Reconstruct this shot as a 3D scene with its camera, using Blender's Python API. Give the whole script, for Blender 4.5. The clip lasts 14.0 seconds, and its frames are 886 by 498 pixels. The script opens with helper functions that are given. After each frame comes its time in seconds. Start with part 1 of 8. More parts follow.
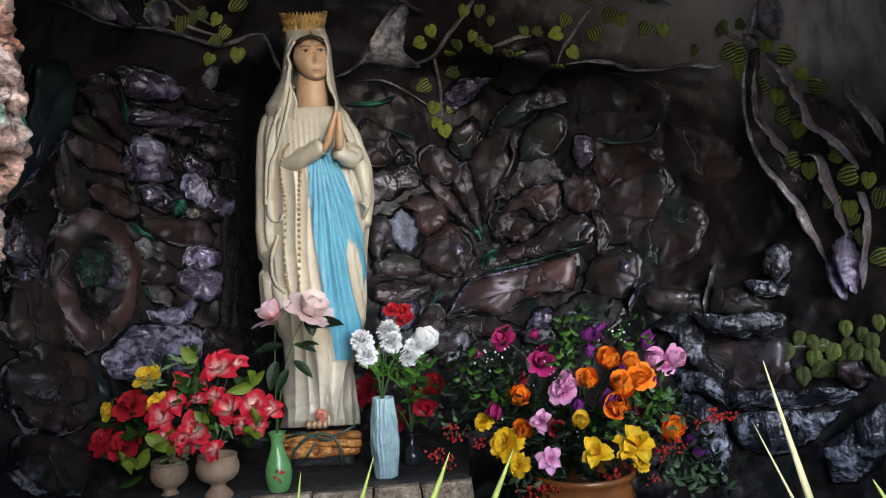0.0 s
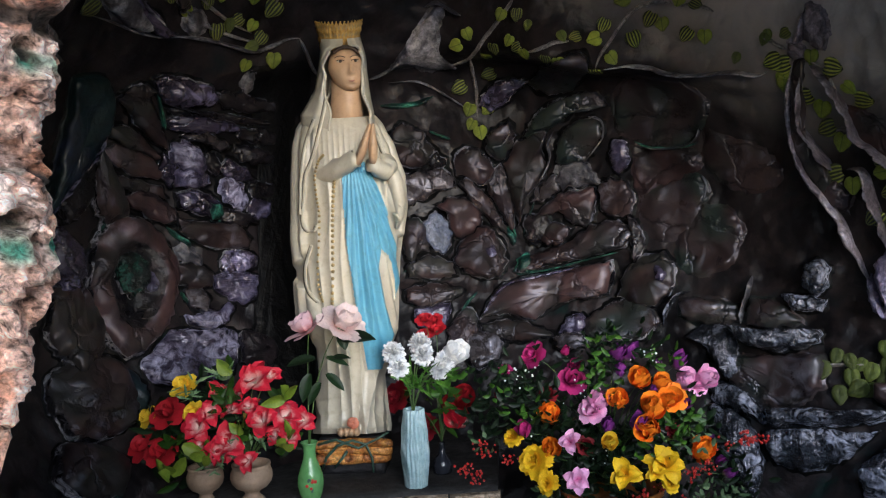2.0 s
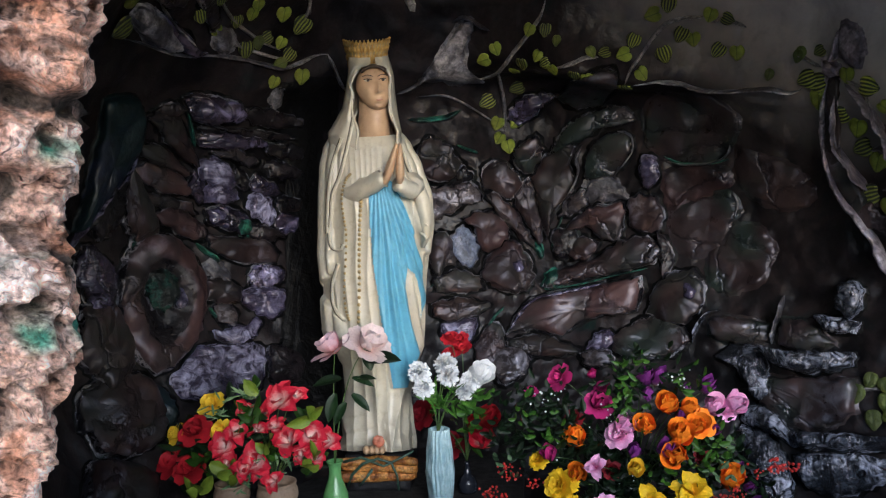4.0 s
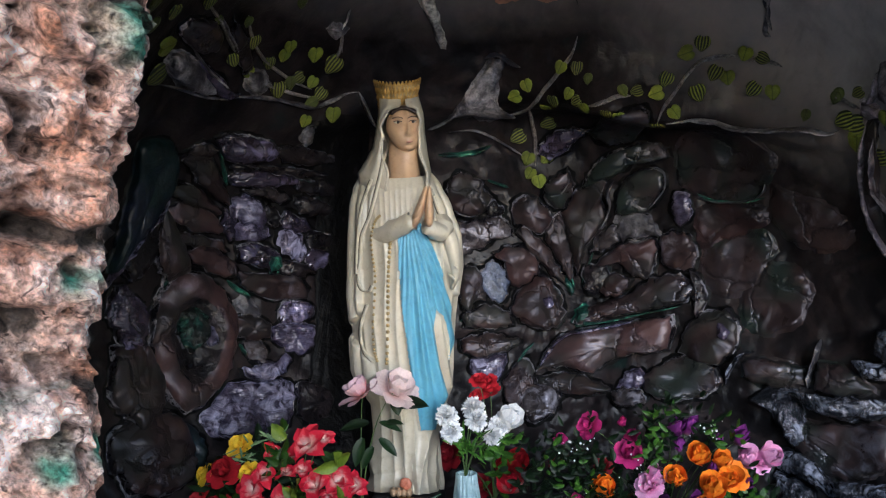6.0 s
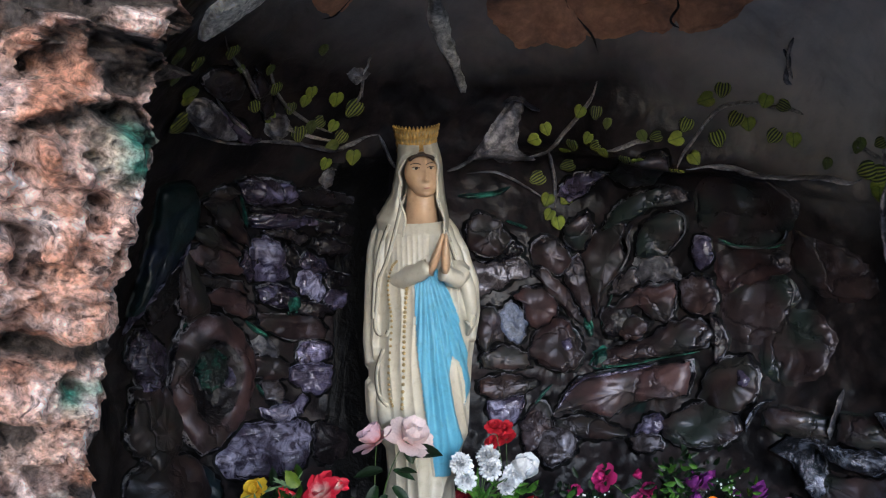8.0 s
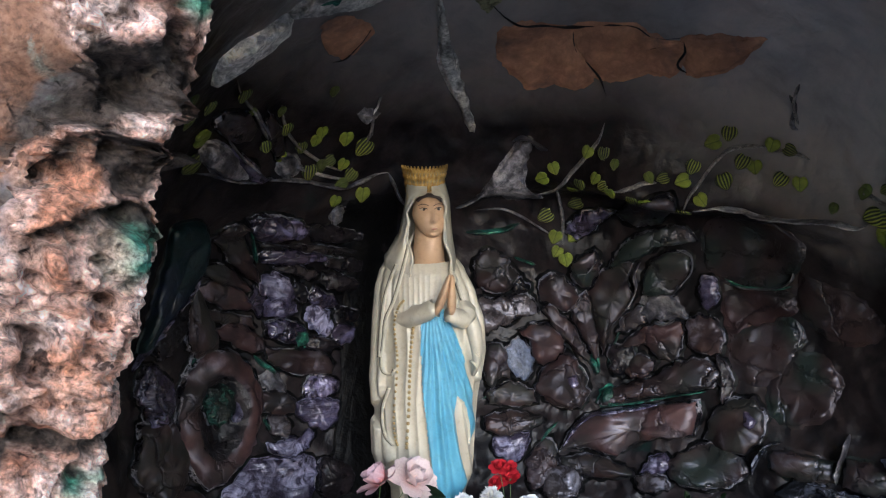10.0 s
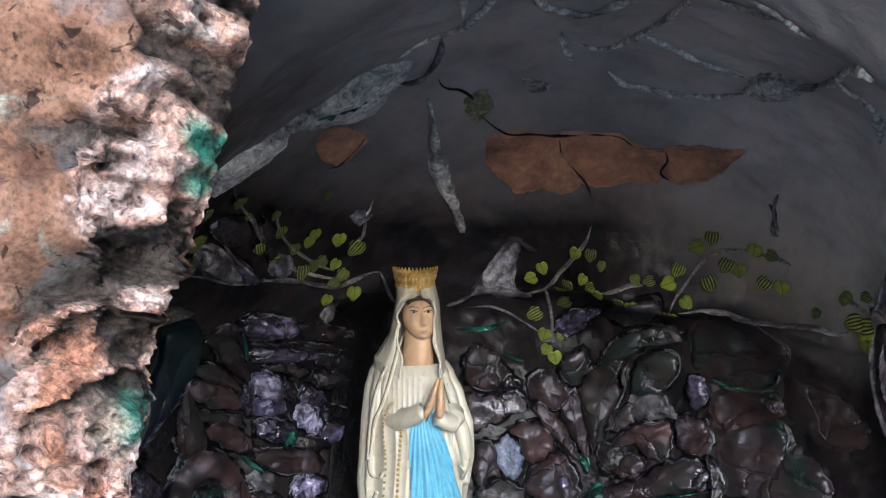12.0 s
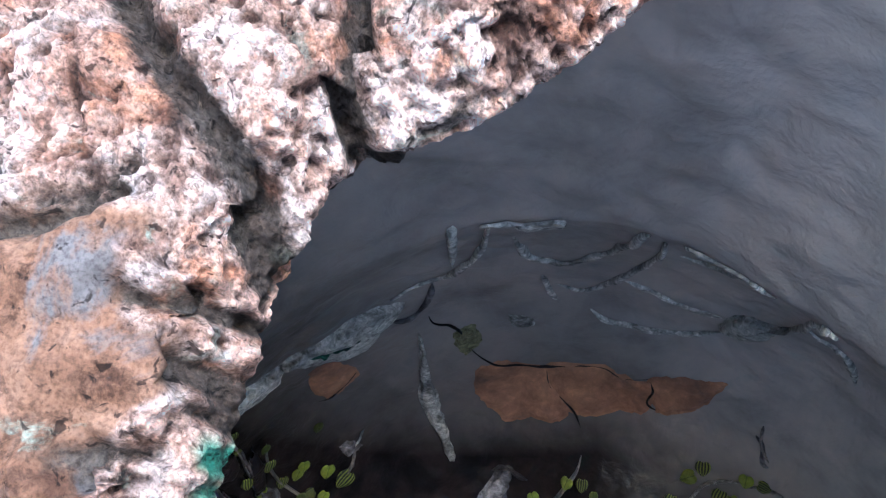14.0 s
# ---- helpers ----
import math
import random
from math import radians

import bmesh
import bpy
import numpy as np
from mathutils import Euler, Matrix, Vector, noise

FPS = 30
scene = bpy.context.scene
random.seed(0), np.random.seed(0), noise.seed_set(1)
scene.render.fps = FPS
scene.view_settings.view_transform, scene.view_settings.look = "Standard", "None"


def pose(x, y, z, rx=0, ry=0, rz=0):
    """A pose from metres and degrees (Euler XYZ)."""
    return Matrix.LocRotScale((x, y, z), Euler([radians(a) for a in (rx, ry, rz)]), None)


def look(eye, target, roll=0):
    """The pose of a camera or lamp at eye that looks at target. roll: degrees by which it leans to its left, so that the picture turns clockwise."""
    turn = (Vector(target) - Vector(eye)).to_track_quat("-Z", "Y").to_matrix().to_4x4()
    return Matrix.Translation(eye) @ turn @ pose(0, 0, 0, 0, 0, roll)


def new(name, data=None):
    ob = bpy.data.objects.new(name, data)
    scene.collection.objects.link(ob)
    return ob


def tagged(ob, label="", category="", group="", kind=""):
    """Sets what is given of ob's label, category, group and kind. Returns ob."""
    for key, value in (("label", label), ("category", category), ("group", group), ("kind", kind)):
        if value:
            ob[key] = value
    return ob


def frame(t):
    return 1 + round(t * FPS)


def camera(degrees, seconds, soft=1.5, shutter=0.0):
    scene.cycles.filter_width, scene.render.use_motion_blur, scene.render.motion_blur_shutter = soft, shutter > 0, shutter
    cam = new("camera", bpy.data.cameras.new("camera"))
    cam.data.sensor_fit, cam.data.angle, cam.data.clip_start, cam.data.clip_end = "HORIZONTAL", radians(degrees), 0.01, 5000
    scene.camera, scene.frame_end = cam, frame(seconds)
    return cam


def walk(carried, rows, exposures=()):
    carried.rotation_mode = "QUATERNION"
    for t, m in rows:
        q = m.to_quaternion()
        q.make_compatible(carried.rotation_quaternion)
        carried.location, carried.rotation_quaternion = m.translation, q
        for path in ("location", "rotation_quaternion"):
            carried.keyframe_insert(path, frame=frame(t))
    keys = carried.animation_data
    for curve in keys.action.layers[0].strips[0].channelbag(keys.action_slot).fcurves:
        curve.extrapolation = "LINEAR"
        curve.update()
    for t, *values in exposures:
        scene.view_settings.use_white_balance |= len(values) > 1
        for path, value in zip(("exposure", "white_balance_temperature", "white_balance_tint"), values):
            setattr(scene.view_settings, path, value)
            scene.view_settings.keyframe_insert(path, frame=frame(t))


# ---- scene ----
cam = camera(57.8, 14.0, soft=1.2)
# seconds, eye, target, roll
PATH = [
    (0.0, (-0.010, 0.132, 1.157), (0.003, 2.132, 1.149), -2.7),
    (0.5, (-0.002, 0.140, 1.219), (-0.023, 2.139, 1.173), -2.4),
    (1.0, (0.002, 0.138, 1.248), (-0.045, 2.136, 1.181), -2.1),
    (1.5, (0.004, 0.136, 1.258), (-0.060, 2.134, 1.183), -2.0),
    (2.0, (0.008, 0.134, 1.269), (-0.076, 2.131, 1.187), -2.0),
    (4.5, (0.016, 0.148, 1.349), (-0.158, 2.138, 1.259), -1.6),
    (5.0, (0.017, 0.153, 1.370), (-0.177, 2.142, 1.287), -1.5),
    (5.5, (0.020, 0.153, 1.391), (-0.195, 2.140, 1.318), -1.5),
    (6.0, (0.024, 0.154, 1.412), (-0.210, 2.139, 1.349), -1.4),
    (6.5, (0.029, 0.155, 1.431), (-0.221, 2.139, 1.381), -1.3),
    (7.0, (0.035, 0.155, 1.448), (-0.231, 2.137, 1.411), -1.1),
    (7.5, (0.041, 0.155, 1.464), (-0.240, 2.135, 1.439), -1.0),
    (8.0, (0.048, 0.154, 1.480), (-0.248, 2.132, 1.467), -0.8),
    (10.5, (0.071, 0.128, 1.551), (-0.257, 2.100, 1.609), -0.0),
    (11.0, (0.075, 0.119, 1.566), (-0.249, 2.091, 1.661), 0.0),
    (11.5, (0.079, 0.110, 1.585), (-0.237, 2.079, 1.734), 0.2),
    (12.0, (0.083, 0.098, 1.605), (-0.226, 2.062, 1.828), 0.3),
    (12.5, (0.085, 0.084, 1.625), (-0.214, 2.037, 1.939), 0.4),
    (13.0, (0.088, 0.065, 1.643), (-0.204, 2.000, 2.055), 0.4),
    (13.5, (0.089, 0.045, 1.662), (-0.192, 1.950, 2.204), 0.2),
    (14.0, (0.089, 0.023, 1.683), (-0.175, 1.878, 2.382), -0.0),
]
EXPOSURES = [(0.0, 0.70, 5750, 10), (5.0, 0.60, 5550, 10), (8.0, 0.60, 5350, 10), (11.0, 0.92, 5450, 10), (14.0, 1.45, 4900, 7)]
walk(cam, [(t, look(e, g, roll)) for t, e, g, roll in PATH], EXPOSURES)

# ---- daylight: a bright overcast sky in front of the grotto ----
world = bpy.data.worlds.new("sky")
scene.world = world
world.use_nodes = True
wn = world.node_tree.nodes
sky = wn.new("ShaderNodeTexSky")
sky.sky_type, sky.sun_disc = "NISHITA", False
sky.sun_elevation, sky.sun_rotation = radians(13), radians(162)
wn["Background"].inputs["Strength"].default_value = 0.19
world.node_tree.links.new(sky.outputs["Color"], wn["Background"].inputs["Color"])
sun_data = bpy.data.lights.new("sun", "SUN")
sun_data.energy, sun_data.angle, sun_data.color = 1.7, radians(30), (0.94, 0.96, 1.0)
sun = new("sun", sun_data)
sun.matrix_world = look((0.9, -2.8, 1.87), (0, 0, 1.2))

# ---- materials ----
def mat(name, rough=0.6, spec=0.5, metal=0.0):
    m = bpy.data.materials.new(name)
    m.use_nodes = True
    b = m.node_tree.nodes["Principled BSDF"]
    b.inputs["Roughness"].default_value = rough
    b.inputs["Specular IOR Level"].default_value = spec
    b.inputs["Metallic"].default_value = metal
    return m


def node(m, kind, **sets):
    n = m.node_tree.nodes.new(kind)
    for k, v in sets.items():
        n.inputs[k.replace("_", " ")].default_value = v
    return n


def link(m, a, b):
    m.node_tree.links.new(a, b)


def ramp(m, fac, stops):
    r = m.node_tree.nodes.new("ShaderNodeValToRGB")
    e = r.color_ramp.elements
    while len(e) < len(stops):
        e.new(0.5)
    for el, (p, c) in zip(e, stops):
        el.position, el.color = p, (*c, 1.0)
    link(m, fac, r.inputs["Fac"])
    return r.outputs["Color"]


def coords(m):
    return m.node_tree.nodes.new("ShaderNodeTexCoord").outputs["Object"]


def noise_tex(m, scale, detail=6.0, rough=0.6, distort=0.0, vec=None):
    n = node(m, "ShaderNodeTexNoise", Scale=scale, Detail=detail, Roughness=rough, Distortion=distort)
    link(m, vec or coords(m), n.inputs["Vector"])
    return n.outputs["Fac"]


def mixed(m, fac, a, b, blend="MIX"):
    n = m.node_tree.nodes.new("ShaderNodeMix")
    n.data_type, n.blend_type = "RGBA", blend
    ins = [i for i in n.inputs if i.enabled]
    for val, sock in zip((fac, a, b), ins):
        if isinstance(val, (int, float)):
            sock.default_value = val
        elif isinstance(val, tuple):
            sock.default_value = (*val, 1.0)
        else:
            link(m, val, sock)
    return [o for o in n.outputs if o.enabled][0]


def bump(m, height, dist=0.004, strength=0.6, chain=None):
    n = node(m, "ShaderNodeBump", Strength=strength, Distance=dist)
    link(m, height, n.inputs["Height"])
    if chain:
        link(m, chain, n.inputs["Normal"])
    return n.outputs["Normal"]


def shader(m):
    return m.node_tree.nodes["Principled BSDF"]


def cracks(m, v, scale, width):
    """Thin wandering crack lines: 0 in the crack, 1 on the face."""
    wob = m.node_tree.nodes.new("ShaderNodeVectorMath")
    wob.operation = "MULTIPLY_ADD"
    n = node(m, "ShaderNodeTexNoise", Scale=scale * 0.9, Detail=5.0, Roughness=0.65)
    link(m, v, n.inputs["Vector"])
    link(m, n.outputs["Color"], wob.inputs[0])
    wob.inputs[1].default_value = (1.1 / scale,) * 3
    link(m, v, wob.inputs[2])
    vor = node(m, "ShaderNodeTexVoronoi", Scale=scale)
    vor.feature = "DISTANCE_TO_EDGE"
    link(m, wob.outputs[0], vor.inputs["Vector"])
    return ramp(m, vor.outputs["Distance"], [(0.0, (0, 0, 0)), (width, (1, 1, 1))])


def painted_rock(name, stops, scale=9.0, rough=(0.25, 0.55), bump_d=0.006, tint=None, spec=0.4, crack=0.0, fine=1.0, cover=0.0, second=None):
    """Glossy oil paint brushed over rough cement: two scales of colour, dry-brushed streaks, cracks and lumpy relief."""
    m = mat(name, 0.5, spec)
    b = shader(m)
    v = coords(m)
    n1 = noise_tex(m, scale, 8, 0.65, 0.6, v)
    base = ramp(m, n1, stops)
    n2 = noise_tex(m, scale * 6, 6, 0.7, 0.5, v)
    streak = ramp(m, n2, [(0.35, (1 - 0.65 * fine,) * 3), (0.52, (0.95, 0.95, 0.95)), (0.72, (1 + 0.7 * fine, 1 + 0.65 * fine, 1 + 0.75 * fine))])
    col = mixed(m, 1.0, base, streak, "MULTIPLY")
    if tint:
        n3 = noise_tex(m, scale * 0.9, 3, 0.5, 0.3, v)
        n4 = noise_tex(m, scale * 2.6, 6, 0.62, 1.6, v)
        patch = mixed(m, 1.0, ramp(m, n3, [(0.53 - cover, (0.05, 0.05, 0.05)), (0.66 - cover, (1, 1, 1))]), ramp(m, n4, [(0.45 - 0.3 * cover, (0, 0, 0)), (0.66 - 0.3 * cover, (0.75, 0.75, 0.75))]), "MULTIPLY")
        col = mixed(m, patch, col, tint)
    if second:
        # a second colour brushed softly into the first
        col = mixed(m, ramp(m, noise_tex(m, scale * 0.75, 4, 0.5, 0.8, v), [(0.44, (0, 0, 0)), (0.60, (0.9, 0.9, 0.9))]), col, second)
    nb = None
    if crack:
        lines = cracks(m, v, crack, 0.05)
        col = mixed(m, 0.5, col, lines, "MULTIPLY")
        nb = bump(m, lines, 0.004, 0.6)
    link(m, col, b.inputs["Base Color"])
    r = node(m, "ShaderNodeMapRange", **{"From_Min": 0.35, "From_Max": 0.65, "To_Min": rough[0], "To_Max": rough[1]})
    link(m, noise_tex(m, scale * 2.2, 4, 0.6, 0.2, v), r.inputs["Value"])
    link(m, r.outputs["Result"], b.inputs["Roughness"])
    nb = bump(m, noise_tex(m, scale * 1.7, 6, 0.55, 0.3, v), bump_d * 3.0, 0.3 + 0.45 * fine, nb)
    nb = bump(m, noise_tex(m, scale * 7, 4, 0.6, 0.5, v), bump_d * 0.5, 0.5 * fine, nb)
    link(m, nb, b.inputs["Normal"])
    return m


M = {}


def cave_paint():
    """Near-black glossy paint low down, greyer and more matt under the roof; roof and right side lightened further in
    place of haze and light.
    """
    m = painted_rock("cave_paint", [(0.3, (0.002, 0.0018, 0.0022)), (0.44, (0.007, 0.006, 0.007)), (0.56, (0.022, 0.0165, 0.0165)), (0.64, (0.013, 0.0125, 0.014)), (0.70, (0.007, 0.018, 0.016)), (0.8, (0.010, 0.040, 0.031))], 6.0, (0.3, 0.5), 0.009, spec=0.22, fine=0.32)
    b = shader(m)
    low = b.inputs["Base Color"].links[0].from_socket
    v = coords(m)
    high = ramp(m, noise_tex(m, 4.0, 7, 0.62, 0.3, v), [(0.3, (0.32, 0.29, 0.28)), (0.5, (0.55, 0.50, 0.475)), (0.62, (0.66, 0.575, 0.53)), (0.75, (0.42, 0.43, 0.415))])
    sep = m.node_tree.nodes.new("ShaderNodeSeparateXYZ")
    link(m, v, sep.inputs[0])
    # paler with height and to the right: brightness put into the paint
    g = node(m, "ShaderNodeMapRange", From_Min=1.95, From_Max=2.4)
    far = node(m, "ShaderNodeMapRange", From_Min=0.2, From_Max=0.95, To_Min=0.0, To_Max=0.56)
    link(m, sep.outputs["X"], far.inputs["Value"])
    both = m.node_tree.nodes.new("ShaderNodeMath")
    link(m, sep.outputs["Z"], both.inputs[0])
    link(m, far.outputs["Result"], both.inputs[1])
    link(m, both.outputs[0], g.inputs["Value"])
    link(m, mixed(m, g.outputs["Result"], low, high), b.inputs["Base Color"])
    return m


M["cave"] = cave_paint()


def varied(m, lo=0.75, hi=1.3):
    """Each piece a little lighter or darker than the next."""
    b = shader(m)
    src = b.inputs["Base Color"].links[0].from_socket
    info = m.node_tree.nodes.new("ShaderNodeObjectInfo")
    g = ramp(m, info.outputs["Random"], [(0.0, (lo, lo, lo)), (1.0, (hi, hi, hi))])
    link(m, mixed(m, 1.0, src, g, "MULTIPLY"), b.inputs["Base Color"])
    return m


LAV = (0.30, 0.27, 0.46)
M.update({
    "brown": varied(painted_rock("brown_stone_paint", [(0.3, (0.009, 0.0056, 0.0056)), (0.5, (0.027, 0.0165, 0.0152)), (0.65, (0.046, 0.028, 0.0245)), (0.8, (0.016, 0.012, 0.012))], 9.0, (0.3, 0.5), 0.0028, tint=(0.13, 0.12, 0.15), crack=6.0, spec=0.4, fine=0.25, second=(0.020, 0.021, 0.018))),
    "red": varied(painted_rock("red_brown_stone_paint", [(0.3, (0.015, 0.0080, 0.0080)), (0.5, (0.042, 0.0225, 0.0215)), (0.65, (0.068, 0.037, 0.034)), (0.8, (0.021, 0.013, 0.014))], 8.0, (0.3, 0.5), 0.0028, tint=(0.15, 0.125, 0.15), crack=5.5, spec=0.4, fine=0.25, second=(0.017, 0.016, 0.015))),
    "dim": varied(painted_rock("dim_brown_stone_paint", [(0.3, (0.0085, 0.0062, 0.0064)), (0.5, (0.025, 0.0165, 0.0160)), (0.65, (0.043, 0.027, 0.0255)), (0.8, (0.015, 0.0145, 0.0135))], 7.0, (0.25, 0.5), 0.004, tint=(0.08, 0.08, 0.1), crack=5.0, spec=0.5, fine=0.3, second=(0.013, 0.021, 0.017))),
    "purple": varied(painted_rock("purple_stone_paint", [(0.3, (0.0097, 0.0068, 0.0114)), (0.48, (0.0253, 0.0186, 0.0280)), (0.62, (0.0447, 0.0330, 0.0516)), (0.78, (0.0174, 0.0126, 0.0177))], 8.0, (0.05, 0.2), 0.010, tint=LAV, crack=6.5, spec=0.55, fine=0.3, cover=0.05)),
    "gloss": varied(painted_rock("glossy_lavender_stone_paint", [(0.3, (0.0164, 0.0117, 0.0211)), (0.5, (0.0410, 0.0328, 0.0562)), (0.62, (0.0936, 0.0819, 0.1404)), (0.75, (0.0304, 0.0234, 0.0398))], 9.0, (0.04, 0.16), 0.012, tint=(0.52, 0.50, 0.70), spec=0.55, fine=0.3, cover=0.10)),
    "grey": varied(painted_rock("grey_stone_paint", [(0.3, (0.0113, 0.0091, 0.0106)), (0.5, (0.0328, 0.0266, 0.0270)), (0.65, (0.0630, 0.0532, 0.0517)), (0.8, (0.0221, 0.0181, 0.0188))], 8.0, (0.08, 0.34), 0.008, tint=(0.3, 0.29, 0.34), crack=5.5, spec=0.55, fine=0.3)),
    "slate": painted_rock("blue_slate_paint", [(0.3, (0.05, 0.06, 0.09)), (0.5, (0.11, 0.13, 0.19)), (0.7, (0.2, 0.22, 0.3))], 14.0, (0.25, 0.45)),
    "pale": varied(painted_rock("pale_ridge_paint", [(0.32, (0.015, 0.014, 0.018)), (0.46, (0.07, 0.066, 0.074)), (0.56, (0.26, 0.25, 0.26)), (0.64, (0.38, 0.36, 0.36)), (0.74, (0.06, 0.058, 0.066))], 9.0, (0.3, 0.55))),
    "chalk": varied(painted_rock("chalky_rib_paint", [(0.34, (0.18, 0.175, 0.17)), (0.45, (0.42, 0.41, 0.38)), (0.56, (0.76, 0.74, 0.68)), (0.66, (0.64, 0.63, 0.56)), (0.78, (0.24, 0.24, 0.22))], 11.0, (0.45, 0.7))),
    "dark": varied(painted_rock("black_brown_stone_paint", [(0.3, (0.003, 0.003, 0.004)), (0.5, (0.010, 0.008, 0.009)), (0.65, (0.022, 0.016, 0.018)), (0.8, (0.008, 0.007, 0.008))], 9.0, (0.2, 0.5), 0.008)),
    "teal": painted_rock("teal_rock_paint", [(0.3, (0.0024, 0.0058, 0.0086)), (0.5, (0.0064, 0.0173, 0.0187)), (0.6, (0.0104, 0.0144, 0.0324)), (0.75, (0.0048, 0.0230, 0.0158))], 5.0, (0.3, 0.55)),
    "orange": painted_rock("terracotta_paint", [(0.3, (0.20, 0.12, 0.09)), (0.45, (0.42, 0.21, 0.125)), (0.6, (0.62, 0.32, 0.18)), (0.72, (0.46, 0.25, 0.16)), (0.85, (0.22, 0.15, 0.12))], 6.0, (0.5, 0.7), fine=0.35),
    "green": painted_rock("green_edge_paint", [(0.36, (0.004, 0.008, 0.008)), (0.5, (0.010, 0.050, 0.036)), (0.62, (0.06, 0.24, 0.16)), (0.72, (0.02, 0.06, 0.045)), (0.8, (0.008, 0.012, 0.011))], 17.0, (0.3, 0.55)),
    "bark": varied(painted_rock("trunk_paint", [(0.3, (0.0683, 0.0546, 0.0683)), (0.5, (0.1755, 0.1463, 0.1658)), (0.65, (0.3900, 0.3510, 0.3900)), (0.8, (0.1365, 0.1170, 0.1365))], 10.0, (0.3, 0.55))),
    "root": painted_rock("lavender_root_paint", [(0.3, (0.0600, 0.0480, 0.0720)), (0.5, (0.1680, 0.1440, 0.2280)), (0.65, (0.3840, 0.3480, 0.5040)), (0.8, (0.1080, 0.0840, 0.1200))], 14.0, (0.25, 0.45)),
    # glints on the wet ledges are put into the pale tint
    "wet": varied(painted_rock("wet_black_rock_paint", [(0.3, (0.0026, 0.0032, 0.0047)), (0.5, (0.0074, 0.0090, 0.0111)), (0.62, (0.0159, 0.0191, 0.0244)), (0.78, (0.0063, 0.0159, 0.0159))], 11.0, (0.05, 0.2), 0.016, tint=(0.46, 0.48, 0.60), spec=0.55, fine=0.3, cover=0.07)),
    "moss": painted_rock("dark_moss_paint", [(0.36, (0.002, 0.002, 0.003)), (0.5, (0.004, 0.008, 0.007)), (0.58, (0.012, 0.05, 0.036)), (0.66, (0.006, 0.012, 0.012)), (0.8, (0.05, 0.05, 0.065))], 16.0, (0.08, 0.3), 0.016, spec=0.5),
    "crack": painted_rock("crack_paint", [(0.3, (0.004, 0.004, 0.005)), (0.7, (0.012, 0.01, 0.012))], 12.0, (0.5, 0.7)),
})


M["joint"] = painted_rock("black_joint_and_shade_paint", [(0.3, (0.0012, 0.0012, 0.0014)), (0.6, (0.003, 0.003, 0.003)), (0.75, (0.004, 0.012, 0.010))], 12.0, (0.4, 0.6), spec=0.15)
M["olive"] = painted_rock("olive_patch_paint", [(0.3, (0.16, 0.15, 0.09)), (0.6, (0.34, 0.33, 0.17))], 12.0, (0.5, 0.7))
M["rim"] = painted_rock("worn_edge_paint", [(0.38, (0.004, 0.004, 0.005)), (0.52, (0.012, 0.010, 0.012)), (0.58, (0.30, 0.29, 0.32)), (0.62, (0.02, 0.02, 0.02)), (0.70, (0.02, 0.10, 0.07))], 14.0, (0.15, 0.4), 0.006, spec=0.7, fine=0.6)


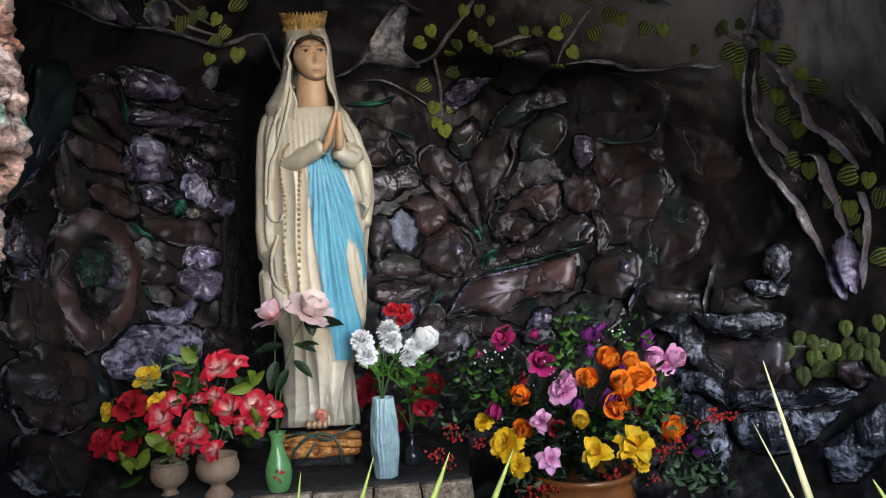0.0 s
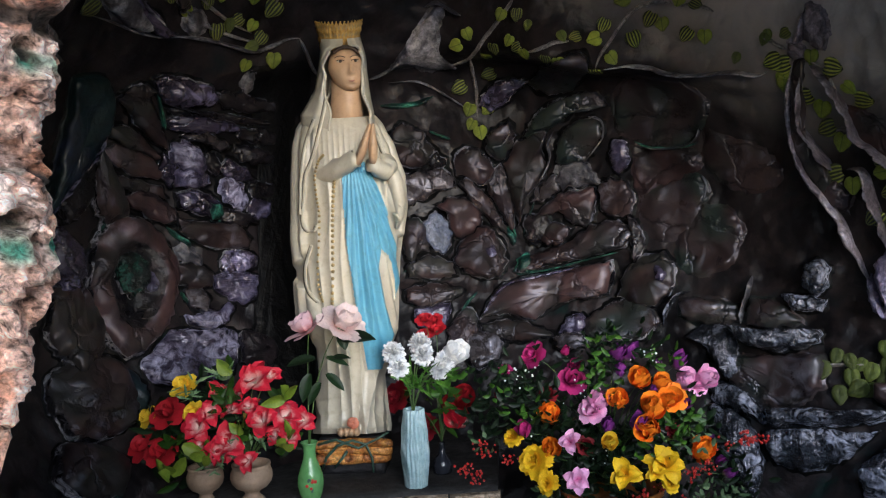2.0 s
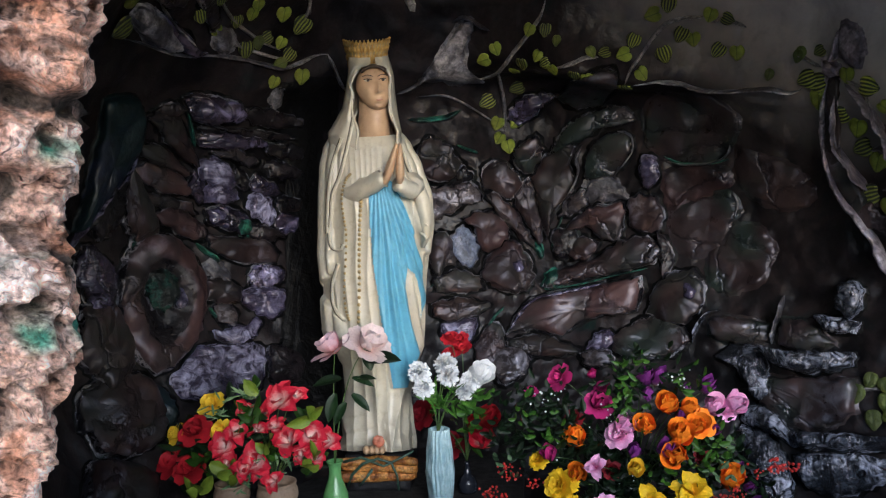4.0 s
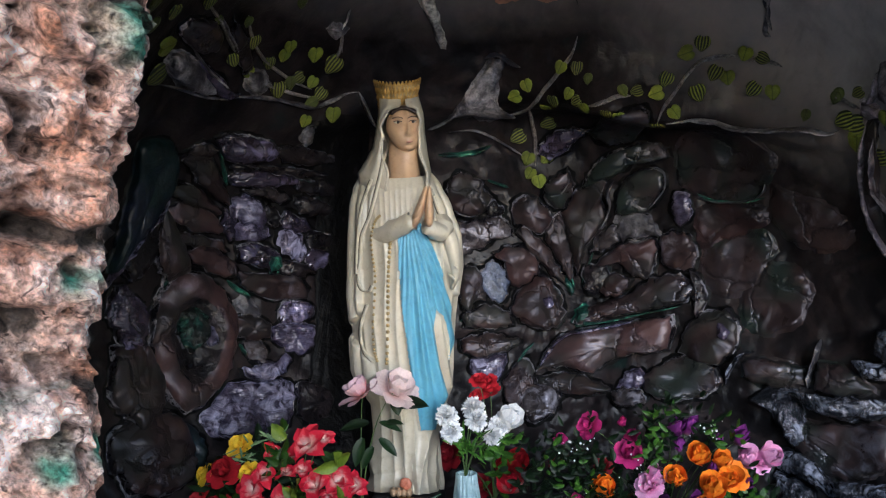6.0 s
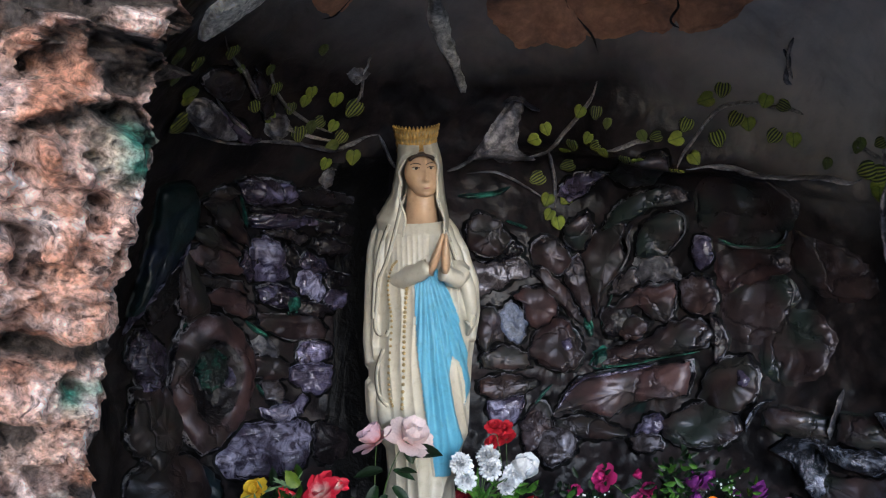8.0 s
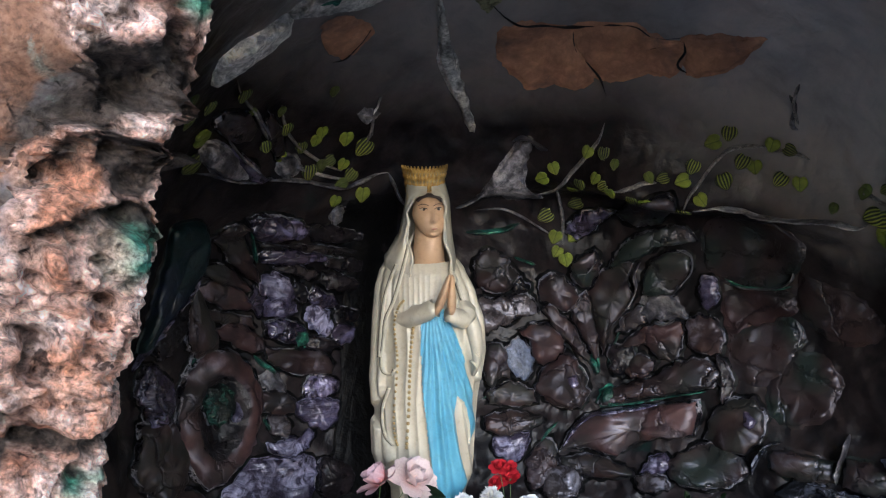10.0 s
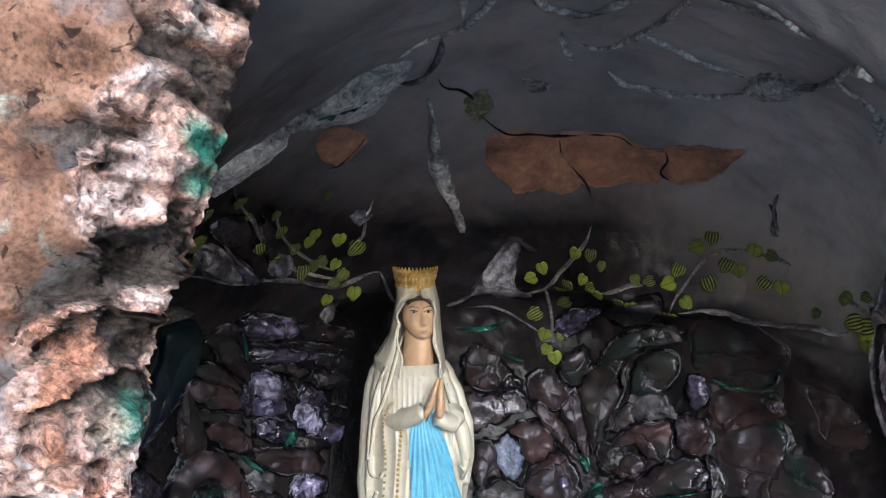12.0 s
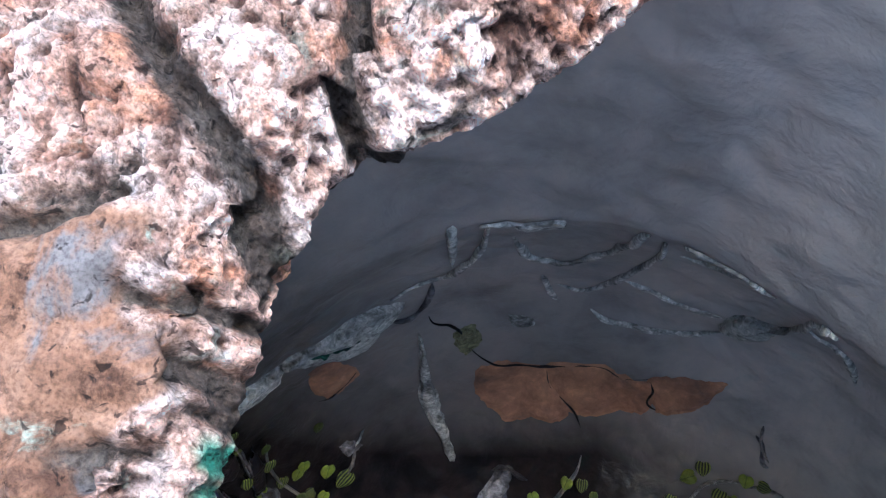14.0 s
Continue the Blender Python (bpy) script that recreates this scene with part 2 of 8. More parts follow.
def mouth_rock():
    """Weathered cement: smooth orange-tan plates brushed with blue-grey, pale pink crust, green paint in places and
    shade painted into clefts and pits.
    """
    m = mat("mouth_rock_paint", 0.8, 0.3)
    v = coords(m)

    def layer(name):
        a = m.node_tree.nodes.new("ShaderNodeAttribute")
        a.attribute_name = name
        return a.outputs["Fac"]

    crust = ramp(m, noise_tex(m, 13.0, 8, 0.7, 0.8, v), [(0.3, (0.13, 0.08, 0.065)), (0.4, (0.44, 0.27, 0.21)), (0.5, (0.62, 0.45, 0.38)), (0.6, (0.84, 0.73, 0.69)), (0.72, (0.60, 0.40, 0.32)), (0.85, (0.30, 0.24, 0.22))])
    rust = ramp(m, noise_tex(m, 9.0, 5, 0.6, 0.4, v), [(0.55, (0, 0, 0)), (0.62, (0.8, 0.8, 0.8))])
    crust = mixed(m, rust, crust, (0.46, 0.21, 0.12))
    speck = ramp(m, noise_tex(m, 130.0, 6, 0.75, 0.3, v), [(0.34, (0.25, 0.22, 0.21)), (0.5, (1.0, 0.98, 0.97)), (0.62, (1.4, 1.4, 1.4))])
    crust = mixed(m, 1.0, crust, speck, "MULTIPLY")
    # pits darkened and crests lightened in the colour, as if shaded
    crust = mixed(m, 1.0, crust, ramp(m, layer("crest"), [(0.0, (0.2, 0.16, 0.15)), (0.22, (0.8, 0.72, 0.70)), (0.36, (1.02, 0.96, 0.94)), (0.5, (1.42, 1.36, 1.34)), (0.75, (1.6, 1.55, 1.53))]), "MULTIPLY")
    plate = ramp(m, noise_tex(m, 11.0, 7, 0.6, 0.8, v), [(0.3, (0.10, 0.048, 0.03)), (0.45, (0.22, 0.115, 0.07)), (0.58, (0.29, 0.165, 0.108)), (0.75, (0.17, 0.09, 0.057))])
    wash = ramp(m, noise_tex(m, 8.5, 6, 0.62, 0.5, v), [(0.52, (0, 0, 0)), (0.60, (0.9, 0.9, 0.9))])
    plate = mixed(m, 0.3, plate, speck, "MULTIPLY")
    worn = ramp(m, noise_tex(m, 24.0, 7, 0.7, 0.7, v), [(0.36, (0.25, 0.2, 0.18)), (0.5, (1, 1, 1))])
    plate = mixed(m, 0.8, plate, worn, "MULTIPLY")
    plate = mixed(m, wash, plate, (0.16, 0.15, 0.155))
    col = mixed(m, layer("plate"), crust, plate)
    tinge = ramp(m, noise_tex(m, 11.0, 7, 0.7, 1.2, v), [(0.57, (0, 0, 0)), (0.66, (0.55, 0.55, 0.55))])
    col = mixed(m, tinge, col, mixed(m, 1.0, (0.30, 0.42, 0.36), speck, "MULTIPLY"))
    col = mixed(m, layer("green"), col, mixed(m, 1.0, (0.10, 0.38, 0.27), speck, "MULTIPLY"))
    # shade in clefts, joints and pits, painted in as dark brown
    recess_mix = node(m, "ShaderNodeMath", )
    recess_mix.operation = "MULTIPLY_ADD"
    link(m, noise_tex(m, 38.0, 6, 0.7, 0.6, v), recess_mix.inputs[0])
    recess_mix.inputs[1].default_value = 0.9
    link(m, layer("recess_shade"), recess_mix.inputs[2])
    col = mixed(m, ramp(m, recess_mix.outputs[0], [(0.62, (0, 0, 0)), (0.95, (0.95, 0.95, 0.95))]), col, mixed(m, 1.0, (0.07, 0.058, 0.05), speck, "MULTIPLY"))
    # small dark pits painted in as colour only
    holes = ramp(m, noise_tex(m, 62.0, 3, 0.55, 0.9, v), [(0.33, (0.10, 0.08, 0.075)), (0.40, (1, 1, 1))])
    col = mixed(m, 0.9, col, holes, "MULTIPLY")
    grit = ramp(m, noise_tex(m, 240.0, 3, 0.6, 0.0, v), [(0.34, (0.55, 0.52, 0.5)), (0.5, (1, 1, 1)), (0.66, (1.25, 1.25, 1.25))])
    col = mixed(m, 0.8, col, grit, "MULTIPLY")
    link(m, col, shader(m).inputs["Base Color"])
    soft = node(m, "ShaderNodeMapRange", To_Min=1.0, To_Max=0.3)
    link(m, layer("plate"), soft.inputs["Value"])
    nb = None
    for scale, dist in ((70.0, 0.012), (170.0, 0.006)):
        nb = bump(m, noise_tex(m, scale, 7, 0.68, 0.2, v), dist, 0.9, nb)
        link(m, soft.outputs["Result"], nb.node.inputs["Strength"])
    nb = bump(m, noise_tex(m, 16.0, 4, 0.5, 0.3, v), 0.006, 0.4, nb)
    link(m, nb, shader(m).inputs["Normal"])
    return m


for key in ("brown", "red", "dim", "purple", "gloss", "grey", "rim", "wet"):
    # lavender tint on the oil paint's reflections, in place of bluish sky glints
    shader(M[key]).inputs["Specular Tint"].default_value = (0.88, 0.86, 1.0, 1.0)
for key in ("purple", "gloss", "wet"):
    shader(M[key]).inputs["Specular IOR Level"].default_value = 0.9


def streaked(m, stretch, dist, strength):
    """Long brushed ridges in the paint, along the way in which the noise is stretched."""
    b = shader(m)
    scaled = m.node_tree.nodes.new("ShaderNodeMapping")
    scaled.inputs["Scale"].default_value = stretch
    link(m, coords(m), scaled.inputs["Vector"])
    old = b.inputs["Normal"].links[0].from_socket
    link(m, bump(m, noise_tex(m, 1.0, 4, 0.6, 0.6, scaled.outputs["Vector"]), dist, strength, old), b.inputs["Normal"])


streaked(M["wet"], (48, 48, 9), 0.014, 0.9)
streaked(M["purple"], (8, 8, 46), 0.009, 0.55)
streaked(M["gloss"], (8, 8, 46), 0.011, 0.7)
M["mouth"] = mouth_rock()
# unseen ground and bank, made pale to bounce light onto the roof
M["bounce"] = painted_rock("pale_bounce_ground", [(0.3, (0.54, 0.52, 0.49)), (0.7, (0.70, 0.68, 0.65))], 4.0, (0.8, 0.95))


# ---- mesh helpers ----
def mesh_ob(name, verts, faces, materials, parent=None, smooth=True, label="", mats=None):
    me = bpy.data.meshes.new(name)
    me.from_pydata([tuple(v) for v in verts], [], [tuple(f) for f in faces])
    for m in materials if isinstance(materials, (list, tuple)) else [materials]:
        me.materials.append(m)
    me.polygons.foreach_set("use_smooth", [smooth] * len(me.polygons))
    if mats is not None:
        me.polygons.foreach_set("material_index", mats)
    me.update()
    ob = new(name, me)
    if parent:
        ob.parent = parent
    if label:
        ob["label"] = label
    return ob


def grid_faces(n, m, wrap=False, base=0):
    """Quads of an n x m grid of points, row by row; wrap closes each row."""
    out = []
    for i in range(n - 1):
        for j in range(m if wrap else m - 1):
            k = (j + 1) % m
            out.append((base + i * m + j, base + i * m + k, base + (i + 1) * m + k, base + (i + 1) * m + j))
    return out


def fbm(p, octaves=5, h=0.9, lac=2.1):
    return noise.fractal(p, h, lac, octaves)


# ---- the painted cave: a dome of cement round the statue's niche ----
# Places on it are two angles in degrees from the way straight back: p to the right, q up.
CORE = Vector((0.05, 1.2, 1.2))
DOME = (1.0138, 0.2059, 0.1888, -0.4394, 0.0984, -0.03, -0.029, 0.2721, -0.1888, 0.3406, -0.3407, -0.2543, 0.0435, -0.0882, -0.2242)


def lip_height(p):
    """Angle at which the overhanging lip runs above the niche."""
    return 20.5 + 1.2 * math.sin(p * 0.11 + 0.6) - 3.6 / (1 + math.exp(-(p - 9) / 4))


def dome_way(p, q):
    t = math.hypot(p, q) + 1e-9
    s = math.sin(radians(t)) / t
    return Vector((p * s, math.cos(radians(t)), q * s))


def dome_radius(p, q):
    t = math.hypot(p, q) + 1e-9
    c = (t if t < 55 else 55 + 25 * math.tanh((t - 55) / 25)) / t / 60
    a, e = p * c, q * c
    k, i = 0.0, 0
    for m in range(5):
        for n in range(5 - m):
            k += DOME[i] * a ** m * e ** n
            i += 1
    d = dome_way(p, q)
    r = k / math.sqrt((d.x / 1.05) ** 2 + (d.y / 1.65) ** 2 + (d.z / 1.1) ** 2)
    s = q - lip_height(p)
    deep = 0.05 + 0.28 * math.exp(-((p - 8.5) / 9) ** 2)
    out = deep / (1 + math.exp(-max(-40, min(40, s * 1.6)))) * math.exp(-max(s, 0) / 7.0)
    return r - out * math.exp(-((p - 5) / 45) ** 4)


def on_dome(p, q, h=0.0):
    """The point of the cave's wall at those angles, h metres in front of it. Past 80 degrees the wall runs on towards the mouth like a vault."""
    t = math.hypot(p, q) + 1e-9
    k = min(1.0, 80 / t)
    way = dome_way(p * k, q * k)
    w = CORE + way * (dome_radius(p * k, q * k) - h)
    if t > 80:
        out = Vector((p / t, 0, q / t))
        w = w + Vector((0, -0.025, 0)) * (t - 80) + out * (0.003 * (t - 80))
    if w.x < 0.12:
        w.y = max(w.y, 0.74)
    return w
# END


def relief(w):
    """How far the rough cement stands out of the smooth dome at a place."""
    low = min(1.0, max(0.0, (1.95 - w.z) / 0.25))
    return 0.016 * fbm(w * 3.1, 4) + 0.010 * fbm(w * 9.0 + Vector((7, 3, 1)), 4) + low * 0.012 * (noise.ridged_multi_fractal(w * 6.5, 0.9, 2.1, 4, 1.0, 2.0) - 1.0)


# how far the dome reaches round to the front, by the direction from its middle: open to the right, roofed above, closed to the left
REACH = [(-180, 112), (-160, 110), (-130, 80), (-90, 66), (-50, 64), (-15, 64), (30, 70), (42, 86), (54, 122), (72, 124), (84, 124), (105, 120), (130, 116), (180, 112)]


def reach(a):
    for (a0, t0), (a1, t1) in zip(REACH, REACH[1:]):
        if a <= a1:
            return t0 + (t1 - t0) * (a - a0) / (a1 - a0)
    return REACH[-1][1]


def build_dome():
    n, m = 250, 560
    verts = []
    for i in range(n):
        for j in range(m):
            a = 2 * math.pi * j / m
            t = 0.2 + (reach((math.degrees(a) + 180) % 360 - 180) + 2 * noise.noise(Vector((math.cos(a), math.sin(a), 0)) * 4)) * (i / (n - 1)) ** 0.9
            w = on_dome(t * math.cos(a), t * math.sin(a))
            verts.append(w + (CORE - w).normalized() * (relief(w) - 0.004))
    outer = [CORE + (v - CORE) * 1.08 + Vector((0, 0.3, 0)) for v in verts[(n - 1) * m:]]
    faces = grid_faces(n, m, True) + [tuple(range(m))]
    faces += [((n - 1) * m + j, n * m + j, n * m + (j + 1) % m, (n - 1) * m + (j + 1) % m) for j in range(m)]
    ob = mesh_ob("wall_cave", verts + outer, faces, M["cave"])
    return tagged(ob, "dark painted cement cave wall with dripping overhangs", "cave wall", kind="structure")


cave = build_dome()

# ---- the grotto's mouth: rough cement rock round the opening ----
EDGE = [(0.0, -0.46), (0.6, -0.44), (1.0, -0.36), (1.12, -0.318), (1.189, -0.304), (1.203, -0.299), (1.217, -0.296), (1.231, -0.285), (1.245, -0.28), (1.259, -0.278), (1.273, -0.28), (1.287, -0.275), (1.301, -0.273), (1.315, -0.283),
        (1.329, -0.288), (1.343, -0.286), (1.357, -0.275), (1.371, -0.271), (1.385, -0.272), (1.399, -0.268), (1.413, -0.268), (1.427, -0.261), (1.441, -0.259), (1.455, -0.266), (1.469, -0.257), (1.483, -0.249), (1.497, -0.248), (1.511, -0.243),
        (1.525, -0.233), (1.539, -0.226), (1.553, -0.226), (1.567, -0.232), (1.581, -0.238), (1.595, -0.227), (1.609, -0.202), (1.623, -0.225), (1.637, -0.213), (1.651, -0.19), (1.665, -0.192), (1.679, -0.197), (1.693, -0.197), (1.707, -0.196),
        (1.721, -0.189), (1.735, -0.182), (1.749, -0.179), (1.763, -0.178), (1.777, -0.167), (1.791, -0.162), (1.805, -0.159), (1.819, -0.164), (1.833, -0.161), (1.847, -0.15), (1.861, -0.148), (1.875, -0.156), (1.889, -0.149), (1.903, -0.141),
        (1.917, -0.13), (1.931, -0.126), (1.945, -0.122), (1.959, -0.122)]
ARCH = [(-0.105, 1.995), (-0.065, 2.02), (0.01, 2.04), (0.05, 2.06), (0.11, 2.1), (0.2, 2.17), (0.35, 2.26), (0.6, 2.4), (1.0, 2.6), (1.6, 2.75), (2.4, 2.7), (3.1, 2.2), (3.3, 1.0), (3.3, 0.0)]


CLEFTS = [([(-0.31, 2.2), (-0.26, 2.117), (-0.211, 2.045), (-0.172, 2.001), (-0.146, 1.955), (-0.14, 1.90)], 0.017, 0.045), ([(-0.064, 2.25), (-0.068, 2.096), (-0.071, 2.033), (-0.075, 1.993), (-0.074, 1.941)], 0.014, 0.045),
          ([(-0.36, 1.91), (-0.329, 1.92), (-0.289, 1.931), (-0.249, 1.95)], 0.012, 0.035), ([(-0.218, 1.862), (-0.184, 1.860), (-0.15, 1.857)], 0.008, 0.03), ([(-0.175, 1.80), (-0.165, 1.775), (-0.138, 1.767)], 0.014, 0.03),
          ([(-0.268, 1.735), (-0.24, 1.741), (-0.203, 1.748)], 0.009, 0.025), ([(-0.3, 1.61), (-0.274, 1.63), (-0.253, 1.648), (-0.226, 1.659), (-0.196, 1.67), (-0.178, 1.688), (-0.163, 1.699)], 0.010, 0.03),
          ([(-0.305, 1.57), (-0.269, 1.595), (-0.234, 1.613), (-0.199, 1.619), (-0.173, 1.629)], 0.008, 0.025), ([(-0.33, 1.4), (-0.29, 1.41), (-0.25, 1.405)], 0.009, 0.025),
          ([(-0.274, 1.628), (-0.251, 1.641), (-0.229, 1.651), (-0.21, 1.659), (-0.188, 1.674), (-0.166, 1.687)], 0.018, 0.06), ([(-0.227, 1.593), (-0.216, 1.606), (-0.202, 1.627), (-0.18, 1.636)], 0.014, 0.05), ([(-0.192, 1.589), (-0.181, 1.592), (-0.172, 1.594)], 0.014, 0.04), ([(-0.272, 1.548), (-0.249, 1.562), (-0.231, 1.576), (-0.227, 1.593)], 0.007, 0.025), ([(-0.218, 1.522), (-0.209, 1.515), (-0.204, 1.532)], 0.01, 0.03),
          ([(-0.192, 1.812), (-0.176, 1.807), (-0.159, 1.79)], 0.017, 0.035), ([(-0.242, 1.868), (-0.216, 1.863), (-0.185, 1.868)], 0.011, 0.035), ([(-0.188, 1.783), (-0.165, 1.77)], 0.013, 0.030), ([(-0.279, 1.748), (-0.247, 1.744), (-0.218, 1.751)], 0.014, 0.030), ([(-0.246, 1.972), (-0.267, 1.948), (-0.309, 1.938)], 0.012, 0.030), ([(-0.138, 1.888), (-0.144, 1.862), (-0.14, 1.844)], 0.007, 0.020)]


def cleft(x, z):
    """Depth of the dark clefts that split the rock."""
    out = 0.0
    for line, width, deep in CLEFTS:
        best = 9.0
        for (x0, z0), (x1, z1) in zip(line, line[1:]):
            dx, dz = x1 - x0, z1 - z0
            t = max(0.0, min(1.0, ((x - x0) * dx + (z - z0) * dz) / (dx * dx + dz * dz)))
            best = min(best, math.hypot(x - x0 - t * dx, z - z0 - t * dz))
        if best < 0.05:
            best += 0.006 * noise.noise(Vector((x * 40, z * 40, 1)))
            out = max(out, deep * math.exp(-(best / width) ** 2))
    return out


# middle and reach of the green paint left on the edge
GREEN = [(-0.229, 1.55, 0.016), (-0.229, 1.535, 0.014), (-0.263, 1.405, 0.008), (-0.275, 1.381, 0.008), (-0.191, 1.72, 0.012), (-0.182, 1.752, 0.012), (-0.185, 1.75, 0.014), (-0.127, 1.918, 0.01), (-0.288, 1.256, 0.009)]


def build_mouth():
    line = [Vector((x, 0, z)) for z, x in EDGE] + [Vector((x, 0, z)) for x, z in ARCH]
    # even steps along the opening's edge, finer where the camera passes
    pts = []
    for a, b in zip(line, line[1:]):
        n = max(1, int((b - a).length / (0.0024 if 1.1 < a.z < 2.2 and a.x < 0.3 else 0.02)))
        pts += [a.lerp(b, k / n) for k in range(n)]
    pts.append(line[-1])
    # outward way at each step, smoothed
    outs = []
    for i in range(len(pts)):
        a, b = pts[max(0, i - 60)], pts[min(len(pts) - 1, i + 60)]
        t = (b - a).normalized()
        outs.append(Vector((-t.z, 0, t.x)))
    prof = [(0.42, 1.12), (0.30, 1.0), (0.2, 0.88), (0.1, 0.76)] + [(0.1 * (1 - k) ** 2, 0.76 - 0.1 * k) for k in np.linspace(0.1, 1, 14)] \
        + [(s, 0.66 - 0.12 * (1 - math.exp(-s / 0.05))) for s in np.concatenate((np.linspace(0.0025, 0.3, 120), np.linspace(0.33, 1.2, 12), [2.0, 3.0]))]
    verts, plates, recess_shade, crest, green = [], [], [], [], []
    for p, o in zip(pts, outs):
        near = 1.05 < p.z < 2.25 and p.x < 0.35
        for s, y in prof:
            q = p + o * s
            q.y = y
            n = Vector((-o.x, -0.8, -o.z)).normalized() if s < 0.05 else Vector((0, -1, 0))
            # smooth plates between 1.55 and 1.95 m up, away from the edge
            k = min(1.0, max(0.0, (q.z + 0.07 * noise.noise(q * 6) - 1.50) / 0.04)) * min(1.0, max(0.0, (1.945 + 0.03 * noise.noise(q * 9) - q.z) / 0.025)) * min(1.0, max(0.0, (s + 0.06 * noise.noise(q * 13) - (0.068 if q.z < 1.7 else 0.05)) / 0.02))
            warp = q + Vector((noise.noise(q * 9), 0, noise.noise(q * 9 + Vector((4, 7, 1))))) * 0.04
            d = noise.voronoi(warp * 11)[0]
            joint = math.exp(-((d[1] - d[0]) / 0.10) ** 2) * min(1.0, max(0.0, 0.45 + 1.6 * noise.noise(q * 6 + Vector((2, 2, 2)))))
            hold = min(1.0, 0.35 + s / 0.06)
            c = hold * (0.027 * fbm(q * 7, 3) - 0.015 + 0.010 * math.sin(d[0] * 3) - 0.020 * joint)
            deep = cleft(q.x, q.z) if s < 0.4 else 0.0
            fine, pit = 0.0, (0.0, 0.0)
            if near and s < 0.32:
                pit = max(0.0, noise.noise(q * 15 + Vector((3, 1, 8))) - 0.2), max(0.0, noise.noise(q * 42 + Vector((1, 6, 2))) - 0.12)
                grain = noise.voronoi((q + Vector((noise.noise(q * 40), noise.noise(q * 40 + Vector((5, 5, 5))), noise.noise(q * 40 + Vector((9, 1, 3))))) * 0.008) * 85)[0]
                fine = 0.013 * (noise.ridged_multi_fractal(q * 17, 0.75, 2.2, 5, 1.0, 2.0) - 1.0) + 0.015 * fbm(q * 50, 5, 0.6) + 0.007 * (0.45 - grain[0])
                calm = 1 - 0.65 * min(1.0, max(0.0, (q.z - 1.68) / 0.1))
                pit = pit[0] * calm, pit[1] * calm
                c += (1 - 0.75 * k) * (fine * (0.45 + 0.55 * calm) - 0.05 * pit[0] - 0.045 * pit[1])
            verts.append(q + n * (c - deep))
            plates.append(k)
            # crest: how pale the colour gets, lowered above 1.6 m to balance the light
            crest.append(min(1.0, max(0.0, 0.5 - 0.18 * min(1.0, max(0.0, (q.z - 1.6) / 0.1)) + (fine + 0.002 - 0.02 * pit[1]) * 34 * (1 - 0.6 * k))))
            recess_shade.append(min(1.0, 0.35 * joint + 18 * deep + (1 - k) * (1.1 * pit[0] + 0.8 * pit[1])))
            spot = max(math.exp(-((q.x - gx) ** 2 + ((q.z - gz) * 0.7) ** 2) / (0.8 * gr) ** 2) for gx, gz, gr in GREEN)
            green.append(min(1.0, max(0.0, 1.6 * spot + 0.9 * noise.noise(q * 34 + Vector((2, 9, 4))) - 0.35)) if spot > 0.05 else 0.0)
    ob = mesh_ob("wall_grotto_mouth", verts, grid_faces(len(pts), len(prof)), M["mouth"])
    for name, values in (("plate", plates), ("recess_shade", recess_shade), ("crest", crest), ("green", green)):
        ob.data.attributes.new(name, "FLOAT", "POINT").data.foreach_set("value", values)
    return tagged(ob, "rough pink and green painted cement rock framing the grotto", "rock", kind="structure")


mouth = build_mouth()


def build_ground():
    n = 60
    xs = np.sign(np.linspace(-1, 1, n)) * np.abs(np.linspace(-1, 1, n)) ** 3 * 300
    verts = [(x, y, -0.02 + 0.02 * fbm(Vector((x, y, 0)) * 2.0, 3)) for y in xs for x in xs]
    return tagged(mesh_ob("ground", verts, grid_faces(n, n), M["bounce"]), "unseen ground, made pale to bounce light into the grotto", "ground", kind="structure")


build_ground()


# ---- stones, ridges and painted vines on the cave's wall ----
def surf(p, q, h=0.0):
    w = on_dome(p, q)
    return w + (CORE - w).normalized() * (relief(w) + h)


def smooth_loop(pts, n):
    """A closed outline through the corners, in n even steps."""
    out, k = [], len(pts)
    for i in range(n):
        f = i / n * k
        j, t = int(f), f - int(f)
        a, b, c, d = (Vector(pts[(j + o) % k]) for o in (-1, 0, 1, 2))
        curve = 0.5 * (2 * b + (c - a) * t + (2 * a - 5 * b + 4 * c - d) * t * t + (3 * b - a - 3 * c + d) * t ** 3)
        out.append(curve.lerp(b.lerp(c, t), 0.6))
    return out


# rings of a stone from its joint inwards: degrees outside the outline, share of the way out, share of the height
RINGS = [(0.80, 1.0, -0.35), (0.66, 1.0, 0.02), (0.40, 1.0, 0.0), (0.32, 0.995, 0.36), (0.29, 0.965, 0.66), (0.2, 0.90, 0.86), (0.0, 0.80, 0.96), (0.0, 0.64, 1.02), (0.0, 0.44, 1.05), (0.0, 0.22, 1.06)]


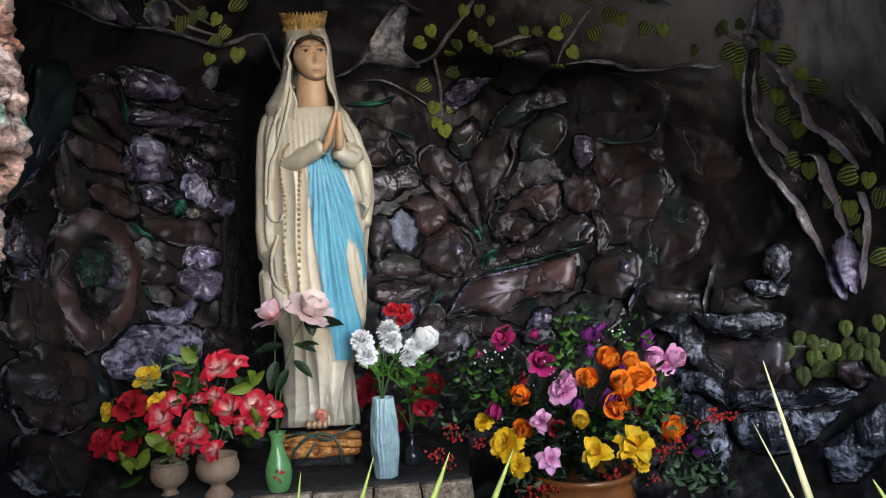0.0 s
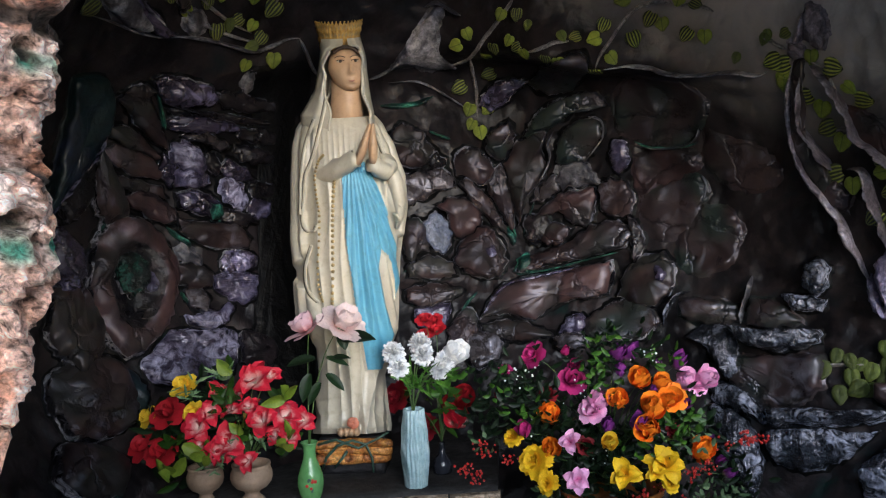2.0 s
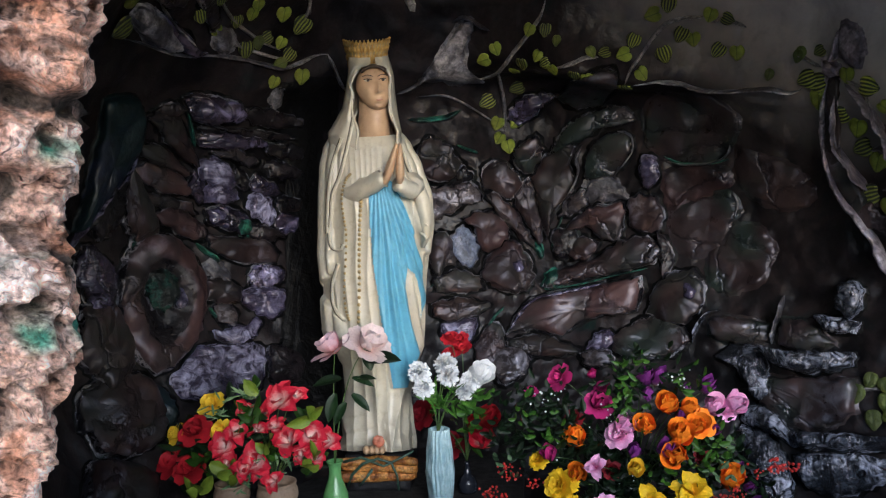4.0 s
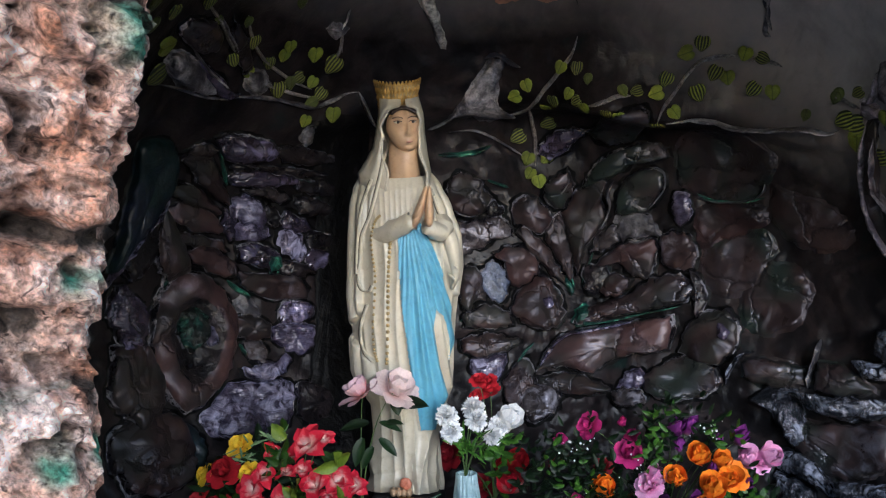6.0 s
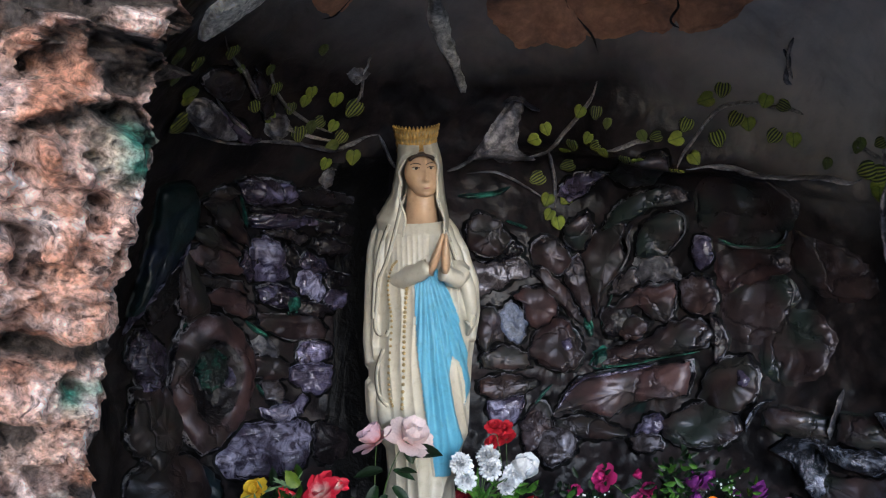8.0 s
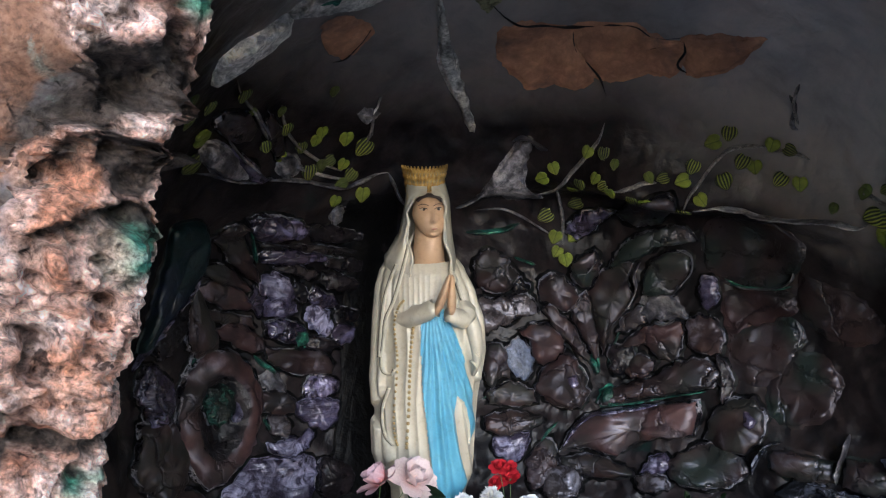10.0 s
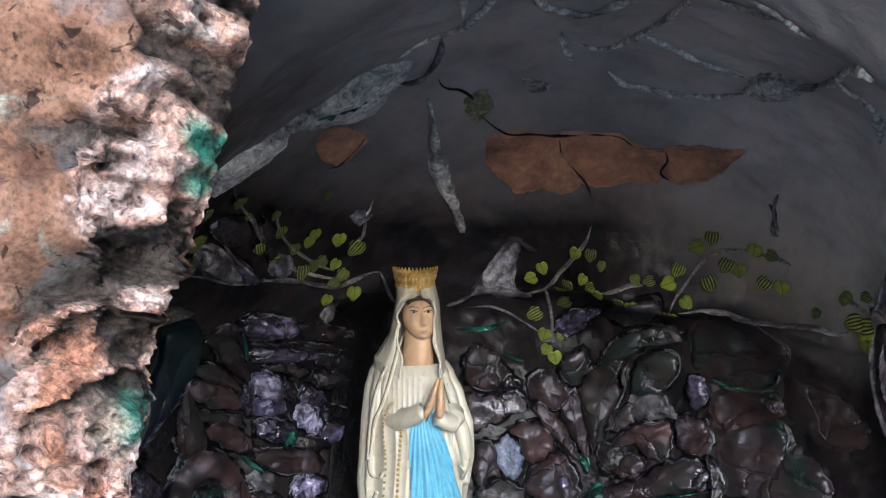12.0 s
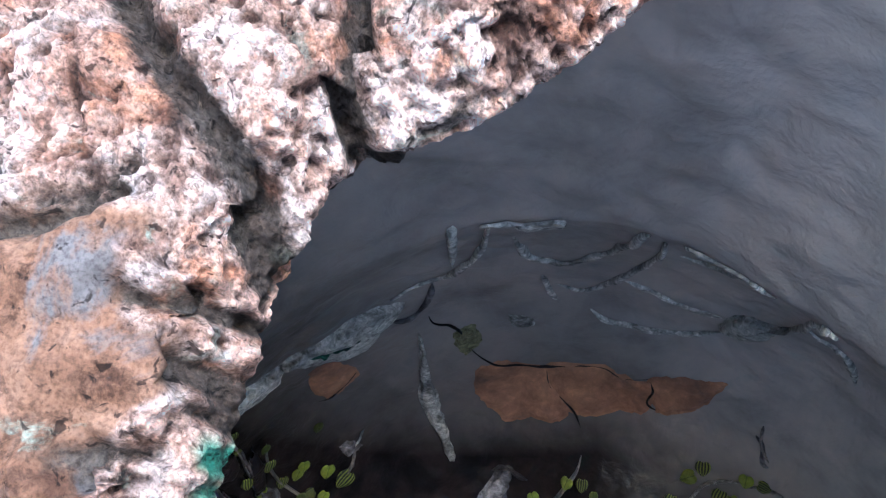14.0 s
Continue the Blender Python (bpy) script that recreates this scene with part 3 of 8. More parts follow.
def stone(kind, height, outline, hollow=None, name="stone", joint=True):
    n = 60
    loop = smooth_loop(outline, n)
    mid = sum(loop, Vector((0, 0))) / n
    seed = Vector((mid.x, mid.y, height * 50))
    tilt = Vector((noise.noise(seed), noise.noise(seed + Vector((5, 5, 5))))) * 0.7
    size = max((v - mid).length for v in loop)
    verts, mats = [], []
    for k, (far, s, h) in enumerate(RINGS):
        for v in loop:
            w = mid + (v - mid) * s + (v - mid).normalized() * far
            w3 = Vector((w.x, w.y, 0))
            w = w + Vector((noise.noise(w3 * 1.3), noise.noise(w3 * 1.3 + Vector((9, 2, 4))))) * (0.42 if k < 5 else 0.2)
            lean = 1 + tilt.dot((w - mid) / size)
            rough = 0.08 * fbm(w3 * 0.5 + seed, 5, 0.8) + 0.5 * abs(noise.noise(w3 * 0.2 + seed)) + 0.10 * abs(noise.noise(w3 * 0.6 + seed)) - 0.2
            hh = height * (h * lean + (rough if k > 3 else 0.0))
            if hollow and s < hollow:
                hh = max(0.012, hh - height * 1.1 * min(1.0, (hollow - s) * 4))
            verts.append(surf(w.x, w.y, hh))
    verts.append(sum(verts[-n:], Vector()) / n)
    faces = grid_faces(len(RINGS), n, True)
    last = (len(RINGS) - 1) * n
    faces += [(last + i, last + (i + 1) % n, len(verts) - 1) for i in range(n)]
    mats = [3 if i // n < 2 else 1 if i // n in (2, 3) else 2 if hollow and i // n >= 7 else 0 for i in range(len(faces))]
    edge = M["rim"] if joint and kind not in ("joint", "orange", "pale", "chalk", "teal", "wet", "olive", "green", "bark", "root", "gloss") else M[kind]
    return mesh_ob(name, verts, faces, [M[kind], edge, M["dark"], M[kind] if kind in ("orange", "pale", "chalk", "olive", "green", "root", "bark") or not joint else M["joint"]], cave, mats=mats)


def eye_stone(outline):
    ob = stone("red", 0.07, outline, hollow=0.6)
    ob["label"] = "round stone with a mossy hollow"


def path_points(pts, n):
    out = []
    k = len(pts)
    for i in range(n):
        f = i / (n - 1) * (k - 1)
        j = min(int(f), k - 2)
        t = f - j
        a, b, c, d = (Vector(pts[min(max(j + o, 0), k - 1)]) for o in (-1, 0, 1, 2))
        out.append(0.5 * (2 * b + (c - a) * t + (2 * a - 5 * b + 4 * c - d) * t * t + (3 * b - a - 3 * c + d) * t ** 3))
    return out


def ridge(kind, width, height, pts, name="rock_ridge", parent=None, uneven=0.5):
    """A raised rib of cement along a line on the wall, tapering at both ends."""
    n, m = 10 * len(pts), 9
    line = path_points(pts, n)
    verts = []
    for i, c in enumerate(line):
        a, b = line[max(0, i - 1)], line[min(n - 1, i + 1)]
        t = (b - a).normalized()
        side = Vector((-t.y, t.x))
        f = i / (n - 1)
        taper = max(0.12, min(1.0, 4.5 * min(f, 1 - f) + 0.15)) * (1 + uneven * noise.noise(Vector((c.x * 0.3, c.y * 0.3, width * 99))))
        half = width * 34.0 / 2 * taper * 1.25
        for j in range(m):
            x = -1 + 2 * j / (m - 1)
            w = c + side * (x * half)
            w3 = Vector((w.x, w.y, 0))
            h = height * taper * (math.sqrt(max(0, 1 - x * x)) * (1 + 0.4 * fbm(w3 * 0.7, 3)) - (0.2 if abs(x) == 1 else 0))
            verts.append(surf(w.x, w.y, h))
    return mesh_ob(name, verts, grid_faces(n, m), M[kind], parent or cave)


def leaf_mesh(name, material, notch=0.15, wide=0.86):
    """A heart-shaped leaf a unit long, tip down, lying in the xz plane and bulging to -y, with a rim of some depth."""
    n, verts = 22, []
    outline = []
    for i in range(n):
        a = 2 * math.pi * i / n
        r = 0.52 * (1 - 0.16 * math.cos(2 * a)) + 0.2 * max(0, math.cos(a)) ** 8 - notch * max(0, -math.cos(a)) ** 9
        outline.append((r * math.sin(a) * wide, -r * math.cos(a)))
    rings = [(1.0, 0.06), (1.0, -0.03), (0.85, -0.09), (0.5, -0.13), (0.18, -0.10)]
    for s, y in rings:
        for x, z in outline:
            fold = 0.06 * abs(x) * s
            verts.append((x * s, y - fold + 0.012 * (abs(x * s) < 0.03), z * s))
    verts.append((0, -0.08, 0))
    faces = grid_faces(len(rings), n, True)
    last = (len(rings) - 1) * n
    faces += [(last + i, last + (i + 1) % n, len(verts) - 1) for i in range(n)]
    me = bpy.data.meshes.new(name)
    me.from_pydata(verts, [], faces)
    me.materials.append(material)
    me.polygons.foreach_set("use_smooth", [True] * len(faces))
    return me


def leaf_paint(name, light, dark, striped):
    m = mat(name, 0.42)
    b = shader(m)
    v = coords(m)
    col = ramp(m, noise_tex(m, 3.5, 4, 0.6, 0.2, v), [(0.3, tuple(0.6 * c for c in light)), (0.6, light)])
    sep = m.node_tree.nodes.new("ShaderNodeSeparateXYZ")
    link(m, v, sep.inputs[0])
    ab = m.node_tree.nodes.new("ShaderNodeMath")
    ab.operation = "ABSOLUTE"
    link(m, sep.outputs["X"], ab.inputs[0])
    if striped:
        # dark bands that run from stalk to tip like lines on a globe
        sq, rest, wide, ratio, wave = (m.node_tree.nodes.new("ShaderNodeMath") for _ in range(5))
        sq.operation, rest.operation, wide.operation, ratio.operation, wave.operation = "MULTIPLY", "SUBTRACT", "SQRT", "DIVIDE", "SINE"
        link(m, sep.outputs["Z"], sq.inputs[0])
        link(m, sep.outputs["Z"], sq.inputs[1])
        rest.inputs[0].default_value = 0.36
        link(m, sq.outputs[0], rest.inputs[1])
        link(m, rest.outputs[0], wide.inputs[0])
        link(m, sep.outputs["X"], ratio.inputs[0])
        link(m, wide.outputs[0], ratio.inputs[1])
        times = m.node_tree.nodes.new("ShaderNodeMath")
        times.operation = "MULTIPLY"
        times.inputs[1].default_value = 19.0
        link(m, ratio.outputs[0], times.inputs[0])
        link(m, times.outputs[0], wave.inputs[0])
        col = mixed(m, ramp(m, wave.outputs[0], [(0.0, (0, 0, 0)), (0.35, (1, 1, 1))]), dark, col)
    else:
        mid = ramp(m, ab.outputs[0], [(0.0, (0, 0, 0)), (0.05, (1, 1, 1))])
        col = mixed(m, mid, dark, col)
    link(m, col, b.inputs["Base Color"])
    link(m, bump(m, noise_tex(m, 14, 4, 0.6, 0, v), 0.04, 0.4), b.inputs["Normal"])
    return varied(m, 0.6, 1.2)


LEAF = {"l": leaf_mesh("leaf", leaf_paint("leaf_green_paint", (0.25, 0.31, 0.03), (0.07, 0.11, 0.012), False)),
        "o": leaf_mesh("olive_leaf", leaf_paint("olive_leaf_paint", (0.10, 0.13, 0.018), (0.045, 0.065, 0.01), False), 0.02, 0.72),
        "s": leaf_mesh("striped_leaf", leaf_paint("striped_leaf_paint", (0.30, 0.34, 0.05), (0.012, 0.020, 0.010), True))}


def vine(stems, name):
    root = new(name)
    root.matrix_world = Matrix.Translation(surf(*stems[0][0]))
    root.empty_display_size = 0.05
    for s in stems:
        ob = ridge("stem", 0.010, 0.011, s, "stem", None, 0.3)
        ob.parent = root
        ob.matrix_parent_inverse = root.matrix_world.inverted()
    return tagged(root, "painted creeping vine with yellow-green heart-shaped leaves on the cave wall" if name == "vine" else "low creeper with broad olive leaves on the cave wall",
                  "vine", "vines on the cave wall")


def add_leaves(root, rows):
    for kind, p, q, size, turn in rows:
        a = surf(p, q, 0.008)
        x = (on_dome(p + 1.2, q) - on_dome(p - 1.2, q)).normalized()
        up = on_dome(p, q + 1.2) - on_dome(p, q - 1.2)
        y = -x.cross(up).normalized()
        if y.dot(CORE - a) > 0:
            y = -y
        z = x.cross(y).normalized()
        rot = Matrix((x, y, z)).transposed().to_4x4()
        ob = new("leaf", LEAF[kind])
        ob.matrix_world = Matrix.Translation(a) @ rot @ Matrix.Rotation(radians(turn), 4, "Y") @ Matrix.Diagonal((size * 0.86, size * 0.6, size * 0.9, 1))
        ob.parent = root
        ob.matrix_parent_inverse = root.matrix_world.inverted()


M["stem"] = painted_rock("stem_paint", [(0.3, (0.09, 0.08, 0.08)), (0.5, (0.22, 0.20, 0.19)), (0.7, (0.36, 0.34, 0.32))], 20.0, (0.35, 0.55))
# ---- stones placed on the cave's wall, then branches, trunk, ledges, roof and vines
stone("brown", 0.035, [(-10.9, 11.6), (-9.6, 12.9), (-7.8, 12.1), (-6.7, 10.7), (-6.2, 9.9), (-7.1, 9.0), (-8.2, 8.3), (-9.6, 8.5), (-10.8, 9.5)])
stone("dark", 0.020, [(-6.4, 8.8), (-5.6, 9.5), (-4.9, 8.4), (-5.6, 7.9), (-6.4, 8.1)])
stone("grey", 0.035, [(-10.9, 7.3), (-8.0, 7.3), (-5.2, 7.7), (-4.5, 6.8), (-3.9, 5.7), (-6.1, 5.3), (-8.1, 4.4), (-9.4, 3.6), (-10.5, 4.2)])
stone("red", 0.030, [(-3.4, 8.9), (-2.6, 9.8), (-1.1, 9.6), (0.3, 8.2), (0.7, 7.4), (-0.6, 6.2), (-1.8, 6.7), (-3.1, 7.3)])
stone("dim", 0.025, [(0.2, 10.3), (0.8, 11.6), (2.4, 12.6), (3.1, 11.3), (1.9, 8.9), (0.8, 9.1)])
stone("brown", 0.030, [(-3.2, 6.2), (-1.8, 6.2), (-0.3, 4.3), (1.6, 1.7), (2.2, 0.0), (0.9, 1.1), (-1.3, 3.4), (-2.7, 5.2)])
stone("brown", 0.032, [(1.7, 7.8), (2.3, 6.6), (2.9, 3.4), (2.9, 0.5), (2.2, 1.4), (1.4, 3.3), (0.3, 5.3), (-0.0, 6.2)])
stone("brown", 0.045, [(2.3, 8.1), (3.9, 10.5), (5.8, 11.7), (6.9, 11.4), (6.3, 9.4), (6.7, 7.5), (5.7, 5.9), (4.4, 4.3), (3.6, 1.4), (3.0, 4.0), (2.7, 6.2)])
stone("dim", 0.040, [(4.4, 11.0), (5.9, 13.6), (8.7, 15.1), (11.1, 15.7), (13.3, 15.3), (13.6, 14.3), (11.7, 14.0), (9.6, 13.7), (8.0, 12.4), (6.3, 11.9)])
stone("dim", 0.035, [(8.3, 9.6), (9.0, 11.3), (10.5, 12.6), (12.1, 12.9), (13.1, 12.3), (13.2, 11.0), (12.0, 9.4), (11.1, 8.3), (9.6, 8.4), (8.5, 8.2)])
stone("pale", 0.025, [(8.4, 7.0), (9.2, 7.7), (11.0, 7.9), (11.9, 6.5), (12.7, 5.9), (11.1, 5.8), (8.9, 5.4), (8.4, 6.0)])
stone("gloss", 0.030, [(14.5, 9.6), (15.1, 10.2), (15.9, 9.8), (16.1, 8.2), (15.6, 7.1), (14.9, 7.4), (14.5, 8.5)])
stone("red", 0.040, [(5.9, 2.1), (7.3, 3.6), (8.6, 4.4), (11.1, 4.8), (12.2, 5.1), (12.3, 3.7), (11.9, 1.8), (11.1, 1.0), (9.8, 1.3), (8.7, 2.5), (7.2, 2.3)])
stone("brown", 0.035, [(13.1, 5.2), (14.2, 5.8), (15.7, 5.6), (16.7, 4.1), (16.4, 2.4), (14.8, 2.0), (13.4, 2.8)])
stone("grey", 0.025, [(5.3, 3.8), (6.1, 5.2), (7.7, 6.5), (8.0, 5.1), (6.5, 4.1)])
stone("dark", 0.025, [(4.6, 1.4), (5.4, 1.9), (6.7, 1.9), (6.9, 0.5), (5.7, -0.9), (4.6, -0.6)])
stone("brown", 0.030, [(6.2, -1.0), (7.3, 0.9), (8.7, 0.7), (9.2, 0.1), (8.2, -1.0), (7.0, -1.2)])
stone("dim", 0.050, [(3.5, -4.2), (4.2, -2.8), (6.6, -2.1), (9.8, -1.1), (11.1, 0.1), (12.9, 1.0), (15.1, 1.1), (16.2, 0.2), (16.4, -0.9), (15.1, -2.0), (11.7, -2.7), (7.9, -3.4), (5.3, -4.1)])
stone("red", 0.060, [(-1.1, -9.8), (-0.1, -7.9), (1.6, -6.1), (4.0, -5.3), (7.3, -4.8), (11.0, -4.0), (14.1, -3.6), (14.2, -5.4), (13.4, -7.2), (12.0, -7.8), (9.8, -7.8), (7.2, -8.3), (5.3, -10.0), (2.7, -9.5), (0.7, -9.3)])
# lavender highlight along the boulder's top edge, put in as a ridge
ridge("gloss", 0.014, 0.070, [(-1.1, -9.6), (-0.2, -8.1), (1.1, -6.5), (2.8, -5.6), (5.0, -5.2), (7.6, -4.7), (10.4, -4.1)])
stone("brown", 0.035, [(-1.1, -10.8), (1.4, -10.2), (4.6, -10.9), (6.5, -11.5), (6.7, -12.2), (3.9, -12.5), (1.3, -12.2), (-0.5, -11.6)])
stone("gloss", 0.030, [(8.2, -11.5), (8.8, -10.6), (10.2, -9.8), (10.9, -10.6), (10.2, -11.4)])
stone("grey", 0.030, [(7.5, -12.3), (10.2, -11.9), (10.9, -13.3), (8.5, -13.7), (7.7, -13.4)])
stone("brown", 0.045, [(15.2, -7.3), (16.1, -4.8), (17.9, -3.2), (20.3, -2.8), (21.4, -4.5), (20.9, -7.0), (19.2, -8.5), (16.7, -8.3)])
# the boulder's lavender highlight, put in as a small stone
stone("gloss", 0.055, [(19.3, -4.0), (20.1, -3.8), (20.6, -4.8), (20.2, -5.7), (19.5, -5.3)])
stone("dim", 0.040, [(11.1, -10.6), (13.0, -9.1), (15.9, -8.2), (19.0, -9.1), (19.6, -10.9), (17.3, -12.4), (13.5, -12.8), (11.5, -12.0)])
stone("red", 0.045, [(-5.7, 3.5), (-4.4, 4.1), (-2.8, 4.2), (-1.4, 3.0), (-1.0, 1.4), (-2.0, 0.7), (-3.2, -0.2), (-4.0, 0.4), (-4.3, 2.2)])
stone("slate", 0.040, [(-7.2, 1.8), (-6.1, 2.7), (-5.1, 1.8), (-4.5, 0.6), (-4.7, -0.9), (-5.4, -1.8), (-6.5, -1.2), (-7.3, 0.1)])
stone("brown", 0.035, [(-9.6, 1.4), (-8.4, 2.2), (-7.7, 1.5), (-7.5, -0.3), (-7.2, -1.5), (-8.2, -1.4), (-9.3, -2.9), (-9.9, -1.2)])
stone("red", 0.050, [(-2.5, -0.5), (-0.7, 0.9), (0.5, 0.1), (1.5, -1.5), (1.7, -3.1), (1.0, -4.5), (-0.5, -4.8), (-2.6, -4.2), (-3.8, -3.0), (-3.4, -1.5)])
# lavender highlight on the red stone, put in as a patch
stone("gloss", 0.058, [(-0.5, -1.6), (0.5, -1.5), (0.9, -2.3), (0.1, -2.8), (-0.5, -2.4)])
stone("brown", 0.035, [(-9.5, -3.3), (-7.0, -2.4), (-4.8, -3.1), (-4.2, -4.5), (-7.0, -4.7), (-9.3, -4.6)])
stone("brown", 0.035, [(-10.0, -6.2), (-8.4, -5.8), (-5.7, -5.8), (-3.6, -6.3), (-4.2, -7.1), (-6.5, -7.7), (-8.7, -8.0), (-9.9, -7.4)])
stone("gloss", 0.035, [(-8.7, -8.7), (-6.5, -8.3), (-5.0, -8.0), (-5.3, -9.1), (-6.2, -10.7), (-7.4, -10.8), (-8.8, -9.9)])
stone("brown", 0.030, [(-4.8, -10.9), (-3.4, -9.1), (-2.2, -8.8), (-1.9, -10.8), (-2.4, -12.6), (-4.0, -14.1), (-4.9, -13.3)])
stone("grey", 0.030, [(-2.5, -11.9), (-0.4, -11.6), (1.2, -12.8), (0.3, -14.6), (-1.9, -15.8), (-3.1, -14.3)])
stone("dim", 0.010, [(15.2, 15.4), (16.8, 17.3), (19.8, 17.0), (22.1, 16.6), (24.8, 14.5), (24.3, 12.1), (23.0, 11.3), (22.1, 10.0), (19.1, 9.9), (17.4, 10.4), (15.9, 11.5), (15.1, 13.3)], joint=False)
stone("red", 0.010, [(17.4, 8.2), (19.7, 8.8), (23.2, 8.8), (23.9, 8.1), (23.7, 7.0), (22.1, 6.3), (19.7, 5.4), (18.3, 4.7), (17.4, 6.0)], joint=False)
stone("dim", 0.010, [(18.0, 3.6), (20.3, 4.7), (23.3, 6.0), (24.4, 5.6), (25.1, 3.8), (24.0, 2.7), (23.2, 0.1), (20.3, -0.6), (18.3, 0.5)], joint=False)
stone("brown", 0.010, [(25.5, 11.1), (28.0, 9.9), (30.9, 8.9), (33.0, 6.8), (32.4, 5.2), (30.4, 4.6), (28.1, 5.4), (26.3, 6.5), (25.2, 8.2)], joint=False)
stone("dim", 0.010, [(22.2, -1.0), (24.6, 2.0), (27.5, 2.1), (28.7, -0.4), (27.5, -3.5), (24.6, -4.9), (22.5, -3.8)], joint=False)
stone("dark", 0.030, [(16.2, 1.6), (17.8, -0.2), (17.6, -2.4), (16.7, -3.1), (16.8, -1.2)])
ridge("green", 0.016, 0.020, [(1.8, 1.1), (2.3, 0.3), (2.8, -0.5), (2.9, -1.3)])
ridge("green", 0.008, 0.015, [(2.3, 0.1), (2.9, 0.5), (3.2, -0.4)])
stone("green", 0.055, [(3.6, -4.1), (3.8, -3.2), (4.6, -2.9), (5.1, -3.7), (4.4, -4.3)])
ridge("green", 0.006, 0.020, [(4.1, -4.7), (7.3, -4.2), (11.1, -3.3), (15.1, -2.4)])
ridge("green", 0.008, 0.012, [(-1.5, -6.6), (-2.8, -7.9), (-3.9, -9.8), (-4.5, -12.1)])
ridge("green", 0.006, 0.012, [(5.4, 3.6), (4.8, 2.1), (4.1, 0.1)])
ridge("green", 0.008, 0.012, [(16.9, 10.3), (18.8, 9.5), (22.1, 9.5), (24.2, 10.0)])
ridge("pale", 0.005, 0.035, [(-10.8, 9.2), (-9.7, 8.4), (-8.3, 8.1), (-7.4, 8.6), (-6.5, 9.6)])
ridge("pale", 0.004, 0.022, [(-4.4, 7.2), (-4.0, 6.3), (-3.5, 5.4)])
ridge("pale", 0.004, 0.030, [(0.2, 10.5), (0.0, 9.9), (0.5, 9.1), (1.2, 9.0)])
ridge("pale", 0.004, 0.030, [(1.2, 7.7), (0.7, 6.6), (-0.1, 5.8)])
ridge("pale", 0.006, 0.050, [(7.8, 11.7), (7.1, 10.3), (7.3, 8.8), (6.7, 7.1), (5.8, 5.9)])
ridge("pale", 0.005, 0.035, [(11.7, 13.2), (13.2, 12.7), (13.4, 11.0), (12.5, 9.6), (11.4, 8.2)])
ridge("pale", 0.005, 0.020, [(1.7, 10.1), (2.4, 11.0), (3.0, 12.0)])
ridge("pale", 0.006, 0.025, [(17.0, 9.7), (19.7, 9.4), (22.7, 9.7), (24.0, 10.7), (24.2, 11.6)])
ridge("pale", 0.004, 0.020, [(24.6, 6.3), (25.1, 5.1), (24.8, 3.2)])
ridge("green", 0.006, 0.010, [(-10.3, -4.1), (-9.3, -3.7), (-8.3, -4.7)])
# flat black patch put where deep shade lies left of the statue
stone("joint", 0.004, [(-27.4, 19.8), (-24.3, 20.3), (-20.3, 19.8), (-20.7, 2.3), (-22.4, -21.4), (-28.3, -21.1), (-28.7, -10.5), (-27.0, -1.3), (-26.6, 9.4)], joint=False)
stone("purple", 0.030, [(-38.3, 19.8), (-37.3, 20.3), (-35.2, 19.7), (-32.4, 18.9), (-31.3, 17.6), (-31.9, 16.7), (-34.6, 16.8), (-37.0, 17.2), (-37.8, 18.1)])
stone("dark", 0.018, [(-35.1, 16.4), (-31.2, 15.5), (-27.1, 14.8), (-25.2, 13.9), (-28.4, 14.2), (-32.6, 15.4)])
stone("purple", 0.028, [(-36.8, 15.1), (-35.3, 15.4), (-32.6, 15.1), (-29.2, 14.3), (-28.9, 13.4), (-31.9, 13.5), (-36.0, 13.8), (-36.7, 14.2)])
stone("dark", 0.020, [(-30.7, 18.1), (-27.7, 17.3), (-24.9, 16.4), (-24.9, 15.5), (-28.4, 15.8), (-30.6, 16.5)])
stone("dark", 0.020, [(-28.5, 13.6), (-25.4, 13.1), (-24.4, 12.4), (-25.1, 11.8), (-28.2, 12.3)])
stone("dark", 0.022, [(-28.9, 11.5), (-25.9, 10.8), (-25.1, 10.0), (-26.6, 9.5), (-28.6, 10.1)])
stone("dark", 0.020, [(-27.6, 7.3), (-25.2, 6.7), (-25.4, 5.8), (-27.5, 6.0)])
stone("purple", 0.022, [(-28.0, 5.3), (-25.8, 4.7), (-26.2, 3.3), (-27.9, 3.6)])
stone("dark", 0.022, [(-31.4, 4.3), (-28.6, 3.5), (-27.7, 2.8), (-29.0, 2.5), (-31.3, 3.1)])
stone("brown", 0.022, [(-42.0, 18.8), (-39.8, 19.3), (-38.6, 18.7), (-39.4, 18.2), (-40.9, 18.1)])
stone("dark", 0.020, [(-37.0, 16.4), (-35.5, 16.4), (-34.6, 15.8), (-36.0, 15.7)])
stone("purple", 0.022, [(-37.9, 11.1), (-37.1, 10.1), (-36.8, 8.4), (-37.4, 7.7), (-38.1, 9.2)])
stone("dark", 0.020, [(-32.6, 11.0), (-31.5, 10.2), (-31.7, 8.5), (-32.4, 9.1)])
stone("grey", 0.025, [(-35.2, 13.2), (-32.6, 13.1), (-31.0, 12.4), (-30.2, 11.7), (-31.1, 11.2), (-32.7, 12.2), (-34.6, 12.7)])
stone("brown", 0.030, [(-42.8, 18.0), (-40.8, 18.4), (-39.2, 17.5), (-38.6, 15.4), (-37.6, 13.3), (-37.5, 12.0), (-38.6, 12.5), (-40.2, 14.3), (-41.8, 16.6)])
stone("brown", 0.025, [(-44.3, 15.0), (-42.0, 14.7), (-39.6, 12.3), (-38.4, 11.2), (-38.7, 10.8), (-41.0, 12.0), (-43.7, 13.4)])
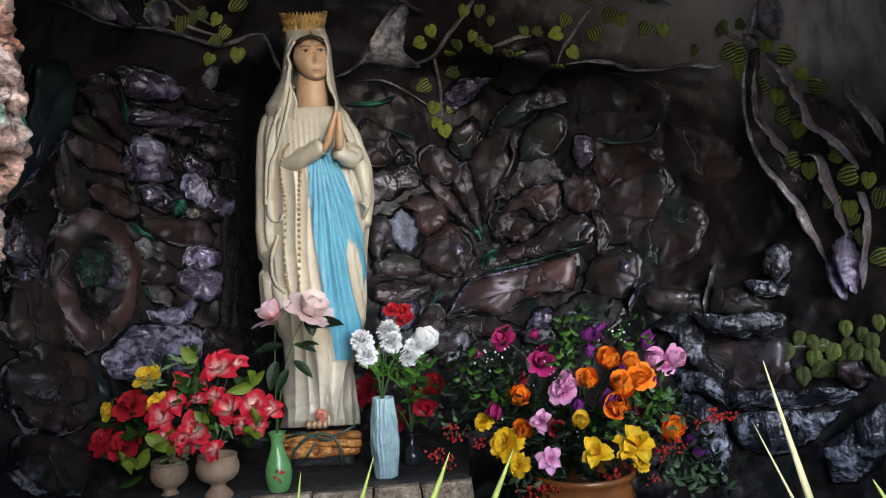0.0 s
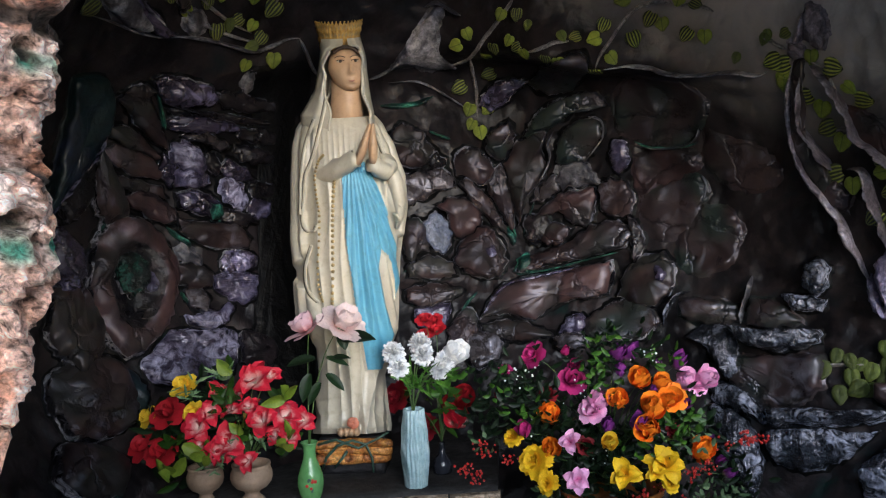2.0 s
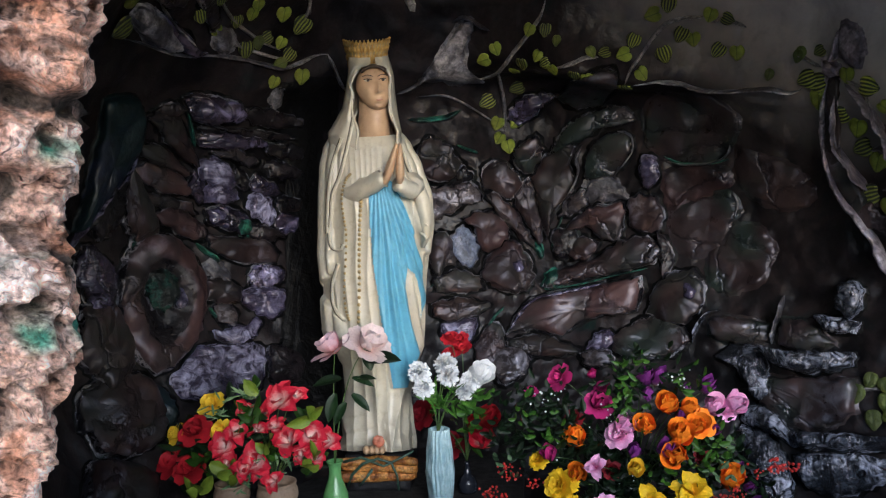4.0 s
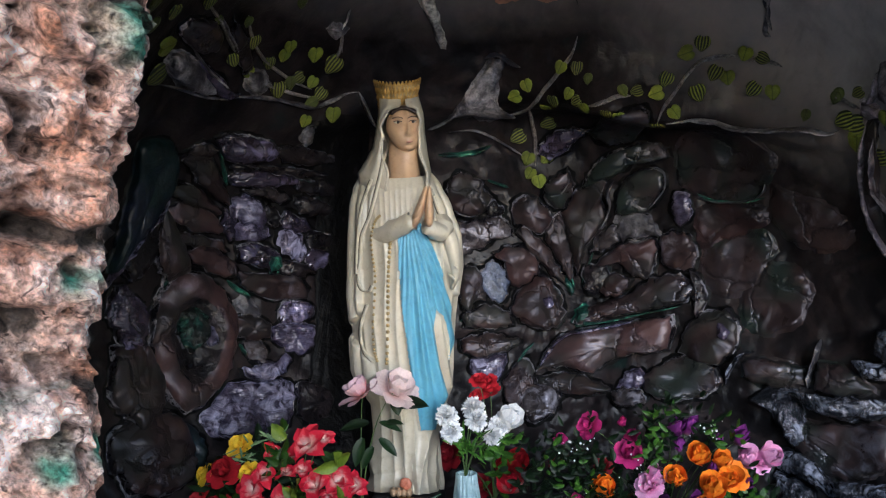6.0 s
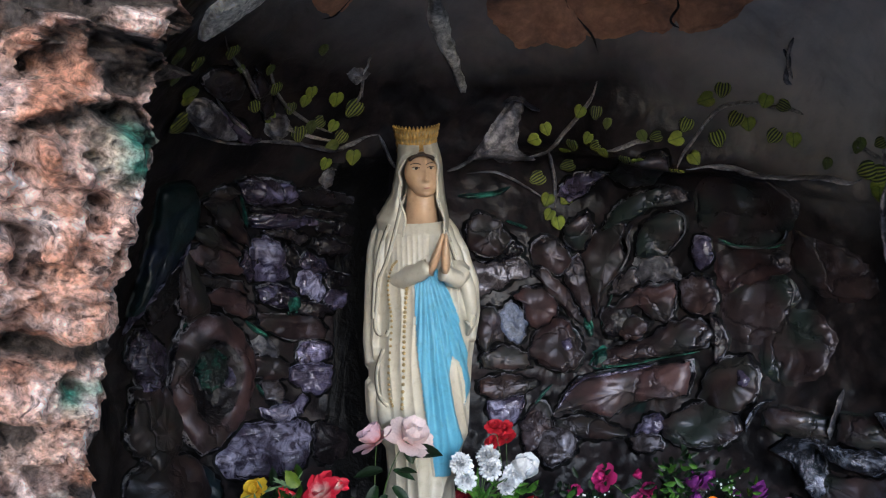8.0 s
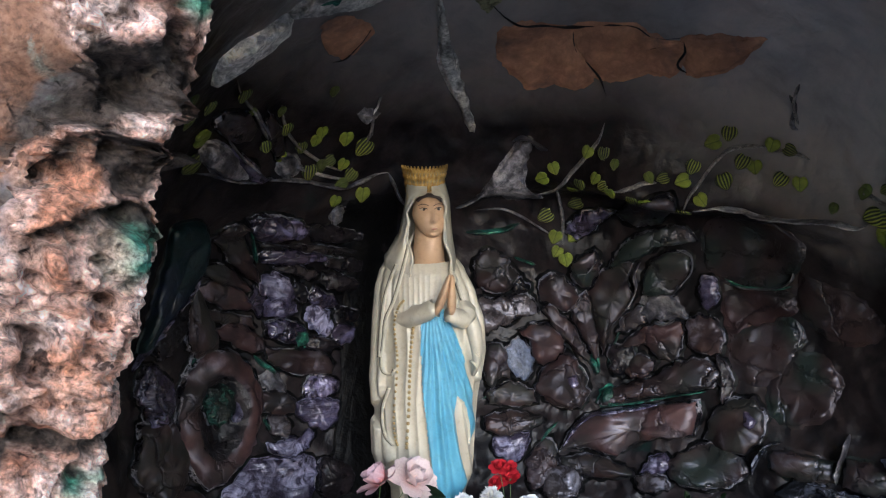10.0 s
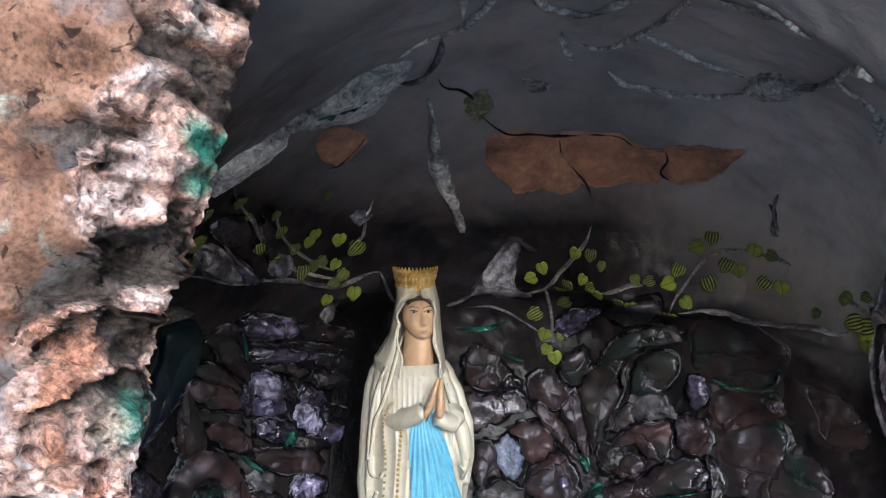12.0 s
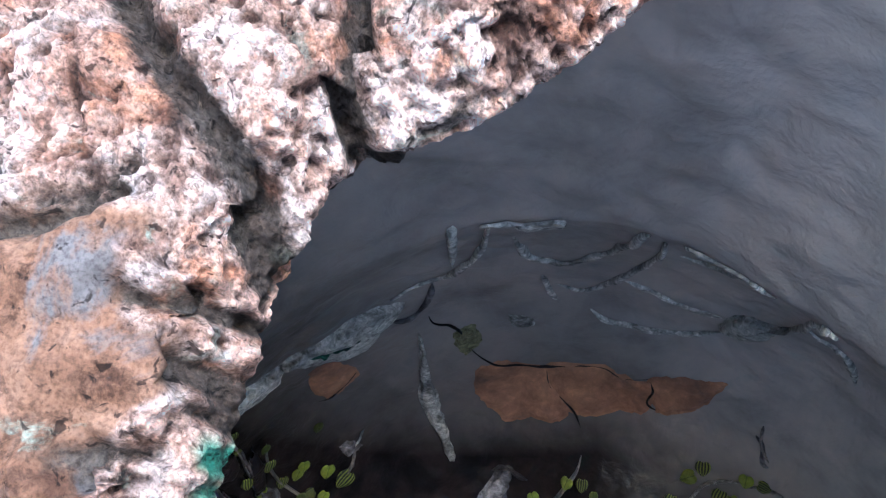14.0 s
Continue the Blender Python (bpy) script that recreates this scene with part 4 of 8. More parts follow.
stone("red", 0.025, [(-44.4, 12.3), (-42.4, 12.4), (-39.6, 10.6), (-38.5, 9.3), (-38.8, 8.4), (-41.8, 9.4), (-44.1, 10.7)])
stone("brown", 0.022, [(-44.6, 9.5), (-41.9, 8.5), (-38.7, 7.4), (-38.0, 6.2), (-39.9, 6.8), (-43.3, 7.8), (-44.4, 8.6)])
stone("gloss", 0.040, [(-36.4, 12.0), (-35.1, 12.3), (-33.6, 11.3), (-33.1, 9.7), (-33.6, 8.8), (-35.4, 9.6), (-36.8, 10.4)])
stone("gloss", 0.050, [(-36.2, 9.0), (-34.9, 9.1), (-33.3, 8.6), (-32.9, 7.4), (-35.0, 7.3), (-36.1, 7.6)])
stone("purple", 0.035, [(-36.4, 6.5), (-34.7, 6.7), (-33.0, 6.1), (-32.1, 5.1), (-31.5, 3.8), (-32.2, 3.4), (-34.4, 4.3), (-36.0, 4.9)])
stone("green", 0.042, [(-33.0, 5.2), (-32.2, 4.9), (-31.6, 3.8), (-32.2, 3.5), (-32.8, 4.2)])
stone("purple", 0.025, [(-31.2, 9.6), (-30.0, 9.9), (-28.4, 8.8), (-27.5, 7.8), (-29.4, 7.9), (-30.9, 8.5)])
stone("gloss", 0.030, [(-31.3, 7.3), (-30.4, 7.9), (-28.9, 6.8), (-28.6, 5.2), (-29.1, 4.4), (-30.2, 5.0), (-31.1, 6.1)])
stone("red", 0.030, [(-42.5, 6.5), (-40.5, 7.0), (-38.5, 5.7), (-37.0, 4.3), (-37.1, 3.4), (-38.7, 3.3), (-40.6, 4.7), (-42.2, 5.5)])
stone("brown", 0.028, [(-36.5, 3.5), (-33.1, 2.8), (-29.8, 2.3), (-28.6, 1.1), (-28.9, -0.0), (-31.2, -0.1), (-34.6, 0.8), (-36.4, 2.2)])
stone("pale", 0.020, [(-37.1, -0.1), (-36.1, -0.0), (-35.2, -0.8), (-34.6, -1.8), (-35.8, -1.5), (-36.7, -0.8)])
stone("red", 0.030, [(-37.2, -1.8), (-34.8, -2.2), (-33.2, -3.2), (-33.7, -4.3), (-35.7, -4.6), (-37.0, -3.8)])
stone("purple", 0.025, [(-31.5, -1.0), (-29.9, -0.6), (-28.0, -1.3), (-28.1, -2.4), (-30.0, -2.9), (-31.6, -2.8)])
stone("gloss", 0.035, [(-32.7, -3.5), (-30.7, -3.3), (-28.1, -3.7), (-28.1, -5.2), (-29.3, -6.6), (-31.2, -5.8), (-32.7, -4.8)])
stone("grey", 0.028, [(-36.2, -5.2), (-34.7, -5.1), (-33.9, -6.1), (-34.5, -7.2), (-35.7, -6.8)])
stone("gloss", 0.035, [(-36.5, -7.9), (-34.8, -7.8), (-33.1, -7.6), (-31.6, -6.6), (-31.1, -7.6), (-32.6, -9.0), (-34.5, -9.2), (-36.1, -8.8)])
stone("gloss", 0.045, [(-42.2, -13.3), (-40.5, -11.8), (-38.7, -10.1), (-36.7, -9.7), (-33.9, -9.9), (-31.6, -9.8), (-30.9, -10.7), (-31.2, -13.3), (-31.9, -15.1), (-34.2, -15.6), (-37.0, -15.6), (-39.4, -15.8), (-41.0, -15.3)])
stone("dark", 0.030, [(-30.0, -10.5), (-28.4, -10.5), (-26.3, -12.0), (-26.7, -13.9), (-28.7, -14.8), (-30.0, -13.7)])
ridge("green", 0.012, 0.020, [(-38.0, 2.7), (-37.0, 1.6), (-36.0, 0.9), (-35.4, 0.2)])
ridge("green", 0.010, 0.020, [(-36.9, -5.0), (-36.4, -6.0), (-35.9, -6.7)])
ridge("green", 0.010, 0.014, [(-38.2, 18.2), (-37.7, 16.0), (-37.3, 13.9)])
ridge("pale", 0.004, 0.030, [(-38.0, 20.2), (-36.0, 19.9), (-34.8, 19.0)])
ridge("pale", 0.004, 0.030, [(-37.7, 17.3), (-36.0, 16.6), (-33.2, 15.7)])
ridge("pale", 0.004, 0.025, [(-36.7, -7.9), (-36.2, -9.1), (-34.2, -9.5), (-32.5, -9.2)])
ridge("pale", 0.004, 0.020, [(-31.1, -10.6), (-31.0, -12.3), (-31.3, -13.9)])
eye_stone([(-43.5, 4.3), (-41.1, 3.7), (-39.2, 1.8), (-38.0, -0.7), (-37.8, -3.7), (-38.6, -6.9), (-40.2, -9.7), (-42.4, -11.8), (-44.4, -12.3), (-46.3, -10.1), (-47.8, -6.6), (-48.1, -2.5), (-47.1, 1.1), (-45.5, 3.5)])
stone("moss", 0.055, [(-44.7, -0.9), (-42.8, 0.2), (-41.3, -1.1), (-41.4, -3.4), (-43.2, -5.1), (-44.5, -3.7)])
# highlight inside the mossy hollow, put in as a lavender patch
stone("gloss", 0.050, [(-40.9, -1.9), (-39.5, -2.7), (-40.1, -4.3), (-41.3, -4.5)])
stone("purple", 0.040, [(-52.4, 3.3), (-51.1, 3.4), (-48.9, 0.9), (-48.9, -2.4), (-50.2, -3.0), (-52.2, -1.2), (-53.1, 0.3)])
stone("brown", 0.040, [(-52.8, -3.8), (-50.0, -3.6), (-48.8, -5.8), (-47.4, -9.4), (-48.7, -11.5), (-52.1, -11.5), (-53.6, -9.1)])
stone("brown", 0.050, [(-53.5, -14.0), (-50.8, -12.4), (-47.4, -12.3), (-45.5, -14.0), (-44.9, -16.3), (-45.8, -18.8), (-49.6, -19.5), (-53.5, -18.4)])
stone("teal", 0.030, [(-46.1, -14.0), (-44.6, -13.8), (-43.0, -15.0), (-42.1, -17.3), (-42.9, -19.0), (-44.1, -17.7)])
stone("dark", 0.030, [(-50.1, 9.5), (-47.4, 11.8), (-45.8, 11.3), (-46.3, 8.2), (-48.5, 5.2), (-50.1, 4.3), (-51.1, 6.9)])
stone("teal", 0.050, [(-48.7, 20.7), (-44.6, 20.4), (-43.7, 18.2), (-44.0, 15.5), (-45.3, 12.9), (-47.7, 10.5), (-49.7, 8.2), (-51.8, 5.7), (-53.1, 5.9), (-51.3, 9.7), (-50.6, 12.4), (-49.4, 16.8)])
ridge("gloss", 0.010, 0.050, [(-44.3, 15.2), (-45.5, 12.9), (-47.8, 10.4), (-49.9, 8.2), (-52.4, 5.7), (-53.8, 3.2)])
stone("brown", 0.050, [(-51.0, -7.9), (-48.8, -4.0), (-47.0, -8.0), (-47.8, -12.0), (-50.2, -13.9), (-51.6, -11.8)])
stone("brown", 0.050, [(-53.0, -15.8), (-49.4, -12.3), (-45.6, -12.7), (-43.2, -16.8), (-44.1, -20.1), (-48.1, -21.9), (-52.0, -21.1)])
stone("brown", 0.050, [(-52.7, -22.4), (-48.2, -22.9), (-45.0, -24.7), (-46.0, -28.7), (-51.0, -28.7), (-53.7, -26.4)])
stone("purple", 0.040, [(-52.2, 1.3), (-50.2, 2.5), (-49.0, -0.1), (-49.6, -3.3), (-51.9, -3.9)])
stone("brown", 0.050, [(-42.8, 4.9), (-45.5, 3.7), (-46.7, 6.3), (-46.0, 11.5), (-45.4, 13.1)])
stone("pale", 0.035, [(-45.0, 30.9), (-43.5, 32.0), (-42.0, 30.9), (-40.1, 28.5), (-38.5, 26.3), (-39.8, 26.2), (-42.0, 27.3), (-43.8, 28.8)])
stone("dim", 0.030, [(-43.2, 34.7), (-41.9, 36.0), (-39.2, 35.3), (-38.1, 33.1), (-39.2, 32.0), (-40.9, 32.0)])
ridge("pale", 0.010, 0.030, [(-41.7, 32.5), (-40.1, 29.6), (-38.3, 27.5), (-37.2, 26.2)])
stone("purple", 0.030, [(-41.4, 30.4), (-39.4, 29.3), (-37.3, 26.2), (-36.1, 25.4), (-37.2, 25.3), (-38.7, 26.1)])
ridge("pale", 0.010, 0.018, [(-46.5, 28.5), (-43.8, 27.4), (-40.9, 26.0), (-38.1, 25.2), (-34.5, 24.8), (-31.8, 24.2), (-29.0, 23.3), (-26.7, 22.6), (-24.8, 22.9), (-22.9, 23.6), (-21.2, 23.7)])
ridge("pale", 0.010, 0.015, [(-21.2, 23.7), (-20.6, 22.2), (-20.0, 20.6), (-19.3, 19.3)])
stone("pale", 0.022, [(-34.3, 27.6), (-33.2, 27.2), (-32.4, 26.2), (-33.4, 25.4), (-34.3, 26.1)])
ridge("bark", 0.012, 0.015, [(-38.0, 35.8), (-37.1, 33.4), (-36.1, 31.3), (-35.7, 30.1)])
stone("dim", 0.020, [(-36.2, 34.7), (-34.8, 31.8), (-34.1, 28.4), (-35.2, 27.9), (-36.2, 31.0)])
stone("pale", 0.006, [(-24.2, 31.6), (-23.6, 31.6), (-22.8, 31.2), (-23.3, 31.1), (-23.9, 31.3)], joint=False)
ridge("chalk", 0.004, 0.008, [(-23.0, 31.2), (-22.3, 32.2), (-22.1, 33.0), (-21.8, 33.8)])
ridge("stem", 0.003, 0.006, [(-22.7, 30.9), (-22.9, 29.8), (-23.0, 28.5)])
stone("pale", 0.030, [(-10.9, 19.6), (-9.1, 21.4), (-7.7, 23.0), (-6.5, 25.1), (-5.7, 26.1), (-4.7, 26.4), (-4.4, 25.6), (-5.2, 23.8), (-5.8, 22.2), (-5.0, 20.6), (-3.5, 19.7), (-5.8, 19.4), (-8.4, 20.1)])
ridge("pale", 0.007, 0.030, [(-13.2, 18.4), (-11.9, 18.9), (-10.3, 19.9), (-8.7, 21.8)])
ridge("pale", 0.008, 0.030, [(-6.6, 26.4), (-5.5, 26.9), (-4.6, 26.6), (-3.6, 26.0), (-2.5, 25.5)])
ridge("green", 0.012, 0.020, [(-12.0, 15.3), (-9.4, 15.2), (-7.4, 15.4), (-5.8, 16.1)])
ridge("pale", 0.006, 0.014, [(-10.9, 17.8), (-7.7, 17.8), (-5.5, 16.8), (-3.6, 15.6), (-2.0, 14.5)])
ridge("green", 0.008, 0.014, [(-6.5, 12.2), (-5.3, 11.6), (-4.0, 11.1)])
stone("purple", 0.025, [(-0.4, 15.0), (0.9, 16.8), (3.1, 17.5), (5.0, 17.3), (3.1, 16.1), (1.2, 14.3)])
stone("dim", 0.030, [(5.3, 17.1), (6.6, 18.9), (9.2, 21.5), (11.7, 21.6), (12.3, 19.7), (9.9, 16.6), (7.4, 16.1)])
ridge("pale", 0.010, 0.030, [(14.1, 19.5), (16.8, 19.5), (19.1, 19.0), (21.1, 18.1), (23.5, 17.8), (27.0, 18.1), (28.8, 18.1), (31.1, 17.7), (32.2, 18.2)])
ridge("pale", 0.006, 0.020, [(1.8, 16.4), (3.4, 17.2), (5.0, 17.5)])
ridge("pale", 0.004, 0.014, [(-28.0, 17.6), (-27.5, 18.9), (-27.1, 20.1)])
stone("pale", 0.014, [(-27.8, 17.7), (-27.6, 19.4), (-26.9, 19.7), (-27.0, 18.3)])
ridge("bark", 0.022, 0.050, [(35.0, 19.5), (34.4, 15.3), (34.4, 12.0), (35.3, 8.7), (36.5, 6.0), (38.0, 3.8), (39.2, 1.9), (40.4, -0.5), (41.4, -3.0), (42.7, -6.1)])
ridge("bark", 0.010, 0.060, [(36.0, 18.8), (35.8, 15.2), (35.7, 11.9), (36.9, 9.9), (38.4, 7.8), (39.2, 6.6)])
ridge("bark", 0.014, 0.060, [(36.7, 18.8), (37.8, 17.6), (39.0, 16.7), (40.0, 14.3), (41.1, 12.2), (42.1, 10.0), (43.9, 8.8), (45.3, 7.0), (46.4, 4.6)])
stone("brown", 0.040, [(35.1, 18.9), (36.2, 18.5), (35.7, 12.6), (36.7, 9.6), (38.5, 7.2), (39.1, 5.2), (38.3, 4.0), (36.7, 6.3), (35.4, 9.0), (34.7, 12.3)], joint=False)
ridge("bark", 0.010, 0.050, [(39.5, 11.3), (40.8, 11.3), (41.7, 10.5)])
ridge("bark", 0.014, 0.050, [(40.6, 6.7), (41.9, 6.7), (42.7, 5.7), (43.3, 3.4), (44.2, 0.9), (44.6, -1.1), (45.2, -3.5)])
stone("root", 0.060, [(43.9, -5.2), (44.2, -3.7), (45.1, -3.1), (45.5, -5.5), (45.5, -7.8), (44.9, -8.9), (44.3, -7.7)], joint=False)
stone("root", 0.050, [(42.9, -6.0), (43.4, -6.4), (43.9, -8.3), (44.0, -9.9), (43.3, -9.0)], joint=False)
ridge("root", 0.008, 0.040, [(45.0, -7.1), (45.2, -8.7), (45.2, -9.7)])
ridge("bark", 0.012, 0.030, [(46.2, 2.0), (47.0, 1.3), (47.2, -2.0), (46.6, -5.9), (46.0, -9.2)])
stone("bark", 0.030, [(34.6, 20.9), (35.3, 20.8), (35.8, 19.7), (35.0, 19.7)], joint=False)
ridge("bark", 0.018, 0.040, [(35.8, 24.6), (35.5, 22.6), (35.2, 21.1)])
stone("bark", 0.020, [(36.2, 24.9), (37.8, 24.5), (38.2, 22.5), (38.0, 20.9), (36.7, 21.6), (36.2, 23.0)], joint=False)
ridge("bark", 0.014, 0.030, [(46.2, 16.5), (46.1, 13.8), (47.4, 11.7), (48.8, 9.4), (49.5, 7.3)])
stone("red", 0.020, [(40.5, 13.5), (42.7, 12.7), (45.5, 10.3), (47.2, 6.5), (45.9, 6.6), (43.9, 8.9), (42.3, 9.8)], joint=False)
stone("dim", 0.030, [(39.3, 5.1), (40.6, 3.7), (40.2, 2.1), (39.0, 2.9), (38.0, 4.2)], joint=False)
stone("wet", 0.120, [(27.7, -11.2), (29.6, -11.7), (32.0, -12.0), (34.5, -11.9), (36.5, -11.6), (37.2, -12.0), (36.7, -13.2), (34.4, -13.7), (31.9, -13.8), (29.4, -13.2)])
stone("wet", 0.060, [(23.0, -12.7), (25.0, -11.4), (27.4, -11.4), (28.1, -14.0), (28.7, -16.8), (26.9, -17.1), (25.8, -15.1), (24.9, -13.3)])
ridge("wet", 0.010, 0.050, [(20.1, -11.1), (20.7, -9.1), (21.9, -7.6), (23.3, -7.2)])
ridge("pale", 0.008, 0.040, [(30.2, -5.4), (29.7, -7.5), (29.1, -9.2), (28.7, -11.0)])
stone("wet", 0.050, [(36.3, -4.6), (37.4, -3.8), (38.4, -4.7), (38.1, -6.7), (37.2, -7.4), (36.2, -6.6)])
stone("wet", 0.045, [(33.8, -7.7), (36.0, -8.0), (37.7, -8.3), (37.1, -9.4), (34.7, -9.0)])
stone("wet", 0.050, [(25.3, -17.5), (28.4, -18.6), (30.0, -20.1), (31.1, -21.5), (30.5, -22.4), (28.2, -20.7), (26.0, -20.0), (25.2, -18.7)])
stone("wet", 0.100, [(31.7, -21.1), (34.0, -20.9), (37.2, -21.0), (40.0, -20.9), (43.5, -20.7), (42.7, -21.4), (39.8, -22.0), (37.0, -22.2), (33.4, -22.6), (31.8, -22.6)])
stone("wet", 0.050, [(25.3, -20.6), (27.5, -21.1), (29.1, -23.0), (29.9, -26.3), (28.7, -29.9), (27.0, -28.2), (25.6, -24.5)])
stone("wet", 0.040, [(30.9, -23.3), (34.5, -23.0), (38.0, -23.0), (41.4, -22.7), (38.7, -25.1), (35.0, -26.9), (31.7, -26.3)])
stone("wet", 0.040, [(40.0, -26.8), (42.7, -24.4), (46.1, -22.1), (45.2, -26.0), (42.1, -28.9), (39.9, -29.5)])
stone("brown", 0.040, [(43.0, -17.8), (44.5, -17.6), (45.2, -19.1), (44.0, -19.8), (42.8, -19.2)])
stone("dim", 0.040, [(22.6, -8.1), (28.3, -8.8), (28.3, -10.7), (25.0, -10.8), (22.5, -10.2)], joint=False)
stone("dim", 0.040, [(30.3, -8.2), (33.4, -9.0), (35.2, -10.8), (32.1, -11.3), (29.9, -10.8)], joint=False)
stone("dim", 0.040, [(26.1, -14.7), (31.8, -15.1), (37.3, -14.6), (36.6, -18.3), (33.1, -20.3), (30.7, -20.1), (27.8, -17.8)], joint=False)
stone("orange", 0.006, [(-7.6, 40.4), (-5.0, 41.3), (-2.3, 40.5), (0.1, 40.0), (0.4, 38.3), (1.6, 36.2), (2.5, 34.9), (0.8, 33.4), (-1.8, 34.1), (-4.2, 33.4), (-5.9, 35.2), (-7.2, 37.1)])
stone("orange", 0.006, [(1.0, 40.3), (2.4, 40.8), (7.3, 40.5), (8.6, 39.5), (10.7, 38.6), (12.5, 38.8), (12.3, 37.1), (11.3, 35.1), (9.4, 35.1), (7.9, 35.5), (5.0, 34.5), (3.5, 34.9), (1.9, 37.0), (1.0, 38.4)])
stone("orange", 0.006, [(13.1, 39.0), (17.4, 39.0), (20.8, 39.1), (19.1, 37.2), (16.9, 35.5), (13.9, 35.0), (13.2, 36.3)])
stone("orange", 0.005, [(-29.1, 45.8), (-27.0, 46.4), (-24.9, 45.2), (-23.5, 43.4), (-24.8, 41.9), (-26.0, 40.4), (-27.8, 41.4)])
ridge("crack", 0.006, 0.006, [(-13.9, 52.1), (-13.1, 50.2), (-10.0, 48.2), (-8.3, 44.4), (-5.8, 41.6), (-2.6, 41.0), (0.7, 40.7), (4.3, 41.0), (7.6, 40.7), (9.5, 39.4), (12.4, 39.3)], uneven=1.2)
ridge("crack", 0.006, 0.006, [(0.5, 40.0), (0.7, 38.0), (1.9, 36.3), (3.4, 34.4), (4.1, 32.5)], uneven=1.2)
ridge("crack", 0.006, 0.006, [(12.7, 38.9), (12.8, 37.5), (12.0, 35.9), (13.0, 35.0)], uneven=1.2)
ridge("crack", 0.006, 0.006, [(-23.2, 43.8), (-24.8, 41.5), (-26.1, 39.8), (-27.8, 39.5)], uneven=1.2)
stone("chalk", 0.030, [(-44.2, 42.5), (-43.4, 47.6), (-39.3, 48.6), (-35.2, 49.8), (-34.1, 49.5), (-34.3, 47.0), (-37.5, 45.1), (-41.6, 43.5)])
stone("chalk", 0.040, [(-33.9, 50.1), (-30.7, 51.9), (-26.7, 54.8), (-23.8, 57.2), (-19.9, 56.9), (-17.8, 56.3), (-18.5, 54.3), (-20.1, 52.5), (-21.4, 50.6), (-22.8, 48.9), (-26.4, 49.0), (-29.5, 48.9)])
ridge("green", 0.012, 0.045, [(-32.0, 51.2), (-28.5, 52.1), (-25.0, 52.8), (-22.0, 54.0)])
ridge("chalk", 0.019, 0.012, [(-44.2, 42.0), (-41.7, 43.9), (-37.1, 44.9), (-35.3, 46.4), (-34.0, 49.1), (-29.4, 48.5), (-26.4, 48.6), (-22.7, 48.8)])
ridge("pale", 0.024, 0.012, [(-19.0, 52.9), (-16.3, 52.5), (-14.7, 54.2), (-13.7, 56.9), (-13.4, 60.0)])
ridge("chalk", 0.024, 0.012, [(-19.2, 58.5), (-15.8, 60.2), (-12.6, 61.1), (-9.0, 65.2), (-6.7, 70.0), (-5.7, 76.3), (-5.2, 78.5)])
stone("chalk", 0.020, [(-14.9, 48.1), (-14.4, 45.8), (-13.9, 41.4), (-12.9, 36.8), (-11.9, 33.0), (-11.0, 28.7), (-11.6, 28.8), (-12.7, 31.8), (-14.1, 35.6), (-14.9, 41.6)])
stone("olive", 0.008, [(-10.1, 47.4), (-8.5, 48.1), (-7.9, 46.3), (-9.3, 44.4)])
ridge("chalk", 0.019, 0.010, [(2.4, 56.4), (6.2, 54.8), (9.3, 56.5), (13.8, 61.7), (17.2, 68.7), (18.6, 75.7), (18.8, 76.3)])
stone("chalk", 0.008, [(-1.3, 77.6), (1.8, 78.5), (4.6, 78.8), (4.2, 76.4), (0.2, 76.0)])
ridge("chalk", 0.024, 0.008, [(11.2, 57.4), (14.6, 55.5), (17.1, 53.6), (20.0, 52.2), (22.6, 51.6)])
ridge("chalk", 0.019, 0.010, [(6.4, 50.9), (8.1, 48.9), (11.5, 47.9), (14.9, 47.1), (19.6, 47.4), (22.3, 48.7)])
stone("chalk", 0.030, [(22.2, 49.1), (23.5, 51.2), (25.9, 52.4), (28.2, 51.6), (30.8, 52.5), (27.6, 49.7), (24.2, 48.3)])
ridge("chalk", 0.024, 0.012, [(30.2, 51.6), (33.1, 54.9), (37.5, 64.0), (39.9, 67.9), (40.7, 67.2)])
ridge("chalk", 0.029, 0.012, [(33.7, 55.0), (35.3, 53.2), (37.2, 51.9), (37.3, 48.6), (36.9, 44.1)])
ridge("chalk", 0.014, 0.008, [(40.0, 67.7), (40.8, 67.6), (41.7, 66.9)])
ridge("chalk", 0.029, 0.007, [(19.8, 69.8), (23.4, 69.2), (27.6, 70.5), (30.7, 72.7), (30.3, 72.8), (31.8, 71.9), (33.6, 71.1)])
ridge("chalk", 0.024, 0.006, [(1.0, 59.4), (1.6, 55.1), (2.4, 52.9)])
stone("chalk", 0.006, [(-3.1, 50.0), (-1.4, 49.1), (-1.1, 48.3), (-2.5, 48.6)])
ridge("pale", 0.014, 0.006, [(23.8, 32.4), (24.3, 30.9), (24.0, 28.7), (24.6, 28.1)])
ridge("chalk", 0.014, 0.006, [(30.5, 72.7), (31.3, 72.4), (32.3, 72.1)])
ridge("chalk", 0.029, 0.007, [(21.8, 75.9), (21.8, 75.7), (24.1, 75.0), (28.1, 73.6), (31.5, 72.4)])
ridge("chalk", 0.024, 0.006, [(39.5, 68.2), (40.2, 67.7), (41.5, 67.1)])
ridge("chalk", 0.034, 0.008, [(-11.4, 77.9), (-11.0, 78.0), (-10.6, 78.2), (-10.8, 65.2)])
ridge("chalk", 0.024, 0.008, [(-6.8, 78.3), (-5.9, 78.7), (-3.6, 78.8), (-1.6, 78.7), (4.4, 78.8)])
